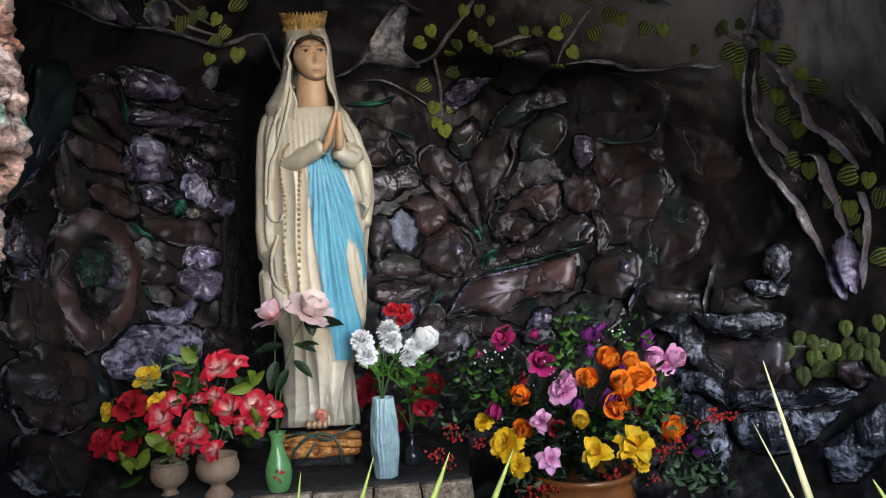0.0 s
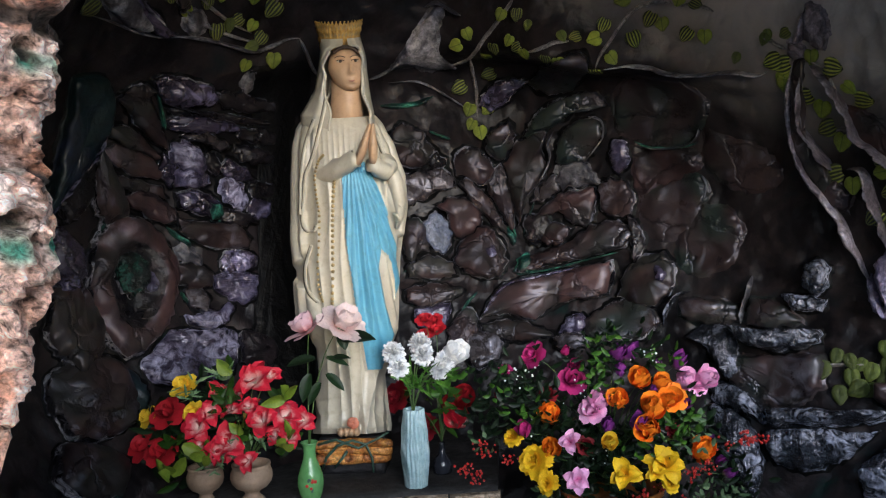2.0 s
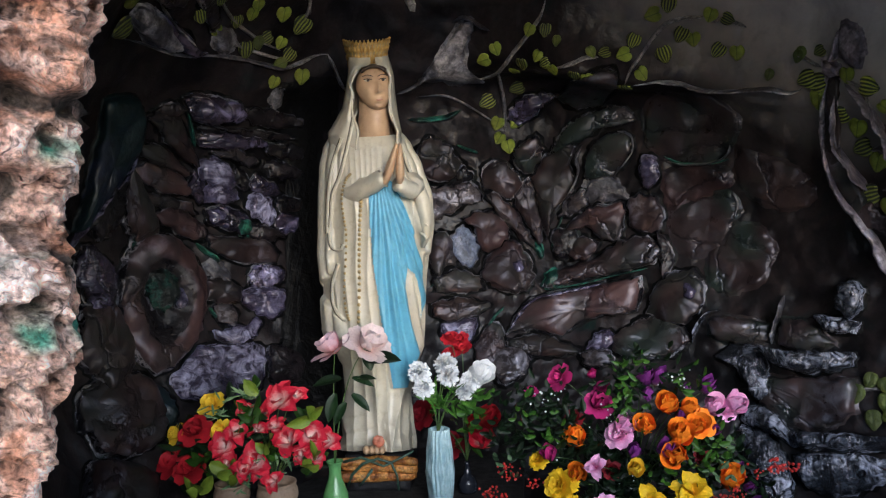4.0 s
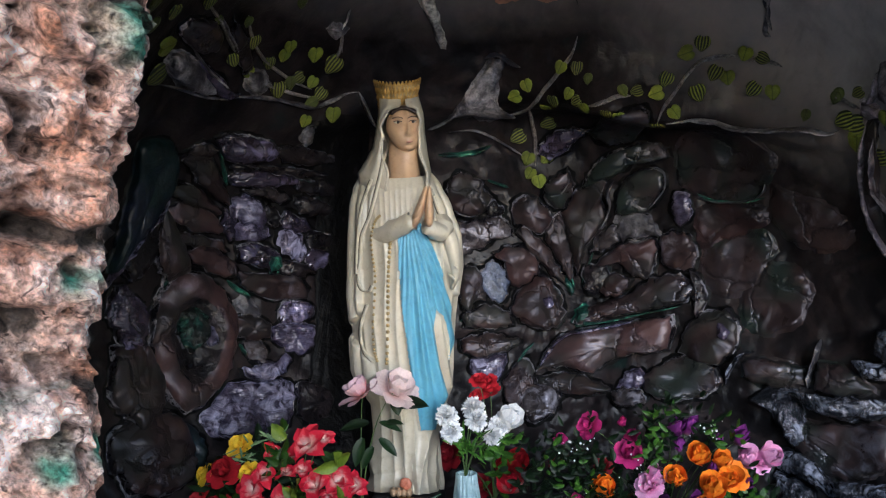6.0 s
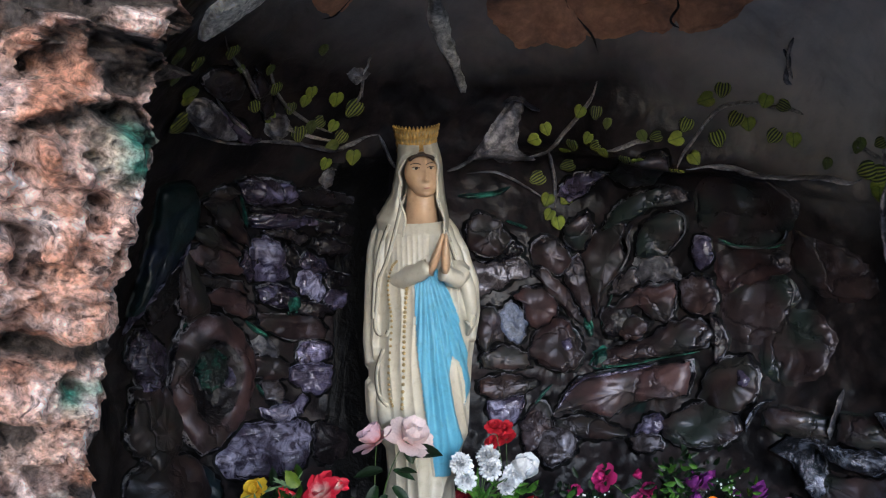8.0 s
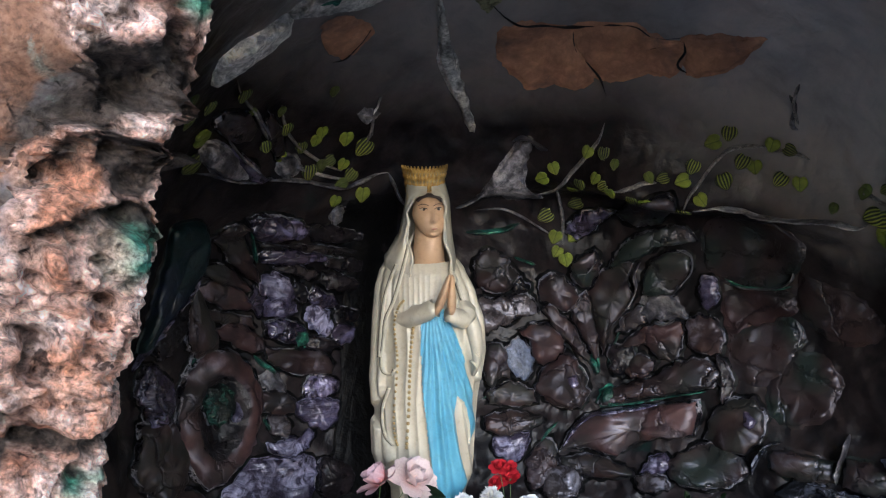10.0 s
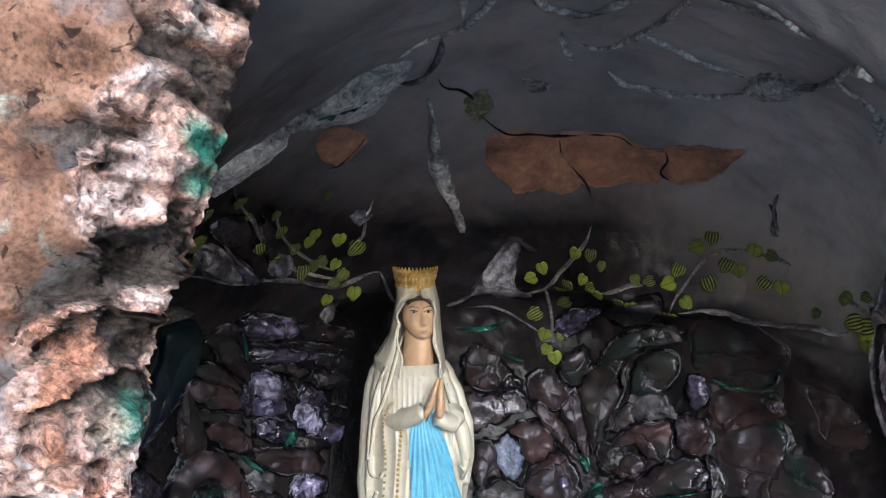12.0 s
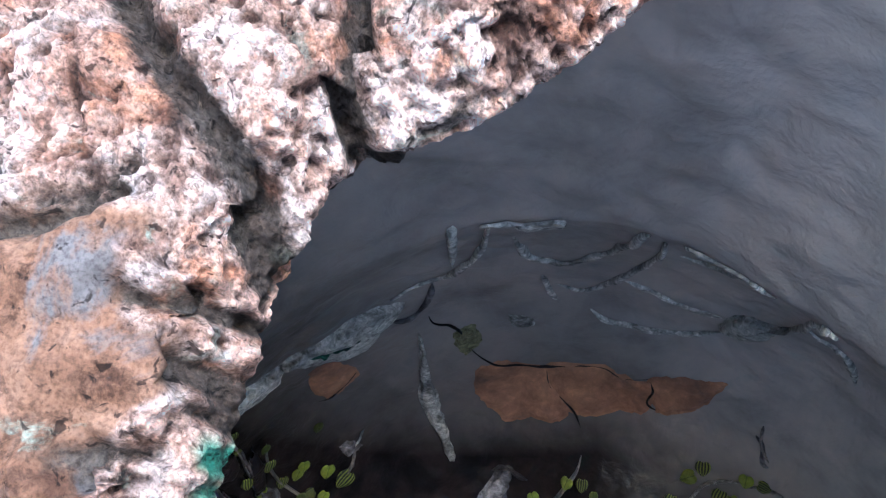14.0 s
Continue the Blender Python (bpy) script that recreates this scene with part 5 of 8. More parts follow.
ridge("chalk", 0.030, 0.010, [(-2.4, 73.5), (-1.5, 68.0), (0.2, 64.4), (4.7, 63.0), (9.5, 65.4), (12.6, 70.7), (16.0, 77.2), (16.7, 77.2)])
vine_a = vine([[(4.0, 29.2), (3.4, 27.4), (2.3, 25.8), (1.0, 24.2), (-0.3, 22.6), (-1.6, 20.5), (-3.2, 19.7), (-4.8, 19.6)], [(-1.6, 20.5), (-1.2, 18.3), (-0.9, 16.3), (-0.9, 13.5)], [(4.9, 22.1), (7.2, 22.8), (8.5, 23.2), (10.1, 23.1)]], "vine")
add_leaves(vine_a, [("l", -3.1, 22.3, 0.05, 70), ("l", -1.9, 23.7, 0.046, -25), ("l", 2.1, 26.0, 0.045, 20), ("s", 3.9, 26.1, 0.045, 0), ("o", 5.2, 25.0, 0.037, 0), ("l", 3.0, 23.4, 0.041, 20), ("s", 3.9, 22.7, 0.041, 60), ("l", 4.7, 22.1, 0.044, -10), ("s", 1.1, 22.3, 0.047, 0), ("l", 0.3, 20.9, 0.04, 150), ("s", 0.7, 18.4, 0.056, 70), ("s", -2.7, 17.1, 0.06, 60)])
add_leaves(vine_a, [("l", -1.7, 14.6, 0.053, 20), ("l", 0.4, 14.5, 0.049, 40), ("l", -1.5, 12.9, 0.046, 30), ("l", -0.6, 12.0, 0.054, -10), ("o", 9.2, 23.9, 0.041, -20), ("s", 10.9, 23.6, 0.041, 80), ("s", 7.3, 21.6, 0.042, 10), ("l", 8.9, 21.3, 0.045, -15)])
vine_b = vine([[(13.1, 19.6), (13.7, 21.2), (14.7, 22.5), (16.0, 24.3), (17.4, 25.6), (18.9, 25.9), (20.9, 26.0), (22.9, 25.9)], [(24.7, 28.8), (24.2, 30.7), (24.4, 32.4), (24.8, 33.7)], [(22.1, 25.4), (23.8, 25.6), (25.9, 24.8)]], "vine")
add_leaves(vine_b, [("s", 13.0, 19.3, 0.058, 0), ("l", 14.9, 20.9, 0.048, -30), ("s", 14.0, 24.5, 0.048, 30), ("l", 13.1, 23.1, 0.051, 80), ("l", 16.1, 26.9, 0.052, 75), ("s", 17.6, 27.9, 0.051, 10), ("s", 17.2, 22.6, 0.055, -15), ("s", 19.0, 24.4, 0.052, 30), ("l", 20.2, 23.8, 0.047, -5), ("l", 22.1, 26.5, 0.048, 20), ("s", 23.8, 25.9, 0.044, -60), ("s", 23.1, 22.6, 0.05, 40)])
add_leaves(vine_b, [("l", 25.1, 22.4, 0.048, 0)])
vine_c = vine([[(31.4, 22.2), (32.7, 21.3), (34.1, 20.5)]], "vine")
add_leaves(vine_c, [("o", 31.8, 22.0, 0.04, 20), ("o", 28.7, 19.9, 0.037, 20), ("s", 33.9, 18.9, 0.059, 75), ("l", 34.1, 16.9, 0.053, 10)])
vine_d = vine([[(34.9, 20.5), (36.5, 19.4), (38.3, 18.3), (39.1, 16.9), (40.1, 14.2), (41.1, 12.2), (42.1, 10.0), (43.9, 8.8), (45.3, 7.0), (46.4, 4.6)]], "vine")
add_leaves(vine_d, [("o", 32.1, 22.4, 0.038, 0), ("s", 34.0, 22.4, 0.037, 60), ("s", 32.9, 19.4, 0.058, 70), ("l", 34.0, 17.4, 0.055, 15), ("l", 36.9, 19.9, 0.047, 0), ("s", 39.2, 18.6, 0.059, -80), ("l", 41.0, 16.3, 0.046, -40), ("s", 42.2, 14.6, 0.059, -80), ("s", 36.2, 15.2, 0.061, 80), ("l", 37.9, 13.8, 0.058, 15), ("s", 38.6, 11.5, 0.058, 70), ("l", 40.1, 10.0, 0.057, 15)])
add_leaves(vine_d, [("s", 39.5, 6.3, 0.061, 75), ("l", 41.3, 5.1, 0.054, 0), ("o", 44.7, 9.6, 0.036, 60), ("s", 44.5, 7.6, 0.052, 80), ("l", 44.3, 6.4, 0.046, 80), ("s", 45.6, 4.1, 0.065, 80), ("l", 47.7, 3.5, 0.048, 10), ("s", 43.7, 1.4, 0.06, 50), ("l", 45.6, 0.4, 0.052, 0), ("s", 45.8, -0.8, 0.046, 30), ("s", 48.8, 1.3, 0.058, 20), ("l", 46.6, -3.0, 0.046, 10)])
add_leaves(vine_d, [("s", 48.3, -5.6, 0.058, 70)])
vine_e = vine([[(-40.5, 40.8), (-39.7, 38.0), (-38.1, 35.1), (-36.7, 31.8), (-35.1, 28.9), (-33.6, 26.8), (-31.0, 25.3), (-28.0, 24.1), (-25.3, 23.4)], [(-34.4, 35.1), (-34.0, 32.0), (-32.3, 28.8), (-29.6, 26.3), (-26.9, 24.7)], [(-22.9, 30.7), (-23.2, 29.0), (-24.1, 27.7)]], "vine")
add_leaves(vine_e, [("l", -45.5, 33.6, 0.061, -100), ("s", -46.4, 30.0, 0.068, 60), ("s", -39.5, 38.3, 0.048, 0), ("o", -38.6, 35.7, 0.035, 40), ("s", -36.5, 30.1, 0.049, -20), ("s", -33.9, 31.9, 0.046, 0), ("o", -34.5, 34.5, 0.036, 10), ("l", -34.5, 27.9, 0.041, -40), ("s", -31.9, 28.7, 0.042, 0), ("l", -30.1, 29.5, 0.042, 15), ("l", -29.4, 30.6, 0.042, 0), ("l", -26.3, 29.1, 0.052, 5)])
add_leaves(vine_e, [("s", -24.0, 27.5, 0.067, 40), ("s", -31.0, 25.4, 0.056, 0), ("o", -29.5, 26.0, 0.046, 0), ("s", -28.4, 26.4, 0.046, 60), ("l", -26.7, 25.7, 0.043, 30), ("s", -25.8, 24.2, 0.051, 40), ("o", -27.0, 23.3, 0.05, 70), ("l", -24.5, 21.7, 0.055, 5), ("l", -27.9, 21.3, 0.044, 20), ("o", -48.2, 41.8, 0.055, 10), ("s", -44.6, 38.6, 0.046, 10), ("o", -48.0, 38.1, 0.047, 10)])
add_leaves(vine_e, [("o", -27.7, 35.7, 0.04, 0)])
creeper = vine([[(36.9, -15.8), (39.6, -15.5), (42.5, -15.5), (45.9, -15.4)]], "creeper")
add_leaves(creeper, [("o", 37.6, -16.0, 0.057, 10), ("o", 39.0, -14.5, 0.05, 20), ("o", 40.3, -16.8, 0.057, 0), ("o", 38.9, -18.7, 0.057, 0), ("o", 41.0, -18.1, 0.063, 60), ("o", 42.3, -16.1, 0.056, 20), ("o", 43.9, -13.5, 0.049, 0), ("o", 43.9, -15.4, 0.056, 20), ("o", 44.6, -16.3, 0.056, 40), ("o", 46.3, -15.1, 0.055, 10), ("o", 46.1, -16.6, 0.052, -10), ("o", 47.4, -13.0, 0.045, 0)])
add_leaves(creeper, [("o", 42.2, -18.2, 0.05, 50), ("o", 40.3, -15.0, 0.047, -20), ("o", 41.4, -15.4, 0.043, 30), ("o", 43.5, -16.9, 0.049, 60), ("o", 45.5, -14.2, 0.042, 15), ("o", 46.5, -17.9, 0.049, -25)])


# ---- the statue: one cast and painted plaster figure ----
AXIS = (-0.348, 2.315)
OUTLINE = [(0.68, 0.104, 0.104, 0.09), (0.70, 0.105, 0.106, 0.1), (0.76, 0.094, 0.099, 0.1), (0.84, 0.089, 0.093, 0.1), (0.915, 0.096, 0.115, 0.105), (0.97, 0.118, 0.134, 0.11),
           (1.02, 0.139, 0.138, 0.115), (1.07, 0.142, 0.14, 0.12), (1.147, 0.143, 0.146, 0.125), (1.225, 0.150, 0.156, 0.13), (1.302, 0.145, 0.166, 0.13), (1.38, 0.141, 0.162, 0.13),
           (1.457, 0.134, 0.138, 0.122), (1.519, 0.124, 0.112, 0.11), (1.565, 0.098, 0.084, 0.085), (1.59, 0.082, 0.08, 0.075), (1.612, 0.062, 0.076, 0.05), (1.63, 0.05, 0.06, 0.03)]


def lerp_rows(rows, z):
    z = min(max(z, rows[0][0]), rows[-1][0])
    for a, b in zip(rows, rows[1:]):
        if z <= b[0]:
            t = (z - a[0]) / (b[0] - a[0])
            t = t * t * (3 - 2 * t) * 0.5 + t * 0.5
            return [p + (q - p) * t for p, q in zip(a[1:], b[1:])]
    return list(rows[-1][1:])


LEFT_HEM = [(0.98, -0.06), (1.05, -0.086), (1.075, -0.12), (1.105, -0.138), (1.15, -0.139), (1.212, -0.112), (1.245, -0.108), (1.274, -0.120), (1.335, -0.115), (1.396, -0.108), (1.442, -0.088), (1.487, -0.073), (1.562, -0.053), (1.623, -0.039), (1.661, -0.036)]
# where the rosary hangs, and the creases along hems and folds, as across and up
CHAINS = [[(-0.053, 1.452), (-0.066, 1.436), (-0.078, 1.395), (-0.076, 1.341), (-0.07, 1.295), (-0.073, 1.226), (-0.08, 1.149), (-0.079, 1.087), (-0.07, 1.053)], [(-0.025, 1.384), (-0.031, 1.317), (-0.035, 1.24), (-0.038, 1.148), (-0.044, 1.047)]]
CREASES = [[(-0.036, 1.655), (-0.039, 1.623), (-0.053, 1.562), (-0.074, 1.487), (-0.089, 1.442), (-0.109, 1.396), (-0.116, 1.335), (-0.122, 1.274), (-0.111, 1.246), (-0.092, 1.245), (-0.084, 1.26)], [(-0.100, 1.205), (-0.118, 1.151), (-0.120, 1.105), (-0.110, 1.073), (-0.087, 1.049)],
           [(-0.078, 1.55), (-0.107, 1.473), (-0.122, 1.382), (-0.128, 1.29)], [(0.08, 1.53), (0.1, 1.47), (0.122, 1.41)], [(0.118, 1.40), (0.132, 1.35), (0.143, 1.30), (0.142, 1.262)]]
RIGHT_HEM = [(0.98, 0.16), (1.2, 0.16), (1.24, 0.142), (1.27, 0.136), (1.3, 0.128), (1.36, 0.11), (1.42, 0.1), (1.48, 0.088), (1.53, 0.072), (1.58, 0.06), (1.64, 0.055)]
SASH = [(0.857, 0.042, 0.080), (0.896, 0.037, 0.091), (0.975, 0.026, 0.119), (1.1, 0.013, 0.142), (1.188, 0.003, 0.137), (1.223, -0.001, 0.132), (1.285, -0.003, 0.119), (1.35, -0.006, 0.100), (1.385, -0.004, 0.085), (1.408, -0.001, 0.075), (1.43, 0.02, 0.06)]
WEDGE = [(0.941, 0.116, 0.120), (1.003, 0.108, 0.126), (1.064, 0.102, 0.134), (1.10, 0.097, 0.131), (1.143, 0.092, 0.123), (1.17, 0.094, 0.114), (1.19, 0.097, 0.100)]


def in_rows(rows, u, z):
    if not rows[0][0] <= z <= rows[-1][0]:
        return False
    a, b = lerp_rows(rows, z)
    return a < u < b


def step(x, w):
    return 0.5 + 0.5 * math.tanh(x / w)


def gown(u, z):
    """How far cloth stands out of the plain figure in front, and which paint it has."""
    n3 = Vector((u, 0, z))
    paint = 0
    l, r, f = lerp_rows(OUTLINE, z)
    arc = math.acos(max(-1.0, min(1.0, ((r - l) / 2 - u) * 2 / (l + r))))
    sash = in_rows(SASH, u, z) and not in_rows(WEDGE, u, z)
    hl, hr = lerp_rows(LEFT_HEM, z)[0], lerp_rows(RIGHT_HEM, z)[0]
    hl += 0.006 * math.sin(z * 60) * (z < 1.3)
    hem = z > 0.985 + 0.03 * math.sin((u + 0.1) * 50)
    mantle = step(hl - u, 0.0025) * hem + step(u - hr, 0.0025) * (z > 1.2 + 0.02 * math.sin(u * 90))
    d = 0.015 * mantle
    # long folds of the mantle
    d += mantle * 0.021 * (abs(math.sin(arc * 8.0 + z * (1.8 if u < 0 else -2.4) + 0.9 * noise.noise(n3 * 4))) ** 0.7 - 0.62)
    # gown: soft upright pleats, finer at the chest
    fine = 1.0 if z > 1.42 else 0.0
    pleat = math.sin(u * (95 + 110 * fine) + 2.2 * noise.noise(n3 * 4) + (z - 0.7) * 2.0)
    d += (1 - mantle) * (0.0042 - 0.0026 * fine) * (1 - 2 * abs(math.sin(pleat * 0.8)) ** 0.8)
    if z < 0.98 and not sash:
        k = min(1.0, (0.98 - z) / 0.08)
        f = math.sin(u * 27 + 0.5 + (0.95 - z) * 6 * (1 if u > 0 else -1) + 1.3 * noise.noise(n3 * 4))
        d += k * (0.022 * (1 - abs(f)) ** 1.5 + 0.003 * math.sin(u * 60 + z * 16) - 0.008)
        low = max(0.0, 1 - (z - 0.68) / 0.13)
        d += 0.009 * low * (abs(math.sin(z * 58 + u * 30 * (1 if u > 0.02 else -1) + 2 * noise.noise(n3 * 9))) - 0.5)
    if z < 0.72:
        d += 0.012 * math.sin(u * 40) * (0.72 - z) / 0.04
    if sash:
        paint = 1
        a = math.atan2(u - 0.02, 1.52 - z)
        f = math.sin(a * 95 + 1.6 * noise.noise(n3 * 7)) + 0.5 * math.sin(a * 41 + 2)
        d += 0.009 + 0.0042 * f + 0.004 * abs(math.sin(a * 23 + 1.5 * noise.noise(n3 * 5)))
    return d, paint


def front(u, z):
    l, r, f = lerp_rows(OUTLINE, z)
    c, h = (r - l) / 2, (l + r) / 2
    t = max(-1.0, min(1.0, (u - c) / h))
    return f * max(0.0, 1 - abs(t) ** 2.3) ** 0.55


def build_statue():
    V, F, K = [], [], []
    cx, cy = AXIS

    def put(pts):
        base = len(V)
        # the tables are taken at the axis: what stands out in front draws in a little
        for u, v, z in pts:
            k = 1 - max(v, 0.0) / 2.18
            V.append(((cx + u + 0.01) * k - 0.01, cy - v, (z - 1.157) * k + 1.157))
        return base

    def tube(rings, m, paint, cap=True):
        base = put([p for ring in rings for p in ring])
        fs = grid_faces(len(rings), m, True, base)
        if cap:
            fs.append(tuple(base + i for i in range(m))[::-1])
            fs.append(tuple(base + (len(rings) - 1) * m + i for i in range(m)))
        F.extend(fs)
        K.extend([paint] * len(fs))

    def blob(c, r, paint, n=10, m=14, squash=None):
        rings = []
        for i in range(n + 1):
            a = -math.pi / 2 + math.pi * (i + 0.02) / (n + 0.04)
            rings.append([(c[0] + r[0] * math.cos(a) * math.sin(b), c[1] + r[1] * math.cos(a) * math.cos(b), c[2] + r[2] * math.sin(a)) for b in np.linspace(0, 2 * math.pi, m, endpoint=False)])
        tube(rings, m, paint)

    def limb(line, m, paint):
        """line: u, v, z, radius across, radius along the view."""
        rings = []
        for i, (u, v, z, ra, rb) in enumerate(line):
            a, b = Vector(line[max(0, i - 1)][:3]), Vector(line[min(len(line) - 1, i + 1)][:3])
            t = (b - a).normalized()
            s = t.cross(Vector((0, 1, 0))).normalized()
            w = s.cross(t)
            g = (lambda k: 1 + 0.09 * math.sin(3 * k + i * 2.1)) if m == 28 else (lambda k: 1.0)
            rings.append([tuple(Vector((u, v, z)) + s * (ra * g(k) * math.cos(k)) + w * (rb * g(k) * math.sin(k))) for k in np.linspace(0, 2 * math.pi, m, endpoint=False)])
        tube(rings, m, paint)

    # robed body
    nf, nb = 190, 40
    zs = np.linspace(0.682, 1.55, 320)
    rows, paints = [], []
    for z in zs:
        l, r, f = lerp_rows(OUTLINE, z)
        c, h = (r - l) / 2, (l + r) / 2
        row, pr = [], []
        for t in np.linspace(0, math.pi, nf):
            u = c - h * math.cos(t)
            d, k = gown(u, z)
            fade = min(1.0, (1.555 - z) / 0.07)
            d *= fade
            v = front(u, z) + d * (0.25 + 0.75 * math.sin(t) ** 0.5)
            row.append((u - (d - 0.011 * fade * min(1.0, max(0.0, (z - 0.95) / 0.08))) * 0.8 * math.cos(t), v, z))
            pr.append(k)
        for t in np.linspace(0, math.pi, nb + 2)[1:-1]:
            row.append((c + h * math.cos(t), -f * 0.8 * math.sin(t), z))
            pr.append(0)
        rows.append(row)
        paints.append(pr)
    m = nf + nb
    base = put([p for row in rows for p in row])
    F.extend(grid_faces(len(rows), m, True, base))
    for i in range(len(rows) - 1):
        K.extend(paints[i])
    F.append(tuple(base + i for i in range(m))[::-1])
    K.append(0)
    # neck and head, turned a little and looking up
    limb([(0.012, 0.02, 1.53, 0.05, 0.04), (0.014, 0.05, 1.563, 0.046, 0.038), (0.016, 0.05, 1.6, 0.041, 0.038), (0.018, 0.045, 1.65, 0.040, 0.04)], 24, 2)
    rings = []
    for i in range(49):
        a = -math.pi / 2 + math.pi * (i + 0.05) / 48.1
        z = 1.682 + 0.062 * math.sin(a)
        ring = []
        for b in np.linspace(0, 2 * math.pi, 96, endpoint=False):
            jaw = 1 - 0.16 * max(0, -math.sin(a)) ** 1.6
            u = 0.020 + 0.0500 * math.cos(a) ** 0.8 * math.sin(b) * jaw + 0.008 * max(0, -math.sin(a))
            v = 0.066 + 0.050 * math.cos(a) ** 0.75 * math.cos(b) - 0.006 * math.sin(a)
            du = u - 0.031
            if math.cos(b) > 0:
                # nose: a ridge that widens to its tip
                f = min(1.0, max(0.0, (1.709 - z) / 0.036))
                v += (0.003 + 0.012 * f) * math.exp(-((du - 0.002) / (0.0048 + 0.003 * f)) ** 2) * (step(z - 1.669, 0.003))
                # sockets, cheeks, lips, chin
                for c in (0.004, 0.0445):
                    v -= 0.0065 * math.exp(-((u - c) / 0.011) ** 2) * math.exp(-((z - 1.7035) / 0.008) ** 2)
                    v += 0.0030 * math.exp(-((u - c) / 0.007) ** 2) * math.exp(-((z - 1.7025) / 0.0045) ** 2)
                    v += 0.0025 * math.exp(-((u - c) / 0.014) ** 2) * math.exp(-((z - 1.7165) / 0.004) ** 2)
                    v += 0.004 * math.exp(-((u - c * 1.15) / 0.012) ** 2) * math.exp(-((z - 1.676) / 0.012) ** 2)
                v += 0.0045 * math.exp(-((du - 0.003) / 0.010) ** 2) * (math.exp(-((z - 1.6535) / 0.003) ** 2) + 1.1 * math.exp(-((z - 1.6465) / 0.0032) ** 2))
                v -= 0.003 * math.exp(-((du - 0.003) / 0.010) ** 2) * math.exp(-((z - 1.6395) / 0.003) ** 2)
                v += 0.006 * math.exp(-((du - 0.002) / 0.012) ** 2) * math.exp(-((z - 1.630) / 0.007) ** 2)
            ring.append((u, v, z))
        rings.append(ring)
    tube(rings, 96, 2)

    def skin(u, z):
        """How far the face stands out there."""
        return max((p[1] for ring in rings for p in ring if abs(p[0] - u) < 0.003 and abs(p[2] - z) < 0.003), default=0.1)

    for c, w in ((0.004, 0.0105), (0.0445, 0.0090)):
        v = skin(c, 1.7025)
        blob((c, v - 0.0012, 1.7025), (w, 0.0020, 0.0030), 0, 6, 14)
        blob((c + 0.0012, v + 0.0002, 1.7030), (0.0044, 0.0019, 0.0040), 4, 6, 12)
        limb([(c + w * k, skin(c + w * k, 1.7055 + 0.001 * (1 - k * k)) + 0.0002, 1.7052 + 0.0018 * (1 - k * k), 0.0010, 0.0012) for k in np.linspace(-1.1, 1.1, 7)], 6, 4)
        limb([(c + w * k, skin(c + w * k, 1.715) - 0.0002, 1.7135 + 0.0038 * (1 - 0.6 * k * k), 0.0011, 0.0012) for k in np.linspace(-1.45, 1.35, 8)], 6, 4)
    limb([(0.034 + 0.0085 * k, skin(0.034 + 0.0085 * k, 1.65) - 0.0008, 1.6502 + 0.0007 * k * k, 0.0032 * (1 - 0.75 * k * k), 0.0022) for k in np.linspace(-1, 1, 7)], 8, 7)
    # hair under the veil
    limb([(0.020 + 0.044 * math.sin(a), 0.086 + 0.012 * math.cos(a), 1.697 + 0.044 * math.cos(a), 0.0055, 0.012) for a in np.linspace(-0.85, 0.85, 17)], 10, 4)
    # veil: a hood open round the face, falling to the shoulders
    hood = [(1.49, 0.092, 0.08, -0.044, 0.084, 0.075), (1.523, 0.106, 0.088, -0.027, 0.080, 0.098), (1.558, 0.107, 0.085, -0.024, 0.077, 0.104), (1.575, 0.095, 0.082, -0.027, 0.071, 0.100), (1.599, 0.080, 0.078, -0.031, 0.065, 0.094), (1.626, 0.064, 0.075, -0.037, 0.058, 0.092), (1.645, 0.060, 0.073, -0.039, 0.056, 0.092), (1.667, 0.055, 0.071, -0.031, 0.060, 0.092), (1.694, 0.050, 0.070, -0.038, 0.064, 0.092),
            (1.713, 0.047, 0.068, -0.030, 0.062, 0.096), (1.728, 0.045, 0.064, -0.021, 0.056, 0.100), (1.738, 0.044, 0.062, -0.010, 0.050, 0.103), (1.746, 0.044, 0.059, 0.018, 0.024, 0.104), (1.762, 0.043, 0.055, 0.018, 0.022, 0.080)]
    for shell in (0.0, 0.005):
        rings = []
        for z in np.linspace(1.49, 1.762, 62):
            l, r, el, er, vf = lerp_rows(hood, z)
            el, er = el - 0.005, er + 0.003
            w = 0.003 * math.sin(z * 85) * (z < 1.7)
            ring = []
            for t in np.linspace(0, 1, 22):
                f = 0.004 * math.sin(t * 14 + z * 30)
                ring.append((el + w + (-l - shell - el - w) * math.sin(t * math.pi / 2), 0.01 + (vf + shell - 0.01) * math.cos(t * math.pi / 2) ** 0.75 + f * math.cos(t * math.pi / 2), z))
            for t in np.linspace(0, math.pi, 22)[1:-1]:
                ring.append(((r - l) / 2 - (l + r) / 2 * math.cos(t), 0.01 - 0.06 * math.sin(t), z))
            for t in np.linspace(1, 0, 22):
                f = 0.004 * math.sin(t * 14 + z * 25 + 2)
                ring.append((er + w + (r + shell - er - w) * math.sin(t * math.pi / 2), 0.01 + (vf + shell - 0.01) * math.cos(t * math.pi / 2) ** 0.75 + f * math.cos(t * math.pi / 2), z))
            rings.append(ring)
        m = len(rings[0])
        base = put([p for r in rings for p in r])
        fs = grid_faces(len(rings), m, False, base)
        F.extend(fs)
        K.extend([0] * len(fs))
        if shell:
            for side in (0, m - 1):
                limb([(*rings[i][side], 0.004, 0.004) for i in range(0, 56, 2)], 8, 0)
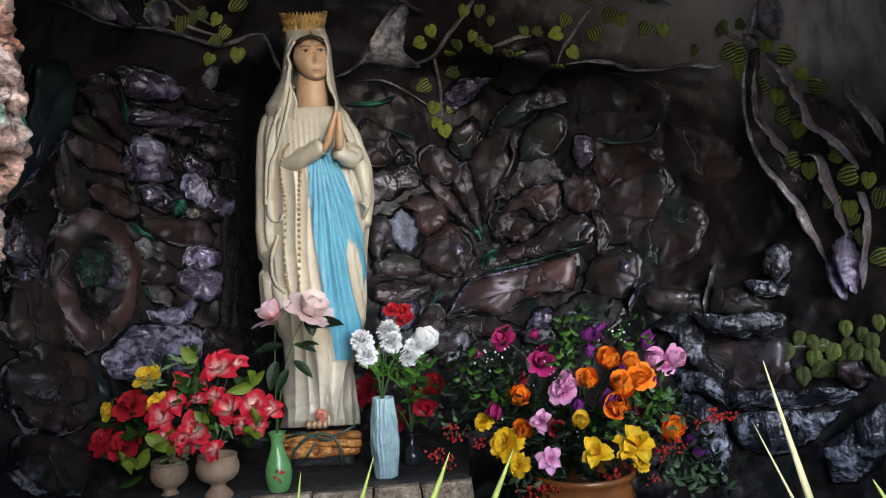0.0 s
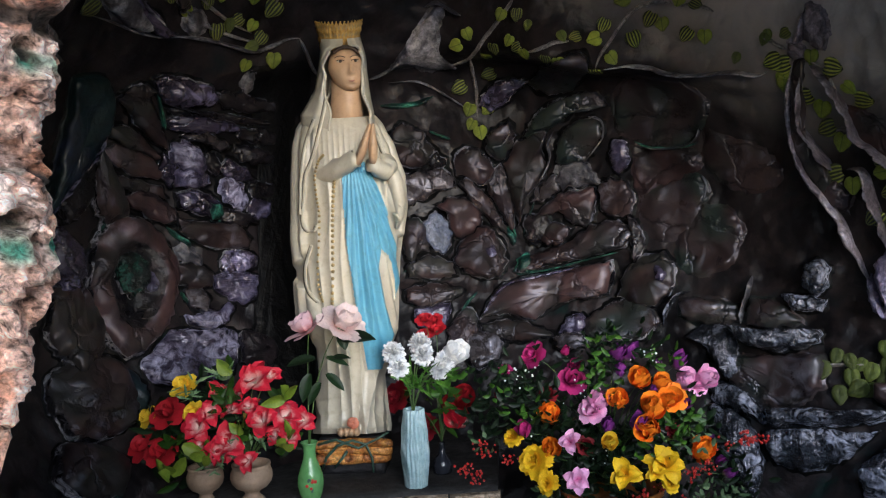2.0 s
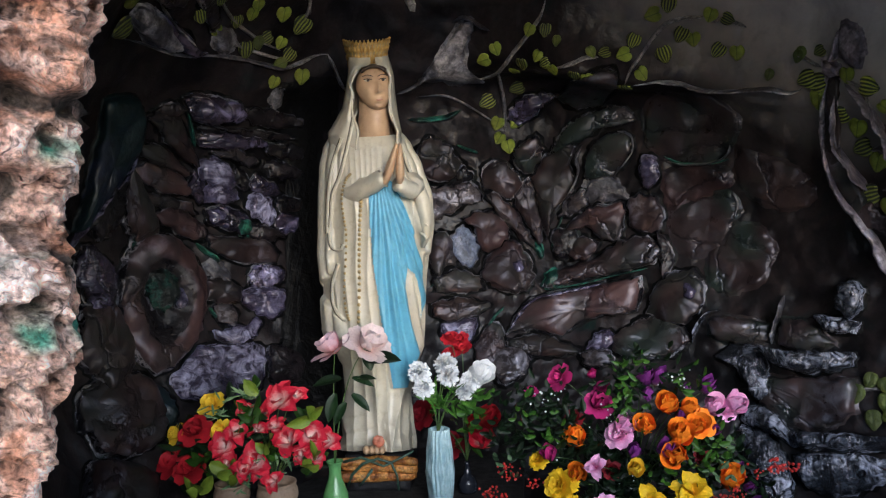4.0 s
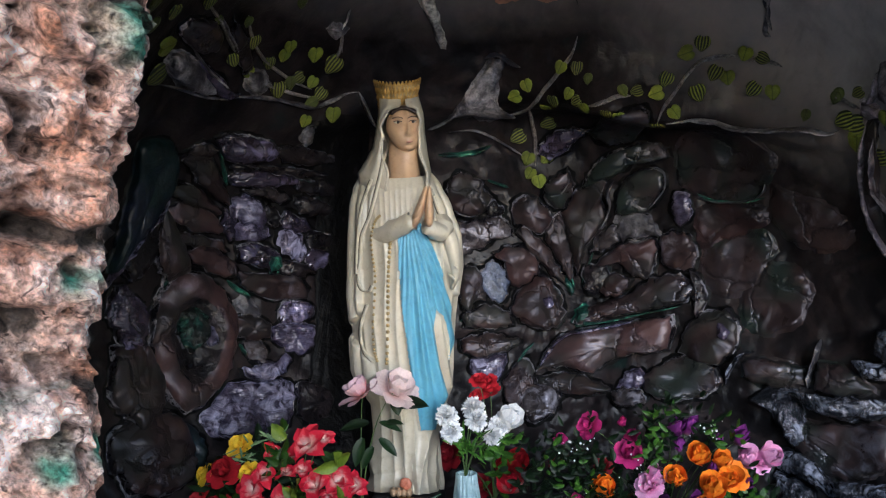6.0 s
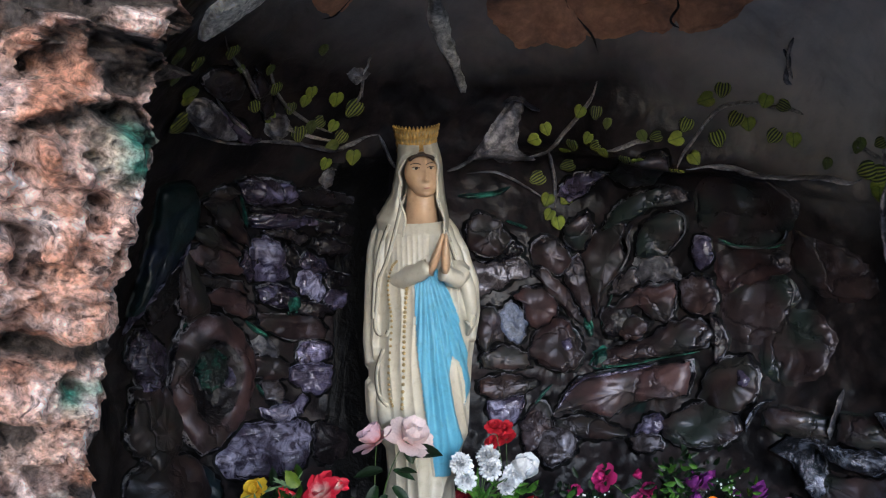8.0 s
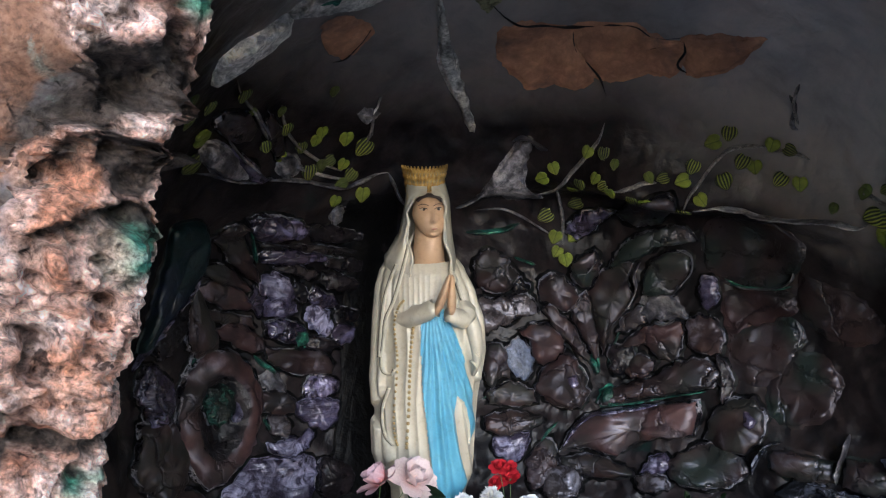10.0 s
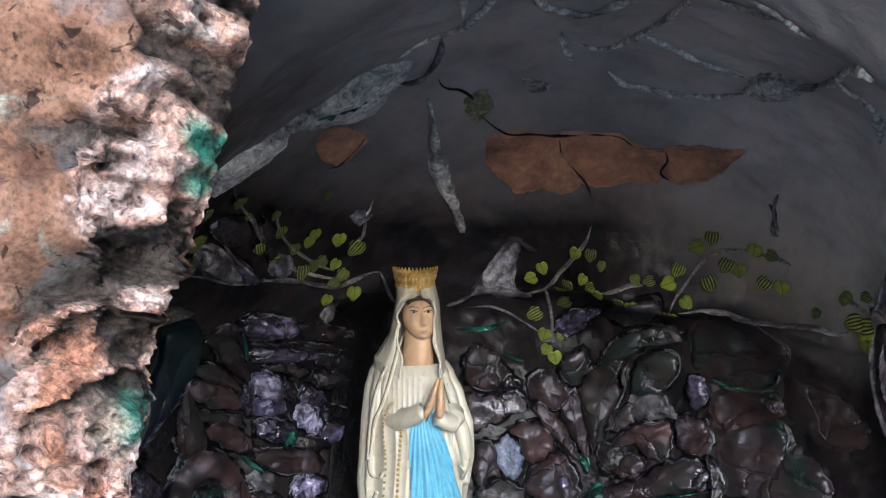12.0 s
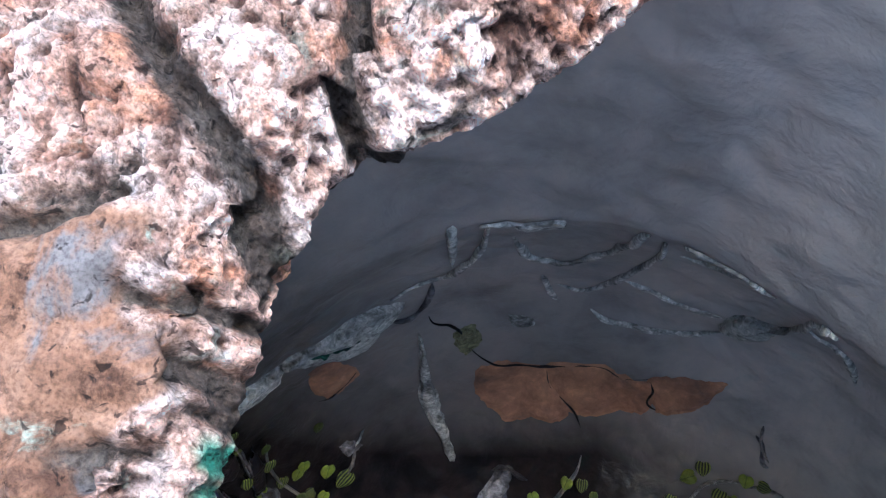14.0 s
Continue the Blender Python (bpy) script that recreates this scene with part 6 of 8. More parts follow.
    # sleeves
    limb([(-0.09, 0.03, 1.44, 0.012, 0.02), (-0.074, 0.066, 1.405, 0.022, 0.024), (-0.054, 0.092, 1.398, 0.025, 0.027), (-0.036, 0.114, 1.402, 0.024, 0.027), (-0.016, 0.132, 1.414, 0.028, 0.029), (0.002, 0.148, 1.424, 0.025, 0.025), (0.016, 0.156, 1.432, 0.026, 0.026), (0.030, 0.164, 1.440, 0.024, 0.025), (0.036, 0.167, 1.443, 0.026, 0.027), (0.037, 0.166, 1.444, 0.019, 0.019)], 28, 0)
    limb([(0.10, 0.06, 1.46, 0.012, 0.02), (0.122, 0.08, 1.42, 0.024, 0.03), (0.122, 0.105, 1.405, 0.027, 0.032), (0.112, 0.128, 1.405, 0.023, 0.028), (0.10, 0.145, 1.412, 0.025, 0.027), (0.088, 0.157, 1.42, 0.021, 0.024), (0.078, 0.165, 1.428, 0.023, 0.026), (0.077, 0.165, 1.429, 0.016, 0.018)], 28, 0)
    limb([(0.13, 0.09, 1.41, 0.02, 0.03), (0.142, 0.085, 1.37, 0.022, 0.032), (0.150, 0.08, 1.32, 0.02, 0.032), (0.150, 0.075, 1.28, 0.014, 0.028), (0.140, 0.07, 1.245, 0.006, 0.018)], 18, 0)
    # joined praying palms
    for foot, tip in ((0.040, 0.079), (0.084, 0.087)):
        table = [(0, 0.013, 0.018), (0.2, 0.015, 0.024), (0.42, 0.0155, 0.029), (0.6, 0.012, 0.026), (0.8, 0.0095, 0.02), (0.94, 0.007, 0.012), (1.0, 0.003, 0.005)]
        limb([(foot + (tip - foot) * t ** 0.85, 0.172 + 0.02 * t - 0.01 * t * t, 1.430 + 0.107 * t, ra * 0.82, rb * 0.82) for t, ra, rb in table], 18, 2)
    limb([(0.045, 0.185, 1.452, 0.008, 0.008), (0.055, 0.198, 1.47, 0.007, 0.007), (0.064, 0.202, 1.49, 0.0055, 0.0055), (0.068, 0.2, 1.502, 0.002, 0.002)], 10, 2)
    # hems: a rolled edge with a dark crease beside it
    cloth = np.array([p for row in rows for p in row[:nf]] + [p for ring in rings for p in ring])

    def at(u, z, out):
        near = cloth[(abs(cloth[:, 0] - u) < 0.006) & (abs(cloth[:, 2] - z) < 0.006)]
        return (u, (near[:, 1].max() if len(near) else front(u, z)) + out, z)

    for line in CREASES:
        pts = path_points(line, 44)
        limb([(*at(c.x, c.y, -0.0005), 0.0016, 0.0030) for c in pts], 6, 8)
        limb([(*at(c.x + 0.0055, c.y + 0.001, -0.0015), 0.0044, 0.0046) for c in pts], 10, 0)
    for z, u in ((1.36, 0.146), (1.335, 0.153), (1.305, 0.156), (1.275, 0.148)):
        limb([(u - 0.016, 0.10, z + 0.012, 0.002, 0.003), (u - 0.004, 0.108, z + 0.004, 0.005, 0.006), (u + 0.004, 0.100, z - 0.006, 0.004, 0.006), (u - 0.006, 0.098, z - 0.014, 0.002, 0.003)], 10, 0)
    # rosary beads
    for line, count, r in ((CHAINS[0], 34, 0.0042), (CHAINS[1], 24, 0.0054)):
        for c in path_points(line, count):
            blob((c.x, max(front(c.x, c.y) + gown(c.x, c.y)[0], 0.11) + 0.0035, c.y), (r, r, r), 5, 6, 9)
    # bare toes with a rose
    for du in (-0.035, -0.02, -0.006, 0.008):
        blob((du, 0.105, 0.688), (0.011, 0.03, 0.013), 2, 6, 10)
    for k in range(7):
        a = k * 2.4
        blob((0.0 + 0.008 * math.cos(a), 0.118, 0.713 + 0.008 * math.sin(a)), (0.010, 0.008, 0.010), 6, 6, 10)
    # crown: an openwork gold band flaring to small points
    n, cu, cv = 252, 0.003, 0.012
    for lo in (0.0, 0.004):
        rings, low = [], []
        for i in range(15):
            f = i / 14
            ring = []
            for j in range(n):
                b = 2 * math.pi * j / n
                arch = abs(math.sin(b * 9))
                lace = math.sin(b * 18 + f * 9) * math.sin(b * 18 - f * 9) if 0.16 < f < 0.86 else 0.4
                z = 1.733 + f * (0.064 + 0.008 * abs(math.sin(b * 18)) ** 0.6)
                r = 0.051 + 0.0125 * f ** 1.3 - lo + 0.0032 * lace + 0.002 * (arch > 0.85) * (f < 0.7)
                ring.append((cu + r * math.sin(b), cv + r * math.cos(b), z))
                # recesses painted brown in place of dark gaps between the gold
                low.append(5 if lace < -0.30 and not lo else 3)
            rings.append(ring)
        base = put([p for ring in rings for p in ring])
        fs = grid_faces(len(rings), n, True, base)
        F.extend(fs)
        K.extend(low[:len(fs)])
    for j in range(36):
        b = 2 * math.pi * (j + 0.5) / 36
        blob((cu + 0.0640 * math.sin(b), cv + 0.0640 * math.cos(b), 1.806), (0.0026, 0.0026, 0.0034), 3, 5, 6)
    ob = mesh_ob("statue", V, F, [M["plaster"], M["blue"], M["flesh"], M["gold"], M["hair"], M["bead"], M["rose_paint"], M["lip"], M["crease"]], mats=K)
    return tagged(ob, "painted plaster robed figure with blue sash and gold crown", "statue")


def enamel(name, a, b, rough=0.35, scale=9.0, metal=0.0, bump_d=0.0015):
    m = mat(name, rough, 0.5, metal)
    v = coords(m)
    col = ramp(m, noise_tex(m, scale, 6, 0.6, 0.3, v), [(0.32, a), (0.62, b)])
    grime = ramp(m, noise_tex(m, scale * 5, 6, 0.7, 0.5, v), [(0.3, (0.82, 0.8, 0.75)), (0.5, (1, 1, 1))])
    link(m, mixed(m, 1.0, col, grime, "MULTIPLY"), shader(m).inputs["Base Color"])
    link(m, bump(m, noise_tex(m, scale * 9, 5, 0.6, 0, v), bump_d, 0.5), shader(m).inputs["Normal"])
    return m


M.update(plaster=enamel("cream_plaster_paint", (0.43, 0.395, 0.30), (0.53, 0.49, 0.39), 0.36), blue=enamel("sky_blue_paint", (0.09, 0.29, 0.42), (0.14, 0.37, 0.50), 0.4),
         flesh=enamel("tan_plaster_paint", (0.47, 0.30, 0.175), (0.55, 0.37, 0.22), 0.42), gold=enamel("old_gold_paint", (0.30, 0.16, 0.03), (0.52, 0.33, 0.085), 0.36, 60, 0.35, 0.005),
         hair=enamel("dark_brown_paint", (0.03, 0.018, 0.012), (0.05, 0.03, 0.02), 0.5), bead=enamel("brass_bead_paint", (0.26, 0.18, 0.07), (0.38, 0.28, 0.12), 0.35, 30),
         lip=enamel("dull_rose_paint", (0.36, 0.17, 0.11), (0.42, 0.2, 0.13), 0.45),
         crease=enamel("brown_crease_paint", (0.05, 0.04, 0.025), (0.11, 0.09, 0.055), 0.6),
         rose_paint=enamel("coral_paint", (0.5, 0.14, 0.08), (0.6, 0.24, 0.14), 0.45))
statue = build_statue()


# ---- vases, flowers and the ledge that they stand on ----
def part(name, verts, faces, material, parent, label="", smooth=True):
    ob = mesh_ob(name, verts, faces, material, None, smooth, label)
    ob.parent = parent
    ob.matrix_parent_inverse = parent.matrix_world.inverted()
    return ob


def root_at(name, place):
    ob = new(name)
    ob.empty_display_size = 0.03
    ob.matrix_world = Matrix.Translation(place)
    return ob


def lathe(profile, n=40, wave=None, cx=0.0, cy=0.0):
    """Points and faces of a turned shape; profile: radius, height. wave(angle, height) scales the radius."""
    verts = []
    for r, z in profile:
        for j in range(n):
            a = 2 * math.pi * j / n
            k = wave(a, z) if wave else 1.0
            verts.append((cx + r * k * math.cos(a), cy + r * k * math.sin(a), z))
    return verts, grid_faces(len(profile), n, True) + [tuple(range(n))[::-1]]


def tube(line, radius, n=7, tip=0.35):
    """A bent round stem along points, thinner at its end."""
    verts, k = [], len(line)
    for i, p in enumerate(line):
        t = (Vector(line[min(k - 1, i + 1)]) - Vector(line[max(0, i - 1)])).normalized()
        s = t.cross(Vector((0.3, 1, 0.2))).normalized()
        w = t.cross(s)
        r = radius * (1 - (1 - tip) * i / (k - 1))
        verts += [Vector(p) + s * (r * math.cos(a)) + w * (r * math.sin(a)) for a in np.linspace(0, 2 * math.pi, n, endpoint=False)]
    return verts, grid_faces(k, n, True) + [tuple(range(n))[::-1], tuple((k - 1) * n + i for i in range(n))]


def bend(a, b, sag, n=9):
    """Points from a to b that leave a upright."""
    a, b = Vector(a), Vector(b)
    c = Vector((a.x + (b.x - a.x) * 0.25, a.y + (b.y - a.y) * 0.25, a.z + (b.z - a.z) * 0.7 + sag))
    return [a * (1 - t) ** 2 + c * 2 * t * (1 - t) + b * t * t for t in np.linspace(0, 1, n)]


def petal(verts, faces, az, r0, z0, length, width, tilt0, tilt1, cup, ruffle, rng, tip=0.6, n=6, m=7):
    """One petal: it leaves the middle at tilt0 from upright and ends at tilt1, cupped across and ruffled at its rim."""
    base = len(verts)
    r, z = r0, z0
    for i in range(n):
        s = i / (n - 1)
        a = radians(tilt0 + (tilt1 - tilt0) * s)
        if i:
            r += length / (n - 1) * math.sin(a)
            z += length / (n - 1) * math.cos(a)
        w = width * (math.sin(math.pi * min(1, 0.12 + s * (0.88 if tip < 0.5 else 0.70))) ** 0.8) * (1 if s < 0.95 else (0.75 if tip < 0.5 else 0.9))
        for j in range(m):
            t = -1 + 2 * j / (m - 1)
            q = cup * t * t * w
            rr = r - q * math.cos(a) + ruffle * s * rng.uniform(-1, 1)
            zz = z + q * math.sin(a) + ruffle * s * rng.uniform(-1, 1) + (ruffle * s * math.sin(t * 9))
            y = t * w
            verts.append((rr * math.cos(az) - y * math.sin(az), rr * math.sin(az) + y * math.cos(az), zz))
    faces.extend(grid_faces(n, m, False, base))


# count, start radius, start height, length, half width, tilt at foot and at tip, cup, ruffle, tip
KINDS = {
    "rose": [(3, 0.02, 0.1, 0.75, 0.3, 12, -25, 0.5, 0.01, 0.6), (4, 0.08, 0.05, 0.85, 0.42, 22, -8, 0.45, 0.015, 0.6), (5, 0.12, 0.0, 0.95, 0.5, 42, 25, 0.3, 0.02, 0.6), (6, 0.12, -0.05, 1.05, 0.52, 62, 88, 0.15, 0.03, 0.6)],
    "bud": [(3, 0.03, 0.0, 1.2, 0.34, 16, -18, 0.6, 0.01, 0.6), (4, 0.08, -0.05, 1.25, 0.5, 34, -12, 0.45, 0.015, 0.6), (4, 0.1, -0.1, 1.15, 0.52, 46, 12, 0.35, 0.02, 0.6)],
    "lily": [(2, 0.03, 0.1, 0.95, 0.3, 10, 50, 0.4, 0.05, 0.45), (3, 0.0, 0.0, 1.25, 0.44, 36, 122, 0.4, 0.06, 0.45), (3, 0.0, 0.02, 1.2, 0.46, 24, 96, 0.45, 0.06, 0.45)],
    "tulip": [(3, 0.06, 0.0, 1.35, 0.36, 30, -20, 0.5, 0.01, 0.3), (3, 0.08, -0.03, 1.3, 0.4, 38, -10, 0.4, 0.01, 0.3)],
    "carnation": [(8, 0.03, 0.25, 0.65, 0.15, 2, 12, 0.3, 0.10, 0.8), (12, 0.05, 0.2, 0.70, 0.16, 18, 30, 0.3, 0.10, 0.8), (16, 0.07, 0.14, 0.74, 0.16, 38, 50, 0.3, 0.10, 0.8), (18, 0.08, 0.08, 0.76, 0.17, 58, 74, 0.3, 0.10, 0.8), (18, 0.08, 0.02, 0.76, 0.17, 80, 104, 0.3, 0.10, 0.8), (14, 0.08, -0.04, 0.70, 0.17, 105, 138, 0.3, 0.10, 0.8)],
    "ruffled_flower": [(6, 0.02, 0.15, 0.55, 0.3, 5, 18, 0.25, 0.07, 0.8), (5, 0.08, 0.12, 0.75, 0.4, 25, 42, 0.2, 0.05, 0.8), (7, 0.1, 0.05, 0.9, 0.42, 46, 70, 0.2, 0.09, 0.8), (7, 0.1, 0.0, 1.0, 0.42, 66, 108, 0.15, 0.1, 0.8)],
}


def joined(verts, faces, per):
    """Draws the feet of all petals together in one point, so that they hang together."""
    foot = Vector((0, 0, min(v[2] for v in verts)))
    keep = [foot]
    index = {}
    for i, v in enumerate(verts):
        if i % per < 7:
            index[i] = 0
        else:
            index[i] = len(keep)
            keep.append(v)
    out = []
    for fa in faces:
        g = []
        for i in fa:
            if index[i] not in g:
                g.append(index[i])
        if len(g) > 2:
            out.append(tuple(g))
    return keep, out


def sheet(name, verts, faces, material):
    me = bpy.data.meshes.new(name)
    me.from_pydata([tuple(v) for v in verts], [], faces)
    me.materials.append(material)
    me.polygons.foreach_set("use_smooth", [True] * len(faces))
    return me


def bloom_mesh(kind, material, seed):
    """The heart of a bloom as one mesh, and each of its outer petals as one more."""
    rng = random.Random(seed)
    verts, faces, petals = [], [], []
    for k, (count, r0, z0, length, width, t0, t1, cup, ruffle, tip) in enumerate(KINDS[kind]):
        off = rng.uniform(0, 6)
        outer = k == len(KINDS[kind]) - 1 and kind not in ("carnation", "tulip")
        for i in range(count):
            pv, pf = ([], []) if outer else (verts, faces)
            petal(pv, pf, off + 2 * math.pi * i / count + rng.uniform(-0.15, 0.15), r0, z0, length * rng.uniform(0.9, 1.08), width, t0 + rng.uniform(-6, 6), t1 + rng.uniform(-12, 12), cup, ruffle, rng, tip)
            if outer:
                petals.append(sheet("petal", pv, pf, material))
    return sheet("bloom", *joined(verts, faces, 42), material), petals


def petal_cloth(name, inner, outer, rough=0.6, mid=0.55):
    """Dyed cloth petals: paler or darker towards the middle, with a weave and veins."""
    m = mat(name, rough, 0.3)
    b = shader(m)
    v = coords(m)
    ln = m.node_tree.nodes.new("ShaderNodeVectorMath")
    ln.operation = "LENGTH"
    link(m, v, ln.inputs[0])
    add = m.node_tree.nodes.new("ShaderNodeMath")
    add.operation = "MULTIPLY_ADD"
    link(m, noise_tex(m, 5.0, 4, 0.6, 0.5, v), add.inputs[0])
    add.inputs[1].default_value = 0.5
    link(m, ln.outputs["Value"], add.inputs[2])
    col = ramp(m, add.outputs[0], [(mid * 0.6, inner), (mid + 0.45, outer)])
    shade = ramp(m, noise_tex(m, 11.0, 5, 0.6, 0.2, v), [(0.3, (0.86, 0.86, 0.86)), (0.65, (1.06, 1.06, 1.06))])
    link(m, mixed(m, 1.0, col, shade, "MULTIPLY"), b.inputs["Base Color"])
    link(m, bump(m, noise_tex(m, 24.0, 3, 0.5, 0, v), 0.02, 0.15), b.inputs["Normal"])
    b.inputs["Subsurface Weight"].default_value = 0.0
    return varied(m, 0.8, 1.12)


CLOTH = {
    "red_white": petal_cloth("red_and_white_cloth", (0.85, 0.74, 0.66), (0.56, 0.012, 0.035), mid=0.54),
    "red": petal_cloth("red_cloth", (0.28, 0.008, 0.012), (0.42, 0.012, 0.022)),
    # darker copy of the red cloth, for roses set deep or in shadow
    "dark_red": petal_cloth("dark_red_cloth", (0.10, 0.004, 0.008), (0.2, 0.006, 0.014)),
    "yellow": petal_cloth("yellow_cloth", (0.80, 0.40, 0.015), (0.85, 0.58, 0.03)),
    "gold": petal_cloth("golden_yellow_cloth", (0.85, 0.42, 0.004), (0.88, 0.56, 0.008)),
    "pink": petal_cloth("pink_cloth", (0.72, 0.18, 0.40), (0.85, 0.42, 0.66)),
    "pale_pink": petal_cloth("pale_pink_cloth", (0.56, 0.34, 0.31), (0.62, 0.50, 0.49)),
    "coral": petal_cloth("coral_and_pink_cloth", (0.66, 0.20, 0.17), (0.62, 0.42, 0.47)),
    "orange": petal_cloth("orange_cloth", (0.85, 0.10, 0.006), (0.92, 0.25, 0.010)),
    "magenta": petal_cloth("magenta_cloth", (0.22, 0.008, 0.07), (0.4, 0.02, 0.14)),
    "purple": petal_cloth("purple_cloth", (0.26, 0.36, 0.08), (0.19, 0.03, 0.21), mid=0.42),
    "white": petal_cloth("white_cloth", (0.62, 0.63, 0.64), (0.78, 0.79, 0.8)),
}
# leaf_dark: dark green, deepened with the shade among the leaves
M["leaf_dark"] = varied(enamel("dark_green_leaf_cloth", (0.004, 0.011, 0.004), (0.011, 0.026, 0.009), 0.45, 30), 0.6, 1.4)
M["leaf_mid"] = varied(enamel("green_leaf_cloth", (0.018, 0.055, 0.008), (0.05, 0.12, 0.014), 0.38, 30), 0.5, 1.7)
M["leaf_pale"] = varied(enamel("pale_green_leaf_cloth", (0.05, 0.10, 0.04), (0.16, 0.24, 0.12), 0.5, 30), 0.6, 1.2)
M["stalk"] = enamel("green_stalk_plastic", (0.035, 0.07, 0.018), (0.07, 0.12, 0.03), 0.5, 30)
M["berry"] = enamel("red_berry_plastic", (0.35, 0.01, 0.01), (0.5, 0.03, 0.02), 0.3, 30)
M["leaf_bright"] = varied(enamel("yellow_green_leaf_cloth", (0.09, 0.15, 0.012), (0.20, 0.27, 0.03), 0.42, 30), 0.7, 1.2)
for key in ("leaf_dark", "leaf_mid", "leaf_pale", "leaf_bright"):
    shader(M[key]).inputs["Specular IOR Level"].default_value = 0.22
BLOOMS = {}


def long_leaf(length, width, fold=0.25, droop=0.3, n=7):
    """A pointed leaf from the origin along +x, folded at its rib, with some thickness."""
    verts, faces = [], []
    for side, up in ((0, 0.0), (1, -0.012)):
        for i in range(n):
            s = i / (n - 1)
            w = width * math.sin(math.pi * min(1.0, 0.06 + 0.94 * s)) ** 0.75 * (1 - 0.25 * s)
            for t in (-1, -0.5, 0, 0.5, 1):
                verts.append((length * s, w * t / 2, abs(t) * w * fold + up * length - droop * length * s * s))
        faces += grid_faces(n, 5, False, side * n * 5)
    return verts, faces


def place_leaf(owner, at, way, length, width, material, roll=0.0, name="leaf", droop=0.3):
    x = Vector(way).normalized()
    y = x.cross(Vector((0.05, -0.55, 0.8))).normalized()
    z = x.cross(y)
    if z.dot(Vector((0, -0.5, 0.8))) < 0:
        y, z = -y, -z
    rot = Matrix((x, y, z)).transposed().to_4x4() @ Matrix.Rotation(roll, 4, "X")
    vs, fs = long_leaf(length, width, 0.2, droop)
    m = Matrix.Translation(at) @ rot
    return part(name, [m @ Vector(v) for v in vs], fs, material, owner)


def flower(kind, cloth, place, size, foot, face=(0, -1, 0.35), leaves=0, label="", category="flower", group="", sag=0.02, seed=0, leaf="leaf_mid"):
    """A cloth flower: a bloom on a bent stalk that comes out of a vase, with leaves along it."""
    place, foot = Vector(place), Vector(foot)
    key = (kind, cloth, seed % 3)
    if key not in BLOOMS:
        BLOOMS[key] = bloom_mesh(kind, CLOTH[cloth], seed % 3 + len(kind))
    size *= 0.9 if foot.x > 0.2 else 1.0
    root = root_at(kind, foot)
    rng = random.Random(seed * 7 + 1)
    out = (Vector(face) + 0.6 * (place - foot).normalized() + Vector((rng.uniform(-0.6, 0.6), rng.uniform(-0.2, 0.3), rng.uniform(-0.3, 0.6)))).normalized()
    heart, petals = BLOOMS[key]
    ob = new("bloom", heart)
    rot = out.to_track_quat("Z", "Y").to_matrix().to_4x4() @ Matrix.Rotation(rng.uniform(0, 6), 4, "Z")
    ob.matrix_world = Matrix.Translation(place - out * size * 0.25) @ rot @ Matrix.Diagonal((size / 2, size / 2, size / 2, 1))
    ob.parent = root
    ob.matrix_parent_inverse = root.matrix_world.inverted()
    for me in petals:
        leafy = new("petal", me)
        leafy.parent = ob
    line = bend(foot, place - out * size * 0.2, sag)
    vs, fs = tube(line, 0.0022)
    part("stalk", vs, fs, M["stalk"], root)
    for i in range(leaves):
        p = line[3 + (i * 2 + seed) % 5]
        a = rng.uniform(0, 6.3)
        place_leaf(root, p, (math.cos(a), -0.5, 0.4 + 0.5 * math.sin(a)), rng.uniform(0.035, 0.055), rng.uniform(0.018, 0.026), M[leaf])
    return tagged(root, label or kind, category, group)


def clump(name, spots, count, leaf_len, leaf_wid, material, label, category, seed, spread=0.03):
    """Many small leaves scattered round several spots."""
    rng = random.Random(seed)
    verts, faces = [], []
    lv, lf = long_leaf(1.0, 1.0, 0.2, 0.25, 5)
    for _ in range(count):
        c = Vector(rng.choice(spots)) + Vector((rng.gauss(0, spread), rng.gauss(0, spread * 0.7), rng.gauss(0, spread)))
        x = Vector((rng.uniform(-1, 1), rng.uniform(-1, 0.3), rng.uniform(-0.4, 1))).normalized()
        y = x.cross(Vector((rng.uniform(-0.5, 0.5), -0.7, 0.7))).normalized()
        z = x.cross(y)
        ln, wd = leaf_len * rng.uniform(0.6, 1.3), leaf_wid * rng.uniform(0.7, 1.3)
        base = len(verts)
        verts += [c + x * (v[0] * ln) + y * (v[1] * wd) + z * (v[2] * wd) for v in lv]
        faces += [tuple(i + base for i in f) for f in lf]
    return tagged(mesh_ob(name, verts, faces, material), label, category, kind="stuff")


def specks(name, spots, count, radius, material, label, category, seed, spread):
    """Many small round berries or tiny blossoms in loose sprays."""
    rng = random.Random(seed)
    verts, faces = [], []
    for _ in range(count):
        c = Vector(rng.choice(spots)) + Vector((rng.gauss(0, spread), rng.gauss(0, spread * 0.5), rng.gauss(0, spread * 0.7)))
        r = radius * rng.uniform(0.6, 1.3)
        base = len(verts)
        for i in range(4):
            a = -1.2 + 0.8 * i
            for j in range(6):
                b = j * math.pi / 3
                verts.append(c + Vector((r * math.cos(a) * math.cos(b), r * math.cos(a) * math.sin(b), r * math.sin(a))))
        faces += grid_faces(4, 6, True, base) + [tuple(base + 18 + j for j in range(6)), tuple(base + j for j in range(6))[::-1]]
    return tagged(mesh_ob(name, verts, faces, material), label, category, kind="stuff")

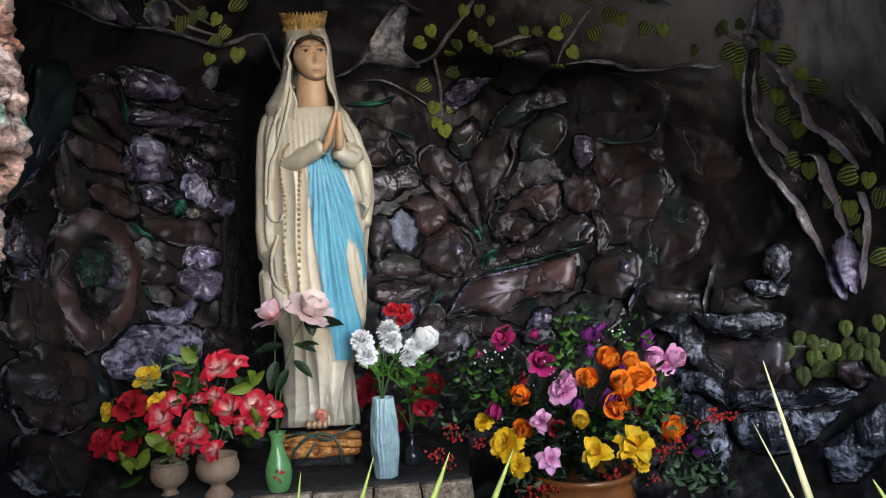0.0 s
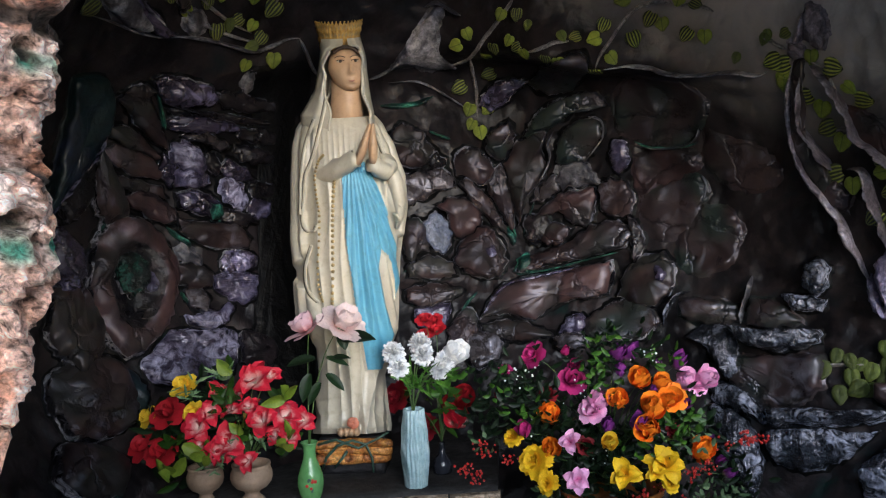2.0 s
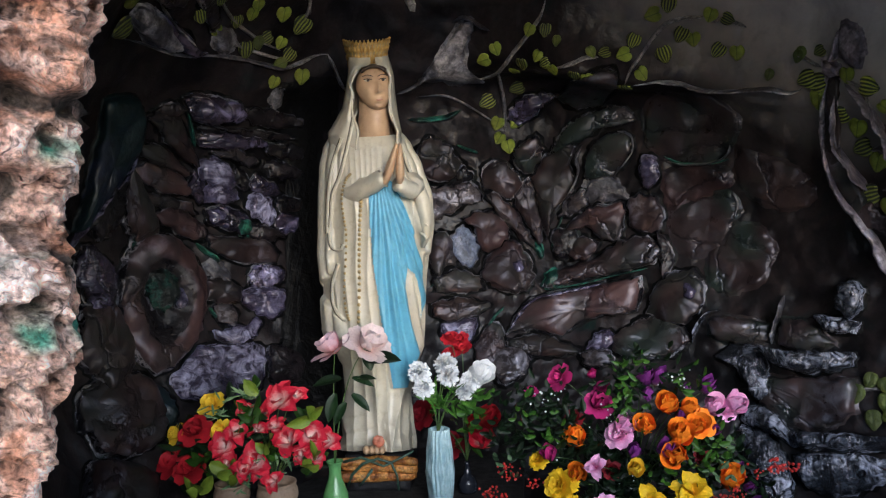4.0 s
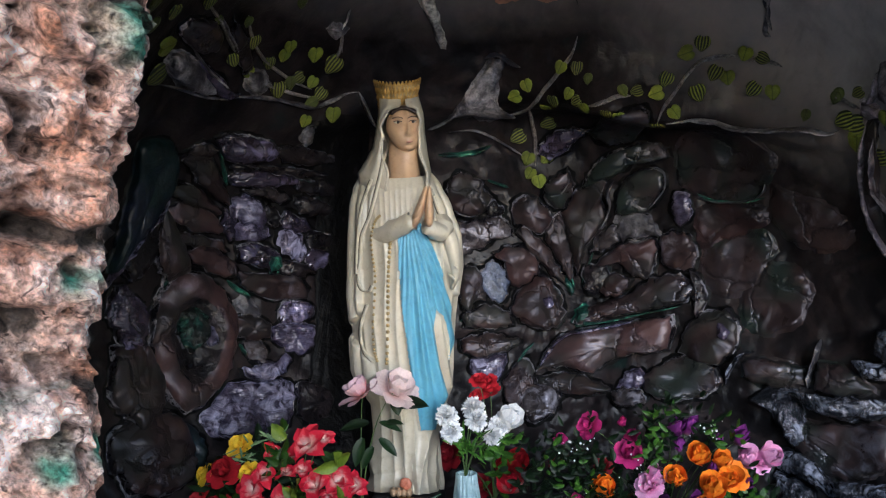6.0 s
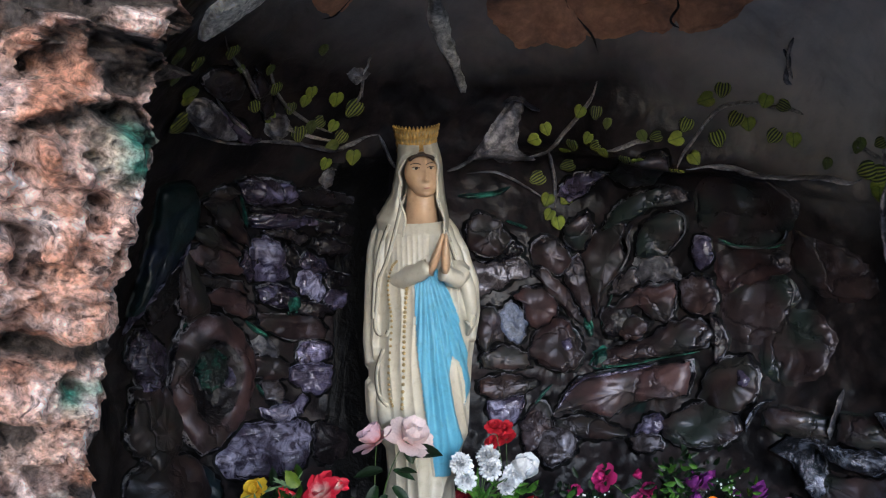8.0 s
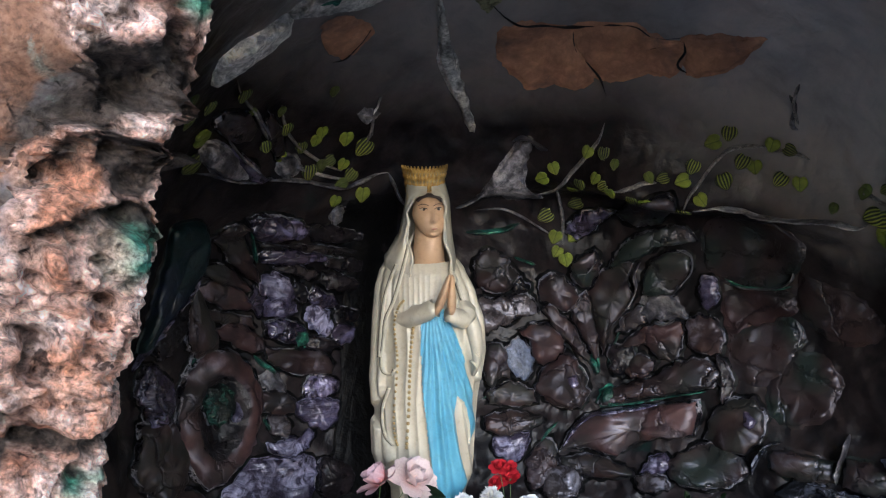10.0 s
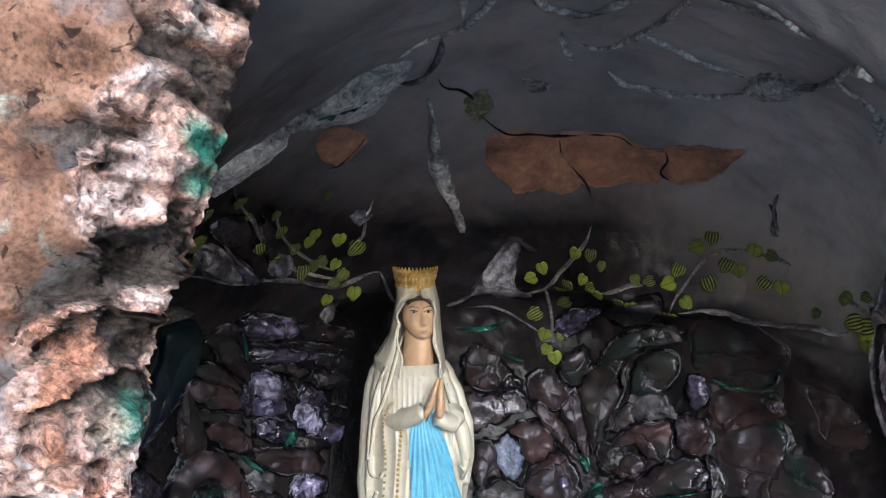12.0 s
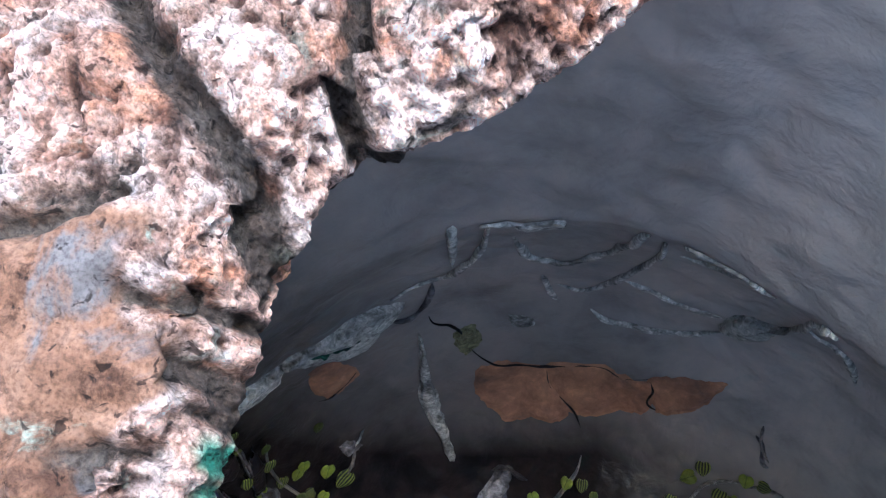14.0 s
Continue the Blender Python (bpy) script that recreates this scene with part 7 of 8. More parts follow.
POT_A, POT_B, VASE_G, VASE_B, VASE_D, PLANTER = (-0.688, 2.08, 0.655), (-0.560, 2.03, 0.676), (-0.417, 2.06, 0.715), (-0.167, 2.14, 0.77), (-0.102, 2.24, 0.672), (0.315, 2.10, 0.585)

# materials of the vessels and the ledge
M["celadon"] = enamel("green_glaze", (0.10, 0.27, 0.085), (0.15, 0.36, 0.12), 0.12, 16)
M["blue_glaze"] = enamel("pale_blue_glaze", (0.27, 0.42, 0.46), (0.43, 0.58, 0.61), 0.25, 30)
M["clay"] = enamel("pale_clay", (0.24, 0.16, 0.10), (0.36, 0.255, 0.175), 0.65, 22, 0.0, 0.004)
M["brown_glaze"] = enamel("brown_glaze", (0.16, 0.055, 0.015), (0.28, 0.10, 0.025), 0.18, 9)
M["dark_glass"] = enamel("smoky_black_glass", (0.010, 0.012, 0.016), (0.02, 0.022, 0.03), 0.06, 9)
M["cement"] = painted_rock("grey_cement", [(0.3, (0.012, 0.012, 0.012)), (0.5, (0.028, 0.027, 0.026)), (0.7, (0.055, 0.053, 0.050))], 9.0, (0.6, 0.85), 0.004)
M["flag"] = varied(painted_rock("tan_flagstone", [(0.3, (0.16, 0.12, 0.085)), (0.5, (0.40, 0.31, 0.215)), (0.65, (0.56, 0.47, 0.35)), (0.8, (0.26, 0.23, 0.20))], 16.0, (0.6, 0.8), 0.006))
M["log"] = varied(painted_rock("log_paint", [(0.3, (0.06, 0.018, 0.006)), (0.45, (0.32, 0.11, 0.022)), (0.6, (0.62, 0.31, 0.075)), (0.8, (0.18, 0.06, 0.018))], 22.0, (0.35, 0.55), 0.005))
M["rope"] = enamel("dark_green_paint", (0.02, 0.05, 0.035), (0.05, 0.10, 0.07), 0.4, 30)
M["black"] = painted_rock("black_plinth_paint", [(0.3, (0.008, 0.008, 0.009)), (0.7, (0.025, 0.023, 0.024))], 12.0, (0.4, 0.6), 0.003)
M["straw"] = enamel("dry_straw", (0.42, 0.38, 0.22), (0.72, 0.66, 0.36), 0.5, 14)
M["grass"] = enamel("grass_blade", (0.22, 0.33, 0.05), (0.42, 0.48, 0.12), 0.5, 12)


def vessel(name, place, profile, material, label, category, wave=None, n=40, body="body"):
    root = root_at(name, place)
    vs, fs = lathe(profile, n, wave)
    m = Matrix.Translation(place)
    part(body, [m @ Vector(v) for v in vs], fs, material, root)
    return tagged(root, label, category)


LEDGE = 0.588
green = vessel("vase", (-0.417, 2.06, LEDGE), [(0.021, 0), (0.024, 0.003), (0.028, 0.015), (0.0315, 0.032), (0.0325, 0.045), (0.030, 0.062), (0.023, 0.082), (0.0165, 0.1), (0.0145, 0.115), (0.0155, 0.128), (0.0195, 0.138), (0.0215, 0.141), (0.0195, 0.1415), (0.013, 0.128), (0.012, 0.11)],
               M["celadon"], "green glazed bud vase with a painted sprig, on the ledge", "vase")
rng = random.Random(5)
for k in range(9):
    a = -math.pi / 2 + 0.25 + rng.uniform(-0.35, 0.35)
    z = 0.043 + rng.uniform(-0.016, 0.016)
    c = Vector((-0.417 + 0.0322 * math.cos(a), 2.06 + 0.0322 * math.sin(a), LEDGE + z))
    o = Vector((math.cos(a), math.sin(a), 0))
    s = o.cross(Vector((0, 0, 1)))
    r = rng.uniform(0.0025, 0.0045)
    vs = [c + o * 0.0012] + [c + s * (r * math.cos(b)) + Vector((0, 0, r * math.sin(b))) for b in np.linspace(0, 6.28, 8, endpoint=False)]
    part("painted_petal", vs, [(0, i + 1, (i + 1) % 8 + 1) for i in range(8)], M["berry"] if k < 5 else M["rope"], green)


def pleats(a, z):
    """Fine upright pleats that wander a little as they rise."""
    s = a * 9 + 2.0 * math.sin(z * 30 + a * 2)
    return 1 + 0.2 * (abs(math.sin(s)) - 0.5) + 0.035 * math.cos(6 * a)


vessel("vase", (-0.165, 2.14, LEDGE - 0.002), [(0.025, 0), (0.0265, 0.004), (0.0285, 0.03), (0.0315, 0.06), (0.034, 0.09), (0.0335, 0.11), (0.0305, 0.14), (0.0275, 0.165), (0.025, 0.185), (0.0245, 0.198), (0.0235, 0.2), (0.0215, 0.196), (0.022, 0.17)],
       M["blue_glaze"], "pale blue vase with fine wandering pleats, on the ledge", "vase", pleats, 156)
GOBLET = [(0.032, 0), (0.034, 0.006), (0.030, 0.014), (0.019, 0.024), (0.017, 0.03), (0.022, 0.037), (0.038, 0.045), (0.047, 0.056), (0.0505, 0.068), (0.0495, 0.08), (0.0455, 0.09), (0.0445, 0.093), (0.0465, 0.096), (0.0465, 0.101), (0.042, 0.102), (0.043, 0.092), (0.04, 0.08), (0.0, 0.079)]
vessel("goblet_pot", (-0.554, 2.03, LEDGE), GOBLET, M["clay"], "pale turned clay goblet holding cloth lilies", "pot")
vessel("goblet_pot", (-0.686, 2.08, LEDGE - 0.02), [(r * 0.9, z) for r, z in GOBLET], M["clay"], "shaded clay goblet holding roses and lilies", "pot")
vessel("bottle", (-0.102, 2.24, LEDGE), [(0.024, 0), (0.027, 0.006), (0.027, 0.025), (0.020, 0.04), (0.010, 0.05), (0.007, 0.075), (0.008, 0.082), (0.006, 0.082)], M["dark_glass"], "small dark glass bottle holding red roses", "bottle")
vessel("planter", (0.315, 2.10, 0.30), [(0.085, 0), (0.09, 0.01), (0.11, 0.08), (0.128, 0.16), (0.132, 0.22), (0.124, 0.262), (0.122, 0.275), (0.132, 0.282), (0.133, 0.296), (0.127, 0.298), (0.115, 0.285), (0.112, 0.26), (0.0, 0.255)],
       M["brown_glaze"], "round brown glazed planter under the large arrangement", "planter")


def rough_block(corners, z0, z1, nx, ny, nz, amp):
    """A six-sided block on four ground corners, its faces broken up by noise."""
    a, b, c, d = (Vector((*p, 0)) for p in corners)
    bm = bmesh.new()
    bmesh.ops.create_cube(bm, size=1)
    bmesh.ops.subdivide_edges(bm, edges=bm.edges[:], cuts=max(nx, ny, nz), use_grid_fill=True)
    for v in bm.verts:
        u, w, t = v.co.x + 0.5, v.co.y + 0.5, v.co.z + 0.5
        p = (a * (1 - u) + b * u) * (1 - w) + (d * (1 - u) + c * u) * w
        p.z = z0 + (z1 - z0) * t
        q = p + Vector((0.3, 0.7, 0.1))
        top = 0.2 if t > 0.999 else 1.0
        p += Vector((noise.noise(q * 18), noise.noise(q * 18 + Vector((4, 4, 4))), top * noise.noise(q * 18 + Vector((8, 1, 2))))) * amp + Vector((0, 0, top * 0.4 * amp * noise.noise(q * 60)))
        v.co = p
    vs = [v.co.copy() for v in bm.verts]
    bm.verts.index_update()
    fs = [tuple(v.index for v in f.verts) for f in bm.faces]
    bm.free()
    return vs, fs


ledge = tagged(mesh_ob("ledge", *rough_block([(-1.05, 1.975), (0.04, 2.105), (0.06, 2.8), (-1.05, 2.8)], -0.05, LEDGE, 14, 14, 14, 0.006), M["cement"]),
               "grey cement ledge with a flagstone front", "ledge", kind="structure")
for x0, x1, z0, z1 in ((-0.075, 0.045, 0.535, 0.582), (-0.19, -0.08, 0.53, 0.583), (-0.335, -0.197, 0.525, 0.581), (-0.48, -0.342, 0.53, 0.582), (-0.62, -0.487, 0.52, 0.58), (-0.12, 0.04, 0.44, 0.528), (-0.3, -0.127, 0.43, 0.523), (-0.5, -0.307, 0.44, 0.521)):
    y0, y1 = 2.105 + (x0 - 0.04) * 0.119, 2.105 + (x1 - 0.04) * 0.119
    part("flagstone", *rough_block([(x0, y0 - 0.022), (x1, y1 - 0.022), (x1, y1 + 0.012), (x0, y0 + 0.012)], z0, z1, 7, 4, 5, 0.007), M["flag"], ledge)
tagged(mesh_ob("step", *rough_block([(0.07, 1.9), (1.3, 1.9), (1.3, 2.7), (0.07, 2.7)], -0.05, 0.30, 10, 10, 10, 0.012), M["cement"]), "low grey cement step beside the ledge", "step", kind="structure")

# unseen bank added under the grass; shades the ledge, bounces light upward
tagged(mesh_ob("wall_parapet", *rough_block([(-1.6, 0.30), (3.0, 0.30), (3.0, 0.62), (-1.6, 0.62)], -0.05, 0.96, 24, 8, 12, 0.03), M["bounce"]), "unseen low bank in front of the grotto, made pale to bounce light", "bank", kind="structure")

# the statue's foot: a black plinth dressed with painted logs
base = root_at("plinth", (-0.345, 2.315, LEDGE))
part("block", *rough_block([(-0.43, 2.245), (-0.255, 2.245), (-0.255, 2.42), (-0.43, 2.42)], LEDGE - 0.003, 0.684, 6, 6, 6, 0.003), M["black"], base)


def log(x0, x1, y, z, r, lean, seed):
    n, m, vs = 16, 18, []
    for i in range(n):
        f = i / (n - 1)
        end = 0.6 if i in (0, n - 1) else 1.0
        for j in range(m):
            a = 2 * math.pi * j / m
            k = r * end * (1 + 0.16 * noise.noise(Vector((f * 5, math.cos(a) * 2 + seed, math.sin(a) * 2))) + 0.05 * math.sin(a * 9 + seed))
            vs.append((x0 + (x1 - x0) * f, y + k * math.cos(a) + lean * (f - 0.5), z + k * math.sin(a)))
    part("log", vs, grid_faces(n, m, True) + [tuple(range(m))[::-1], tuple((n - 1) * m + j for j in range(m))], M["log"], base)


log(-0.452, -0.238, 2.232, 0.634, 0.0145, 0.02, 1)
log(-0.44, -0.232, 2.236, 0.655, 0.0135, -0.02, 2)
log(-0.458, -0.25, 2.238, 0.672, 0.012, 0.02, 3)
log(-0.36, -0.23, 2.23, 0.676, 0.011, -0.03, 4)
for line in ([(-0.42, 2.222, 0.61), (-0.405, 2.21, 0.645), (-0.375, 2.208, 0.675), (-0.335, 2.208, 0.688), (-0.30, 2.212, 0.676), (-0.285, 2.212, 0.64), (-0.283, 2.215, 0.6)], [(-0.43, 2.222, 0.675), (-0.38, 2.214, 0.69), (-0.32, 2.21, 0.667), (-0.27, 2.214, 0.69), (-0.24, 2.22, 0.705)], [(-0.35, 2.208, 0.66), (-0.365, 2.206, 0.64), (-0.385, 2.21, 0.615)]):
    vs, fs = tube([Vector(p) for p in line], 0.0042, 8, 0.7)
    part("painted_tendril", vs, fs, M["rope"], base)
tagged(base, "black plinth dressed with painted logs and green tendrils", "plinth")

# grass in front of the mouth, close to the path
tuft = root_at("grass_tuft", (0.1, 0.47, 0.95))


def blade(foot, tip, width, kind="grass"):
    foot, tip = Vector(foot), Vector(tip)
    down = Vector((foot.x + (foot.x - tip.x) * 0.4, foot.y + 0.01, 0.94))
    line = [down.lerp(foot, t) for t in np.linspace(0, 1, 6)[:-1]] + [foot.lerp(tip, t) for t in np.linspace(0, 1, 9)]
    vs = []
    for i, p in enumerate(line):
        w = width * 0.7 * (1.0 if i < 5 else 1 - ((i - 5) / 8) ** 1.6 * 0.94)
        for dx, dy in ((-0.5, 0.0), (0.0, 0.12), (0.5, 0.0), (0.0, 0.2)):
            vs.append(p + Vector((dx * w, dy * w, 0)))
    part("blade", vs, grid_faces(len(line), 4, True) + [(0, 1, 2, 3)[::-1]], M[kind], tuft)


tagged(tuft, "tall green grass blades with straw-coloured tips", "grass")
flower("lily", "red_white", (-0.527, 1.970, 0.907), 0.093, POT_B, leaves=1, label="red cloth lily with a white throat, one of a bunch", group="flowers in the two clay goblets", seed=1)
flower("lily", "red_white", (-0.489, 2.000, 0.912), 0.054, POT_B, leaves=0, label="red cloth lily with a white throat, one of a bunch", group="flowers in the two clay goblets", seed=2)
flower("lily", "red_white", (-0.625, 2.020, 0.873), 0.050, POT_B, leaves=0, label="red cloth lily with a white throat, one of a bunch", group="flowers in the two clay goblets", seed=3)
flower("lily", "red_white", (-0.634, 1.980, 0.833), 0.072, POT_B, leaves=1, label="red cloth lily with a white throat, one of a bunch", group="flowers in the two clay goblets", seed=4)
flower("lily", "red_white", (-0.590, 2.000, 0.831), 0.054, POT_B, leaves=0, label="red cloth lily with a white throat, one of a bunch", group="flowers in the two clay goblets", seed=5)
flower("lily", "red_white", (-0.507, 1.950, 0.814), 0.084, POT_B, leaves=1, label="red cloth lily with a white throat, one of a bunch", group="flowers in the two clay goblets", seed=6)
flower("lily", "red_white", (-0.451, 1.970, 0.823), 0.080, POT_B, leaves=1, label="red cloth lily with a white throat, one of a bunch", group="flowers in the two clay goblets", seed=7)
flower("lily", "red_white", (-0.418, 1.990, 0.802), 0.067, POT_B, leaves=1, label="red cloth lily with a white throat, one of a bunch", group="flowers in the two clay goblets", seed=8)
flower("lily", "red_white", (-0.579, 1.930, 0.773), 0.091, POT_B, leaves=1, label="red cloth lily with a white throat, one of a bunch", group="flowers in the two clay goblets", seed=9)
flower("lily", "red_white", (-0.659, 1.960, 0.800), 0.075, POT_A, leaves=1, label="red cloth lily with a white throat, one of a bunch", group="flowers in the two clay goblets", seed=10)
flower("lily", "red_white", (-0.657, 1.970, 0.756), 0.062, POT_A, leaves=0, label="red cloth lily with a white throat, one of a bunch", group="flowers in the two clay goblets", seed=11)
flower("lily", "red_white", (-0.582, 2.030, 0.861), 0.046, POT_B, leaves=0, label="red cloth lily with a white throat, one of a bunch", group="flowers in the two clay goblets", seed=12)
flower("lily", "red_white", (-0.547, 2.000, 0.837), 0.054, POT_B, leaves=0, label="red cloth lily with a white throat, one of a bunch", group="flowers in the two clay goblets", seed=13)
flower("lily", "red_white", (-0.479, 1.980, 0.772), 0.054, POT_B, leaves=0, label="red cloth lily with a white throat, one of a bunch", group="flowers in the two clay goblets", seed=14)
flower("lily", "red_white", (-0.609, 1.970, 0.727), 0.053, POT_B, leaves=0, label="red cloth lily with a white throat, one of a bunch", group="flowers in the two clay goblets", seed=15)
flower("lily", "red_white", (-0.572, 1.950, 0.738), 0.053, POT_B, leaves=0, label="red cloth lily with a white throat, one of a bunch", group="flowers in the two clay goblets", seed=16)
flower("lily", "red_white", (-0.599, 1.920, 0.758), 0.061, POT_B, leaves=0, label="red cloth lily with a white throat, one of a bunch", group="flowers in the two clay goblets", seed=17)
flower("lily", "red_white", (-0.531, 1.910, 0.731), 0.056, POT_B, leaves=0, label="red cloth lily with a white throat, one of a bunch", group="flowers in the two clay goblets", seed=18)
flower("lily", "red_white", (-0.434, 1.950, 0.776), 0.053, POT_B, leaves=0, label="red cloth lily with a white throat, one of a bunch", group="flowers in the two clay goblets", seed=19)
flower("rose", "red", (-0.753, 2.020, 0.824), 0.080, POT_A, leaves=1, label="deep red cloth rose, fully open", group="flowers in the two clay goblets", seed=20)
flower("rose", "red", (-0.820, 2.030, 0.742), 0.075, POT_A, leaves=1, label="deep red cloth rose, fully open", group="flowers in the two clay goblets", seed=21)
flower("rose", "red", (-0.765, 2.000, 0.735), 0.079, POT_A, leaves=1, label="deep red cloth rose, fully open", group="flowers in the two clay goblets", seed=22)
flower("rose", "red", (-0.816, 2.060, 0.755), 0.054, POT_A, leaves=1, label="deep red cloth rose, fully open", group="flowers in the two clay goblets", seed=23)
flower("rose", "yellow", (-0.714, 2.030, 0.887), 0.063, POT_A, leaves=1, label="yellow cloth rose, half open", group="flowers in the two clay goblets", seed=24)
flower("rose", "yellow", (-0.813, 2.040, 0.807), 0.056, POT_A, leaves=1, label="yellow cloth rose, half open", group="flowers in the two clay goblets", seed=25)
flower("rose", "yellow", (-0.683, 2.000, 0.823), 0.060, POT_A, leaves=1, label="yellow cloth rose, half open", group="flowers in the two clay goblets", seed=26)
flower("rose", "coral", (-0.412, 2.030, 1.026), 0.104, VASE_G, leaves=0, label="coral-pink cloth rose with pale outer petals", group="long roses in the green vase", seed=27, face=(-0.9, -0.55, 1.0))
long_rose = flower("rose", "pale_pink", (-0.310, 2.020, 1.033), 0.112, VASE_G, leaves=0, label="faded pale pink cloth rose, wide open", group="long roses in the green vase", seed=28, face=(0.7, -0.55, 1.1))
flower("carnation", "white", (-0.213, 2.130, 0.938), 0.070, VASE_B, leaves=0, label="white ruffled cloth carnation", group="flowers in the blue vase", seed=29)
flower("carnation", "white", (-0.199, 2.120, 0.899), 0.067, VASE_B, leaves=0, label="white ruffled cloth carnation", group="flowers in the blue vase", seed=30)
flower("carnation", "white", (-0.144, 2.130, 0.960), 0.068, VASE_B, leaves=0, label="white ruffled cloth carnation", group="flowers in the blue vase", seed=31)
flower("carnation", "white", (-0.133, 2.110, 0.934), 0.067, VASE_B, leaves=0, label="white ruffled cloth carnation", group="flowers in the blue vase", seed=32)
flower("carnation", "white", (-0.079, 2.130, 0.912), 0.065, VASE_B, leaves=0, label="white ruffled cloth carnation", group="flowers in the blue vase", seed=33)
flower("carnation", "white", (-0.096, 2.110, 0.893), 0.059, VASE_B, leaves=0, label="white ruffled cloth carnation", group="flowers in the blue vase", seed=34)
flower("bud", "white", (-0.059, 2.150, 0.920), 0.108, VASE_B, leaves=1, label="white cloth tulip bud", group="flowers in the blue vase", seed=35)
flower("rose", "red", (-0.139, 2.280, 0.996), 0.046, VASE_D, leaves=0, label="deep red cloth rose behind the carnations", group="roses in the dark bottle", seed=36)
flower("rose", "red", (-0.112, 2.280, 0.971), 0.054, VASE_D, leaves=0, label="deep red cloth rose behind the carnations", group="roses in the dark bottle", seed=37)
flower("rose", "red", (-0.148, 2.280, 0.954), 0.041, VASE_D, leaves=0, label="deep red cloth rose behind the carnations", group="roses in the dark bottle", seed=38)
flower("rose", "red", (-0.112, 2.280, 0.992), 0.039, VASE_D, leaves=0, label="deep red cloth rose behind the carnations", group="roses in the dark bottle", seed=39)
flower("bud", "red_white", (-0.055, 2.200, 0.747), 0.116, VASE_D, leaves=1, label="white and red cloth rose low beside the vase", group="roses in the dark bottle", seed=40)
flower("bud", "red", (-0.043, 2.220, 0.793), 0.107, VASE_D, leaves=1, label="red cloth rose low beside the vase", group="roses in the dark bottle", seed=41)
flower("bud", "red", (-0.077, 2.240, 0.767), 0.081, VASE_D, leaves=1, label="red cloth rose low beside the vase", group="roses in the dark bottle", seed=42)
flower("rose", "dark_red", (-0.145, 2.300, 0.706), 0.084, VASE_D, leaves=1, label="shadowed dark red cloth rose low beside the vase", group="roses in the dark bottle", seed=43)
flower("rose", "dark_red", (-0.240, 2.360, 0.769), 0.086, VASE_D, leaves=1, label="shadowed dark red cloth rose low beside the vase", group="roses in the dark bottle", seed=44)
flower("rose", "magenta", (0.129, 2.060, 0.930), 0.070, PLANTER, leaves=0, label="magenta cloth rose, fully open", group="flowers of the large arrangement", seed=45)
flower("rose", "magenta", (0.226, 2.040, 0.870), 0.074, PLANTER, leaves=0, label="magenta cloth rose, fully open", group="flowers of the large arrangement", seed=46)
flower("rose", "magenta", (0.069, 2.080, 0.895), 0.036, PLANTER, leaves=0, label="magenta cloth rose, fully open", group="flowers of the large arrangement", seed=47)
flower("rose", "magenta", (0.237, 2.080, 0.902), 0.040, PLANTER, leaves=0, label="magenta cloth rose, fully open", group="flowers of the large arrangement", seed=48)
flower("tulip", "magenta", (0.105, 2.000, 0.762), 0.097, PLANTER, leaves=0, label="magenta cloth tulip, half closed", group="flowers of the large arrangement", seed=49)
flower("tulip", "magenta", (0.214, 2.080, 0.931), 0.062, PLANTER, leaves=0, label="magenta cloth tulip, half closed", group="flowers of the large arrangement", seed=50)
flower("tulip", "purple", (0.333, 2.050, 0.925), 0.107, PLANTER, leaves=0, label="purple cloth tulip with a green base", group="flowers of the large arrangement", seed=51)
flower("tulip", "purple", (0.361, 2.050, 0.925), 0.100, PLANTER, leaves=0, label="purple cloth tulip with a green base", group="flowers of the large arrangement", seed=52)
flower("tulip", "purple", (0.340, 2.040, 0.887), 0.084, PLANTER, leaves=0, label="purple cloth tulip with a green base", group="flowers of the large arrangement", seed=53)
flower("tulip", "purple", (0.434, 2.060, 0.889), 0.069, PLANTER, leaves=0, label="purple cloth tulip with a green base", group="flowers of the large arrangement", seed=54)
flower("tulip", "purple", (0.478, 2.060, 0.900), 0.095, PLANTER, leaves=0, label="purple cloth tulip with a green base", group="flowers of the large arrangement", seed=55)
flower("tulip", "purple", (0.479, 2.000, 0.815), 0.090, PLANTER, leaves=0, label="purple cloth tulip with a green base", group="flowers of the large arrangement", seed=56)
flower("tulip", "purple", (0.295, 1.970, 0.774), 0.091, PLANTER, leaves=0, label="purple cloth tulip with a green base", group="flowers of the large arrangement", seed=57)
flower("tulip", "purple", (0.360, 1.950, 0.783), 0.105, PLANTER, leaves=0, label="purple cloth tulip with a green base", group="flowers of the large arrangement", seed=58)
flower("tulip", "purple", (0.404, 2.000, 0.843), 0.072, PLANTER, leaves=0, label="purple cloth tulip with a green base", group="flowers of the large arrangement", seed=59)
flower("tulip", "purple", (0.541, 2.050, 0.715), 0.077, PLANTER, leaves=0, label="purple cloth tulip with a green base", group="flowers of the large arrangement", seed=60)
flower("tulip", "purple", (0.564, 2.030, 0.668), 0.076, PLANTER, leaves=0, label="purple cloth tulip with a green base", group="flowers of the large arrangement", seed=61)
flower("tulip", "purple", (0.583, 2.030, 0.640), 0.068, PLANTER, leaves=0, label="purple cloth tulip with a green base", group="flowers of the large arrangement", seed=62)
flower("bud", "orange", (0.381, 2.020, 0.871), 0.102, PLANTER, leaves=0, label="orange cloth rose bud", group="flowers of the large arrangement", seed=63)
flower("bud", "orange", (0.322, 1.980, 0.832), 0.092, PLANTER, leaves=0, label="orange cloth rose bud", group="flowers of the large arrangement", seed=64)
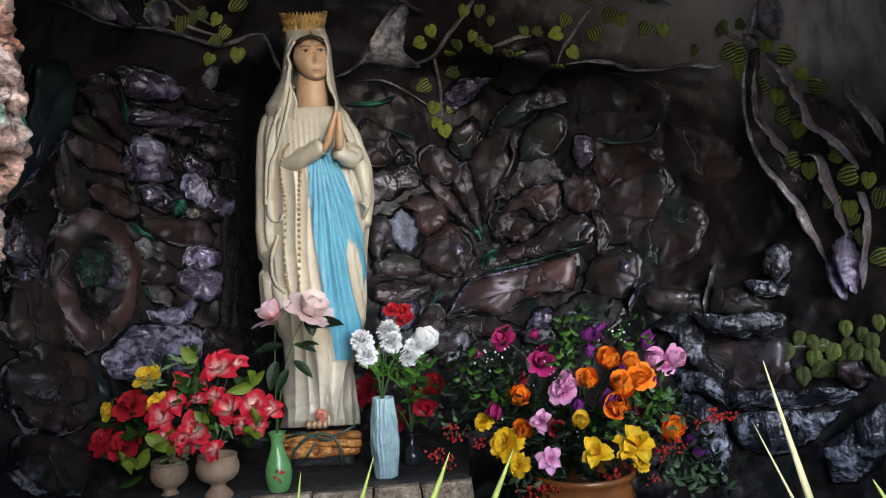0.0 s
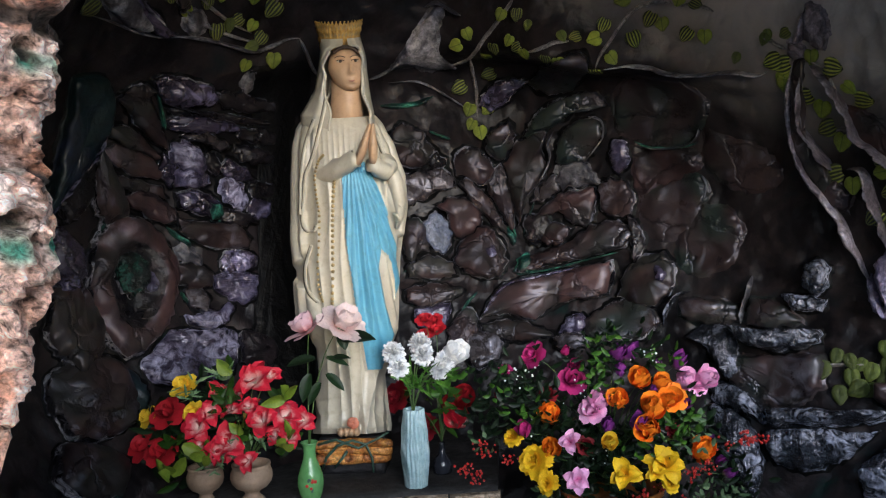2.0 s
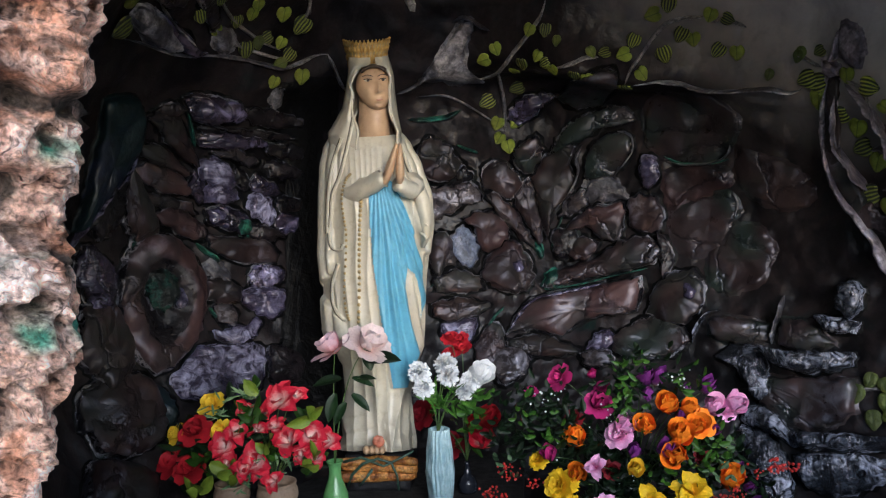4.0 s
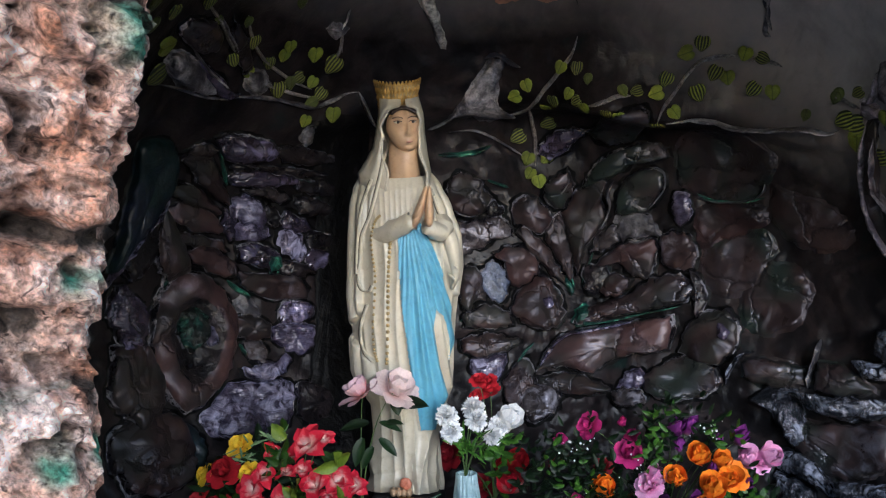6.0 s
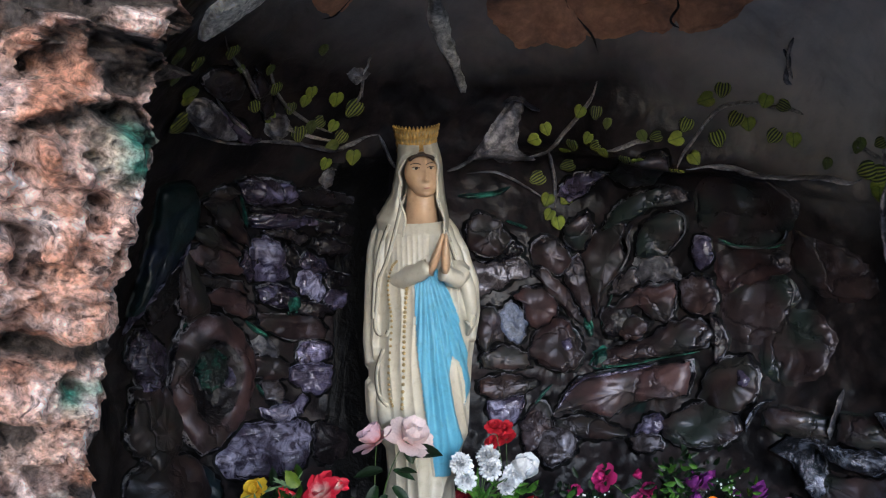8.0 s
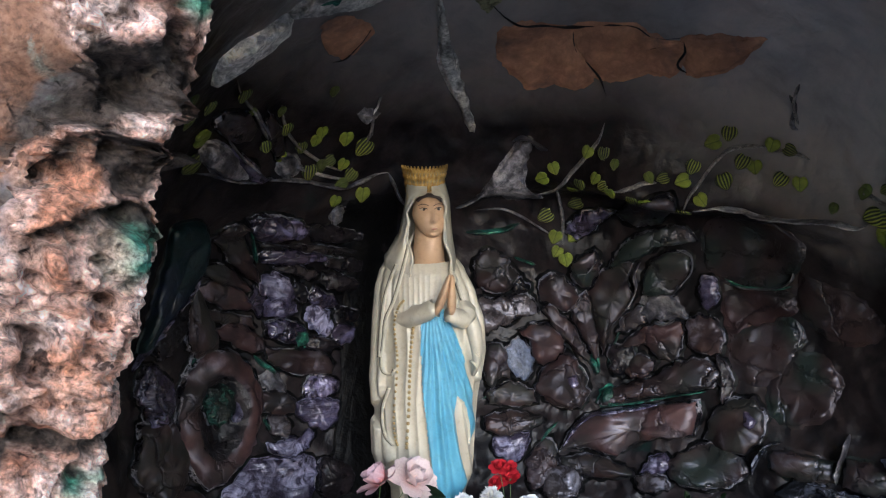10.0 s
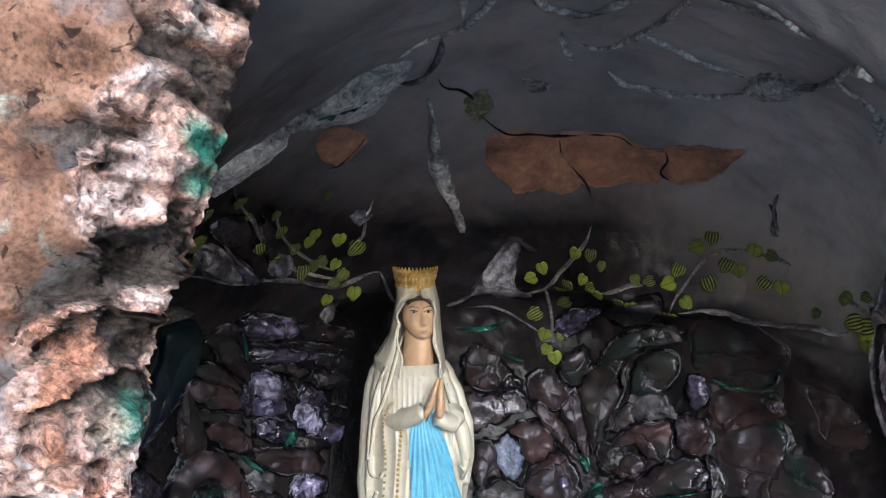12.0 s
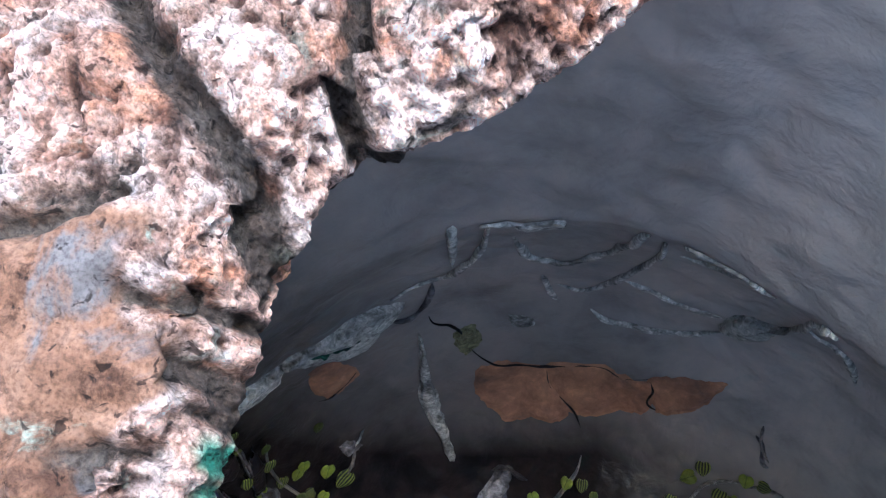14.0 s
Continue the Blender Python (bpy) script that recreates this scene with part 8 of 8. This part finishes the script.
flower("bud", "orange", (0.166, 2.030, 0.790), 0.103, PLANTER, leaves=0, label="orange cloth rose bud", group="flowers of the large arrangement", seed=65)
flower("bud", "orange", (0.394, 1.950, 0.818), 0.107, PLANTER, leaves=0, label="orange cloth rose bud", group="flowers of the large arrangement", seed=66)
flower("bud", "orange", (0.378, 1.930, 0.778), 0.111, PLANTER, leaves=0, label="orange cloth rose bud", group="flowers of the large arrangement", seed=67)
flower("bud", "orange", (0.425, 2.010, 0.862), 0.078, PLANTER, leaves=0, label="orange cloth rose bud", group="flowers of the large arrangement", seed=68)
flower("bud", "orange", (0.166, 1.980, 0.722), 0.084, PLANTER, leaves=0, label="orange cloth rose bud", group="flowers of the large arrangement", seed=69)
flower("bud", "orange", (0.520, 2.020, 0.696), 0.114, PLANTER, leaves=0, label="orange cloth rose bud", group="flowers of the large arrangement", seed=70)
flower("bud", "orange", (0.429, 1.970, 0.830), 0.083, PLANTER, leaves=0, label="orange cloth rose bud", group="flowers of the large arrangement", seed=71)
flower("rose", "orange", (0.447, 1.980, 0.838), 0.071, PLANTER, leaves=0, label="orange cloth rose, fully open", group="flowers of the large arrangement", seed=72)
flower("rose", "pink", (0.260, 1.990, 0.810), 0.072, PLANTER, leaves=0, label="pink cloth rose, fully open", group="flowers of the large arrangement", seed=73)
flower("rose", "pink", (0.521, 2.040, 0.851), 0.056, PLANTER, leaves=0, label="pink cloth rose, fully open", group="flowers of the large arrangement", seed=74)
flower("bud", "pink", (0.278, 2.000, 0.828), 0.098, PLANTER, leaves=0, label="pink cloth rose, half open", group="flowers of the large arrangement", seed=75)
flower("bud", "pink", (0.490, 2.040, 0.860), 0.098, PLANTER, leaves=0, label="pink cloth rose, half open", group="flowers of the large arrangement", seed=76)
flower("bud", "pink", (0.540, 2.050, 0.860), 0.101, PLANTER, leaves=0, label="pink cloth rose, half open", group="flowers of the large arrangement", seed=77)
flower("lily", "pink", (0.199, 1.920, 0.756), 0.063, PLANTER, leaves=0, label="pink cloth lily with pointed petals", group="flowers of the large arrangement", seed=78)
flower("lily", "pink", (0.214, 1.900, 0.677), 0.066, PLANTER, leaves=0, label="pink cloth lily with pointed petals", group="flowers of the large arrangement", seed=79)
flower("bud", "yellow", (0.286, 1.910, 0.754), 0.070, PLANTER, leaves=0, label="small yellow cloth rose bud", group="flowers of the large arrangement", seed=80)
flower("lily", "gold", (0.320, 1.910, 0.686), 0.084, PLANTER, leaves=0, label="golden yellow cloth flower with broad wavy petals", group="flowers of the large arrangement", seed=81)
flower("lily", "gold", (0.428, 1.970, 0.689), 0.101, PLANTER, leaves=0, label="golden yellow cloth flower with broad wavy petals", group="flowers of the large arrangement", seed=82)
flower("lily", "gold", (0.400, 1.960, 0.670), 0.057, PLANTER, leaves=0, label="golden yellow cloth flower with broad wavy petals", group="flowers of the large arrangement", seed=83)
flower("ruffled_flower", "gold", (0.120, 1.970, 0.700), 0.091, PLANTER, leaves=0, label="golden yellow ruffled cloth flower", group="flowers of the large arrangement", seed=84)
flower("ruffled_flower", "gold", (0.075, 2.020, 0.744), 0.054, PLANTER, leaves=0, label="golden yellow ruffled cloth flower", group="flowers of the large arrangement", seed=85)
flower("ruffled_flower", "gold", (0.148, 1.950, 0.652), 0.056, PLANTER, leaves=0, label="golden yellow ruffled cloth flower", group="flowers of the large arrangement", seed=86)
flower("ruffled_flower", "gold", (0.436, 1.960, 0.642), 0.045, PLANTER, leaves=0, label="golden yellow ruffled cloth flower", group="flowers of the large arrangement", seed=87)
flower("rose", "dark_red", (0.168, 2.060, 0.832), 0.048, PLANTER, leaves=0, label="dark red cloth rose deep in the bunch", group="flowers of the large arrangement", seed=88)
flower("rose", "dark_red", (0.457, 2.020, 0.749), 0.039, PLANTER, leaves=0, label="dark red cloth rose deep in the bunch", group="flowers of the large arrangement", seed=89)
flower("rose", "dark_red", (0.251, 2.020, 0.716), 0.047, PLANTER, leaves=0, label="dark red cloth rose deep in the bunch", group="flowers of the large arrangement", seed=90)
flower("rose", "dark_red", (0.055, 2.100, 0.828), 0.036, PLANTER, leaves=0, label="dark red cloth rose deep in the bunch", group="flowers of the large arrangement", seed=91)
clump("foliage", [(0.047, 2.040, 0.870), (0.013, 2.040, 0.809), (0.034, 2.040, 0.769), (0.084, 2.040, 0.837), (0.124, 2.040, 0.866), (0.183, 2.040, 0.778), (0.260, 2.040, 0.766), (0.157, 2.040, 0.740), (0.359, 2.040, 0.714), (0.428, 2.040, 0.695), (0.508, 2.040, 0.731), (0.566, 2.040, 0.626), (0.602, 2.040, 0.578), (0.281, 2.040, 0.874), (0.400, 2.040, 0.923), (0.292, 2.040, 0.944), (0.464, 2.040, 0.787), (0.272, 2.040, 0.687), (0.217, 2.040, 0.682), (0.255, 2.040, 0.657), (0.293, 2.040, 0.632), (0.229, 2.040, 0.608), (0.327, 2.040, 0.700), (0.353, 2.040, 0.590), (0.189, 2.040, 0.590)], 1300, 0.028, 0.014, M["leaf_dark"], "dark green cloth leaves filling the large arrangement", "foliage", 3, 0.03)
clump("foliage", [(0.289, 2.000, 0.948), (0.268, 2.000, 0.903), (0.296, 2.000, 0.856), (0.429, 2.000, 0.926), (0.487, 2.000, 0.774), (0.461, 2.000, 0.787), (0.474, 2.000, 0.733), (0.118, 2.000, 0.788), (0.374, 2.000, 0.730), (0.413, 2.000, 0.744), (0.052, 2.000, 0.853)], 170, 0.024, 0.014, M["leaf_mid"], "bright green cloth leaf sprays among the flowers", "foliage", 4, 0.022)
clump("foliage", [(0.571, 1.990, 0.594), (0.602, 1.990, 0.592), (0.555, 1.990, 0.579), (0.526, 1.990, 0.603), (0.131, 1.990, 0.615), (0.161, 1.990, 0.602), (0.509, 1.990, 0.733), (0.471, 1.990, 0.739), (0.001, 1.990, 0.743), (0.519, 1.990, 0.771)], 110, 0.026, 0.012, M["leaf_pale"], "pale variegated leaf sprays hanging at the rim", "foliage", 5, 0.02)
specks("berry_sprays", [(-0.003, 1.990, 0.736), (0.015, 1.990, 0.712), (0.063, 1.990, 0.694), (-0.032, 1.990, 0.676), (0.600, 1.990, 0.725), (0.569, 1.990, 0.719), (0.616, 1.990, 0.736), (0.646, 1.990, 0.731), (0.202, 1.990, 0.589), (0.175, 1.990, 0.575), (0.236, 1.990, 0.580), (0.428, 1.990, 0.623), (0.465, 1.990, 0.595), (0.498, 1.990, 0.658), (0.529, 1.990, 0.675), (0.374, 1.990, 0.603), (0.483, 1.990, 0.651), (-0.015, 1.990, 0.653)], 320, 0.0030, M["berry"], "sprays of small red berries round the arrangement", "berries", 6, 0.011)
specks("blossom_sprays", [(0.108, 2.000, 0.903), (0.131, 2.000, 0.902), (0.140, 2.000, 0.780), (0.235, 2.000, 0.844), (0.258, 2.000, 0.854), (0.406, 2.000, 0.927), (0.282, 2.000, 0.704), (0.077, 2.000, 0.890)], 40, 0.0024, CLOTH["white"], "tiny white blossoms scattered between the flowers", "blossoms", 7, 0.022)
clump("foliage", [(-0.574, 2.000, 0.920), (-0.722, 2.000, 0.744), (-0.745, 2.000, 0.672), (-0.657, 2.000, 0.730), (-0.464, 2.000, 0.853), (-0.454, 2.000, 0.755), (-0.561, 2.000, 0.779), (-0.597, 2.000, 0.847), (-0.523, 2.000, 0.770)], 60, 0.045, 0.026, M["leaf_mid"], "green cloth leaves among the lilies", "foliage", 8, 0.014)
clump("foliage", [(-0.556, 1.940, 0.932), (-0.697, 1.940, 0.754), (-0.633, 1.940, 0.736), (-0.450, 1.940, 0.862), (-0.436, 1.940, 0.764), (-0.544, 1.940, 0.792), (-0.721, 1.940, 0.687)], 22, 0.05, 0.032, M["leaf_bright"], "broad yellow-green cloth leaves among the lilies", "foliage", 13, 0.008)
clump("foliage", [(-0.601, 1.950, 0.921), (-0.593, 1.950, 0.913), (-0.579, 1.950, 0.746), (-0.533, 1.950, 0.751), (-0.630, 1.950, 0.710), (-0.663, 1.950, 0.879), (-0.502, 1.950, 0.765)], 70, 0.03, 0.007, M["leaf_pale"], "narrow silvery leaves among the lilies", "foliage", 9, 0.012)
clump("foliage", [(-0.783, 2.070, 0.767), (-0.719, 2.070, 0.756), (-0.638, 2.070, 0.776), (-0.557, 2.070, 0.772), (-0.675, 2.070, 0.834), (-0.596, 2.070, 0.806), (-0.493, 2.070, 0.769), (-0.763, 2.070, 0.685)], 220, 0.05, 0.028, M["leaf_dark"], "dark leaves behind the bunch, shade put into their green", "foliage", 10, 0.025)
clump("foliage", [(-0.178, 2.130, 0.863), (-0.158, 2.130, 0.848), (-0.142, 2.130, 0.876), (-0.108, 2.130, 0.860), (-0.086, 2.130, 0.866)], 50, 0.05, 0.008, M["leaf_mid"], "thin grey-green carnation leaves above the blue vase", "foliage", 11, 0.012)
clump("foliage", [(-0.105, 2.200, 0.820), (-0.100, 2.200, 0.776), (-0.068, 2.200, 0.833), (-0.085, 2.200, 0.790)], 26, 0.045, 0.024, M["leaf_mid"], "green leaves on the rose stalks by the vase", "foliage", 12, 0.014)
place_leaf(long_rose, (-0.321, 2.030, 0.982), (1.00, -0.3, 0.15), 0.085, 0.050, M["leaf_dark"], droop=0.15)
place_leaf(long_rose, (-0.324, 2.030, 1.006), (0.30, -0.3, -1.00), 0.050, 0.035, M["leaf_dark"], droop=0.15)
place_leaf(long_rose, (-0.362, 2.030, 0.901), (1.00, -0.3, -0.75), 0.060, 0.028, M["leaf_dark"], droop=0.15)
place_leaf(long_rose, (-0.360, 2.030, 0.941), (0.90, -0.3, -0.20), 0.060, 0.022, M["leaf_dark"], droop=0.15)
place_leaf(long_rose, (-0.387, 2.030, 0.939), (-1.00, -0.3, -0.10), 0.070, 0.035, M["leaf_dark"], droop=0.15)
place_leaf(long_rose, (-0.402, 2.030, 0.902), (-0.30, -0.3, -1.00), 0.070, 0.035, M["leaf_dark"], droop=0.15)
place_leaf(long_rose, (-0.377, 2.030, 0.881), (-0.60, -0.3, -1.00), 0.060, 0.030, M["leaf_dark"], droop=0.15)
place_leaf(long_rose, (-0.347, 2.030, 0.940), (0.80, -0.3, 0.10), 0.050, 0.020, M["leaf_dark"], droop=0.15)
blade((0.160, 0.490, 1.006), (0.133, 0.490, 1.099), 0.0062, "straw")
blade((0.152, 0.490, 1.019), (0.127, 0.490, 1.072), 0.0024, "straw")
blade((0.185, 0.460, 1.017), (0.164, 0.460, 1.053), 0.0080)
blade((-0.024, 0.470, 1.033), (-0.009, 0.470, 1.070), 0.0060)
blade((0.002, 0.470, 1.034), (0.018, 0.470, 1.070), 0.0055)
blade((-0.053, 0.470, 1.034), (-0.041, 0.470, 1.070), 0.0040)
blade((-0.076, 0.470, 1.038), (-0.072, 0.470, 1.065), 0.0030)
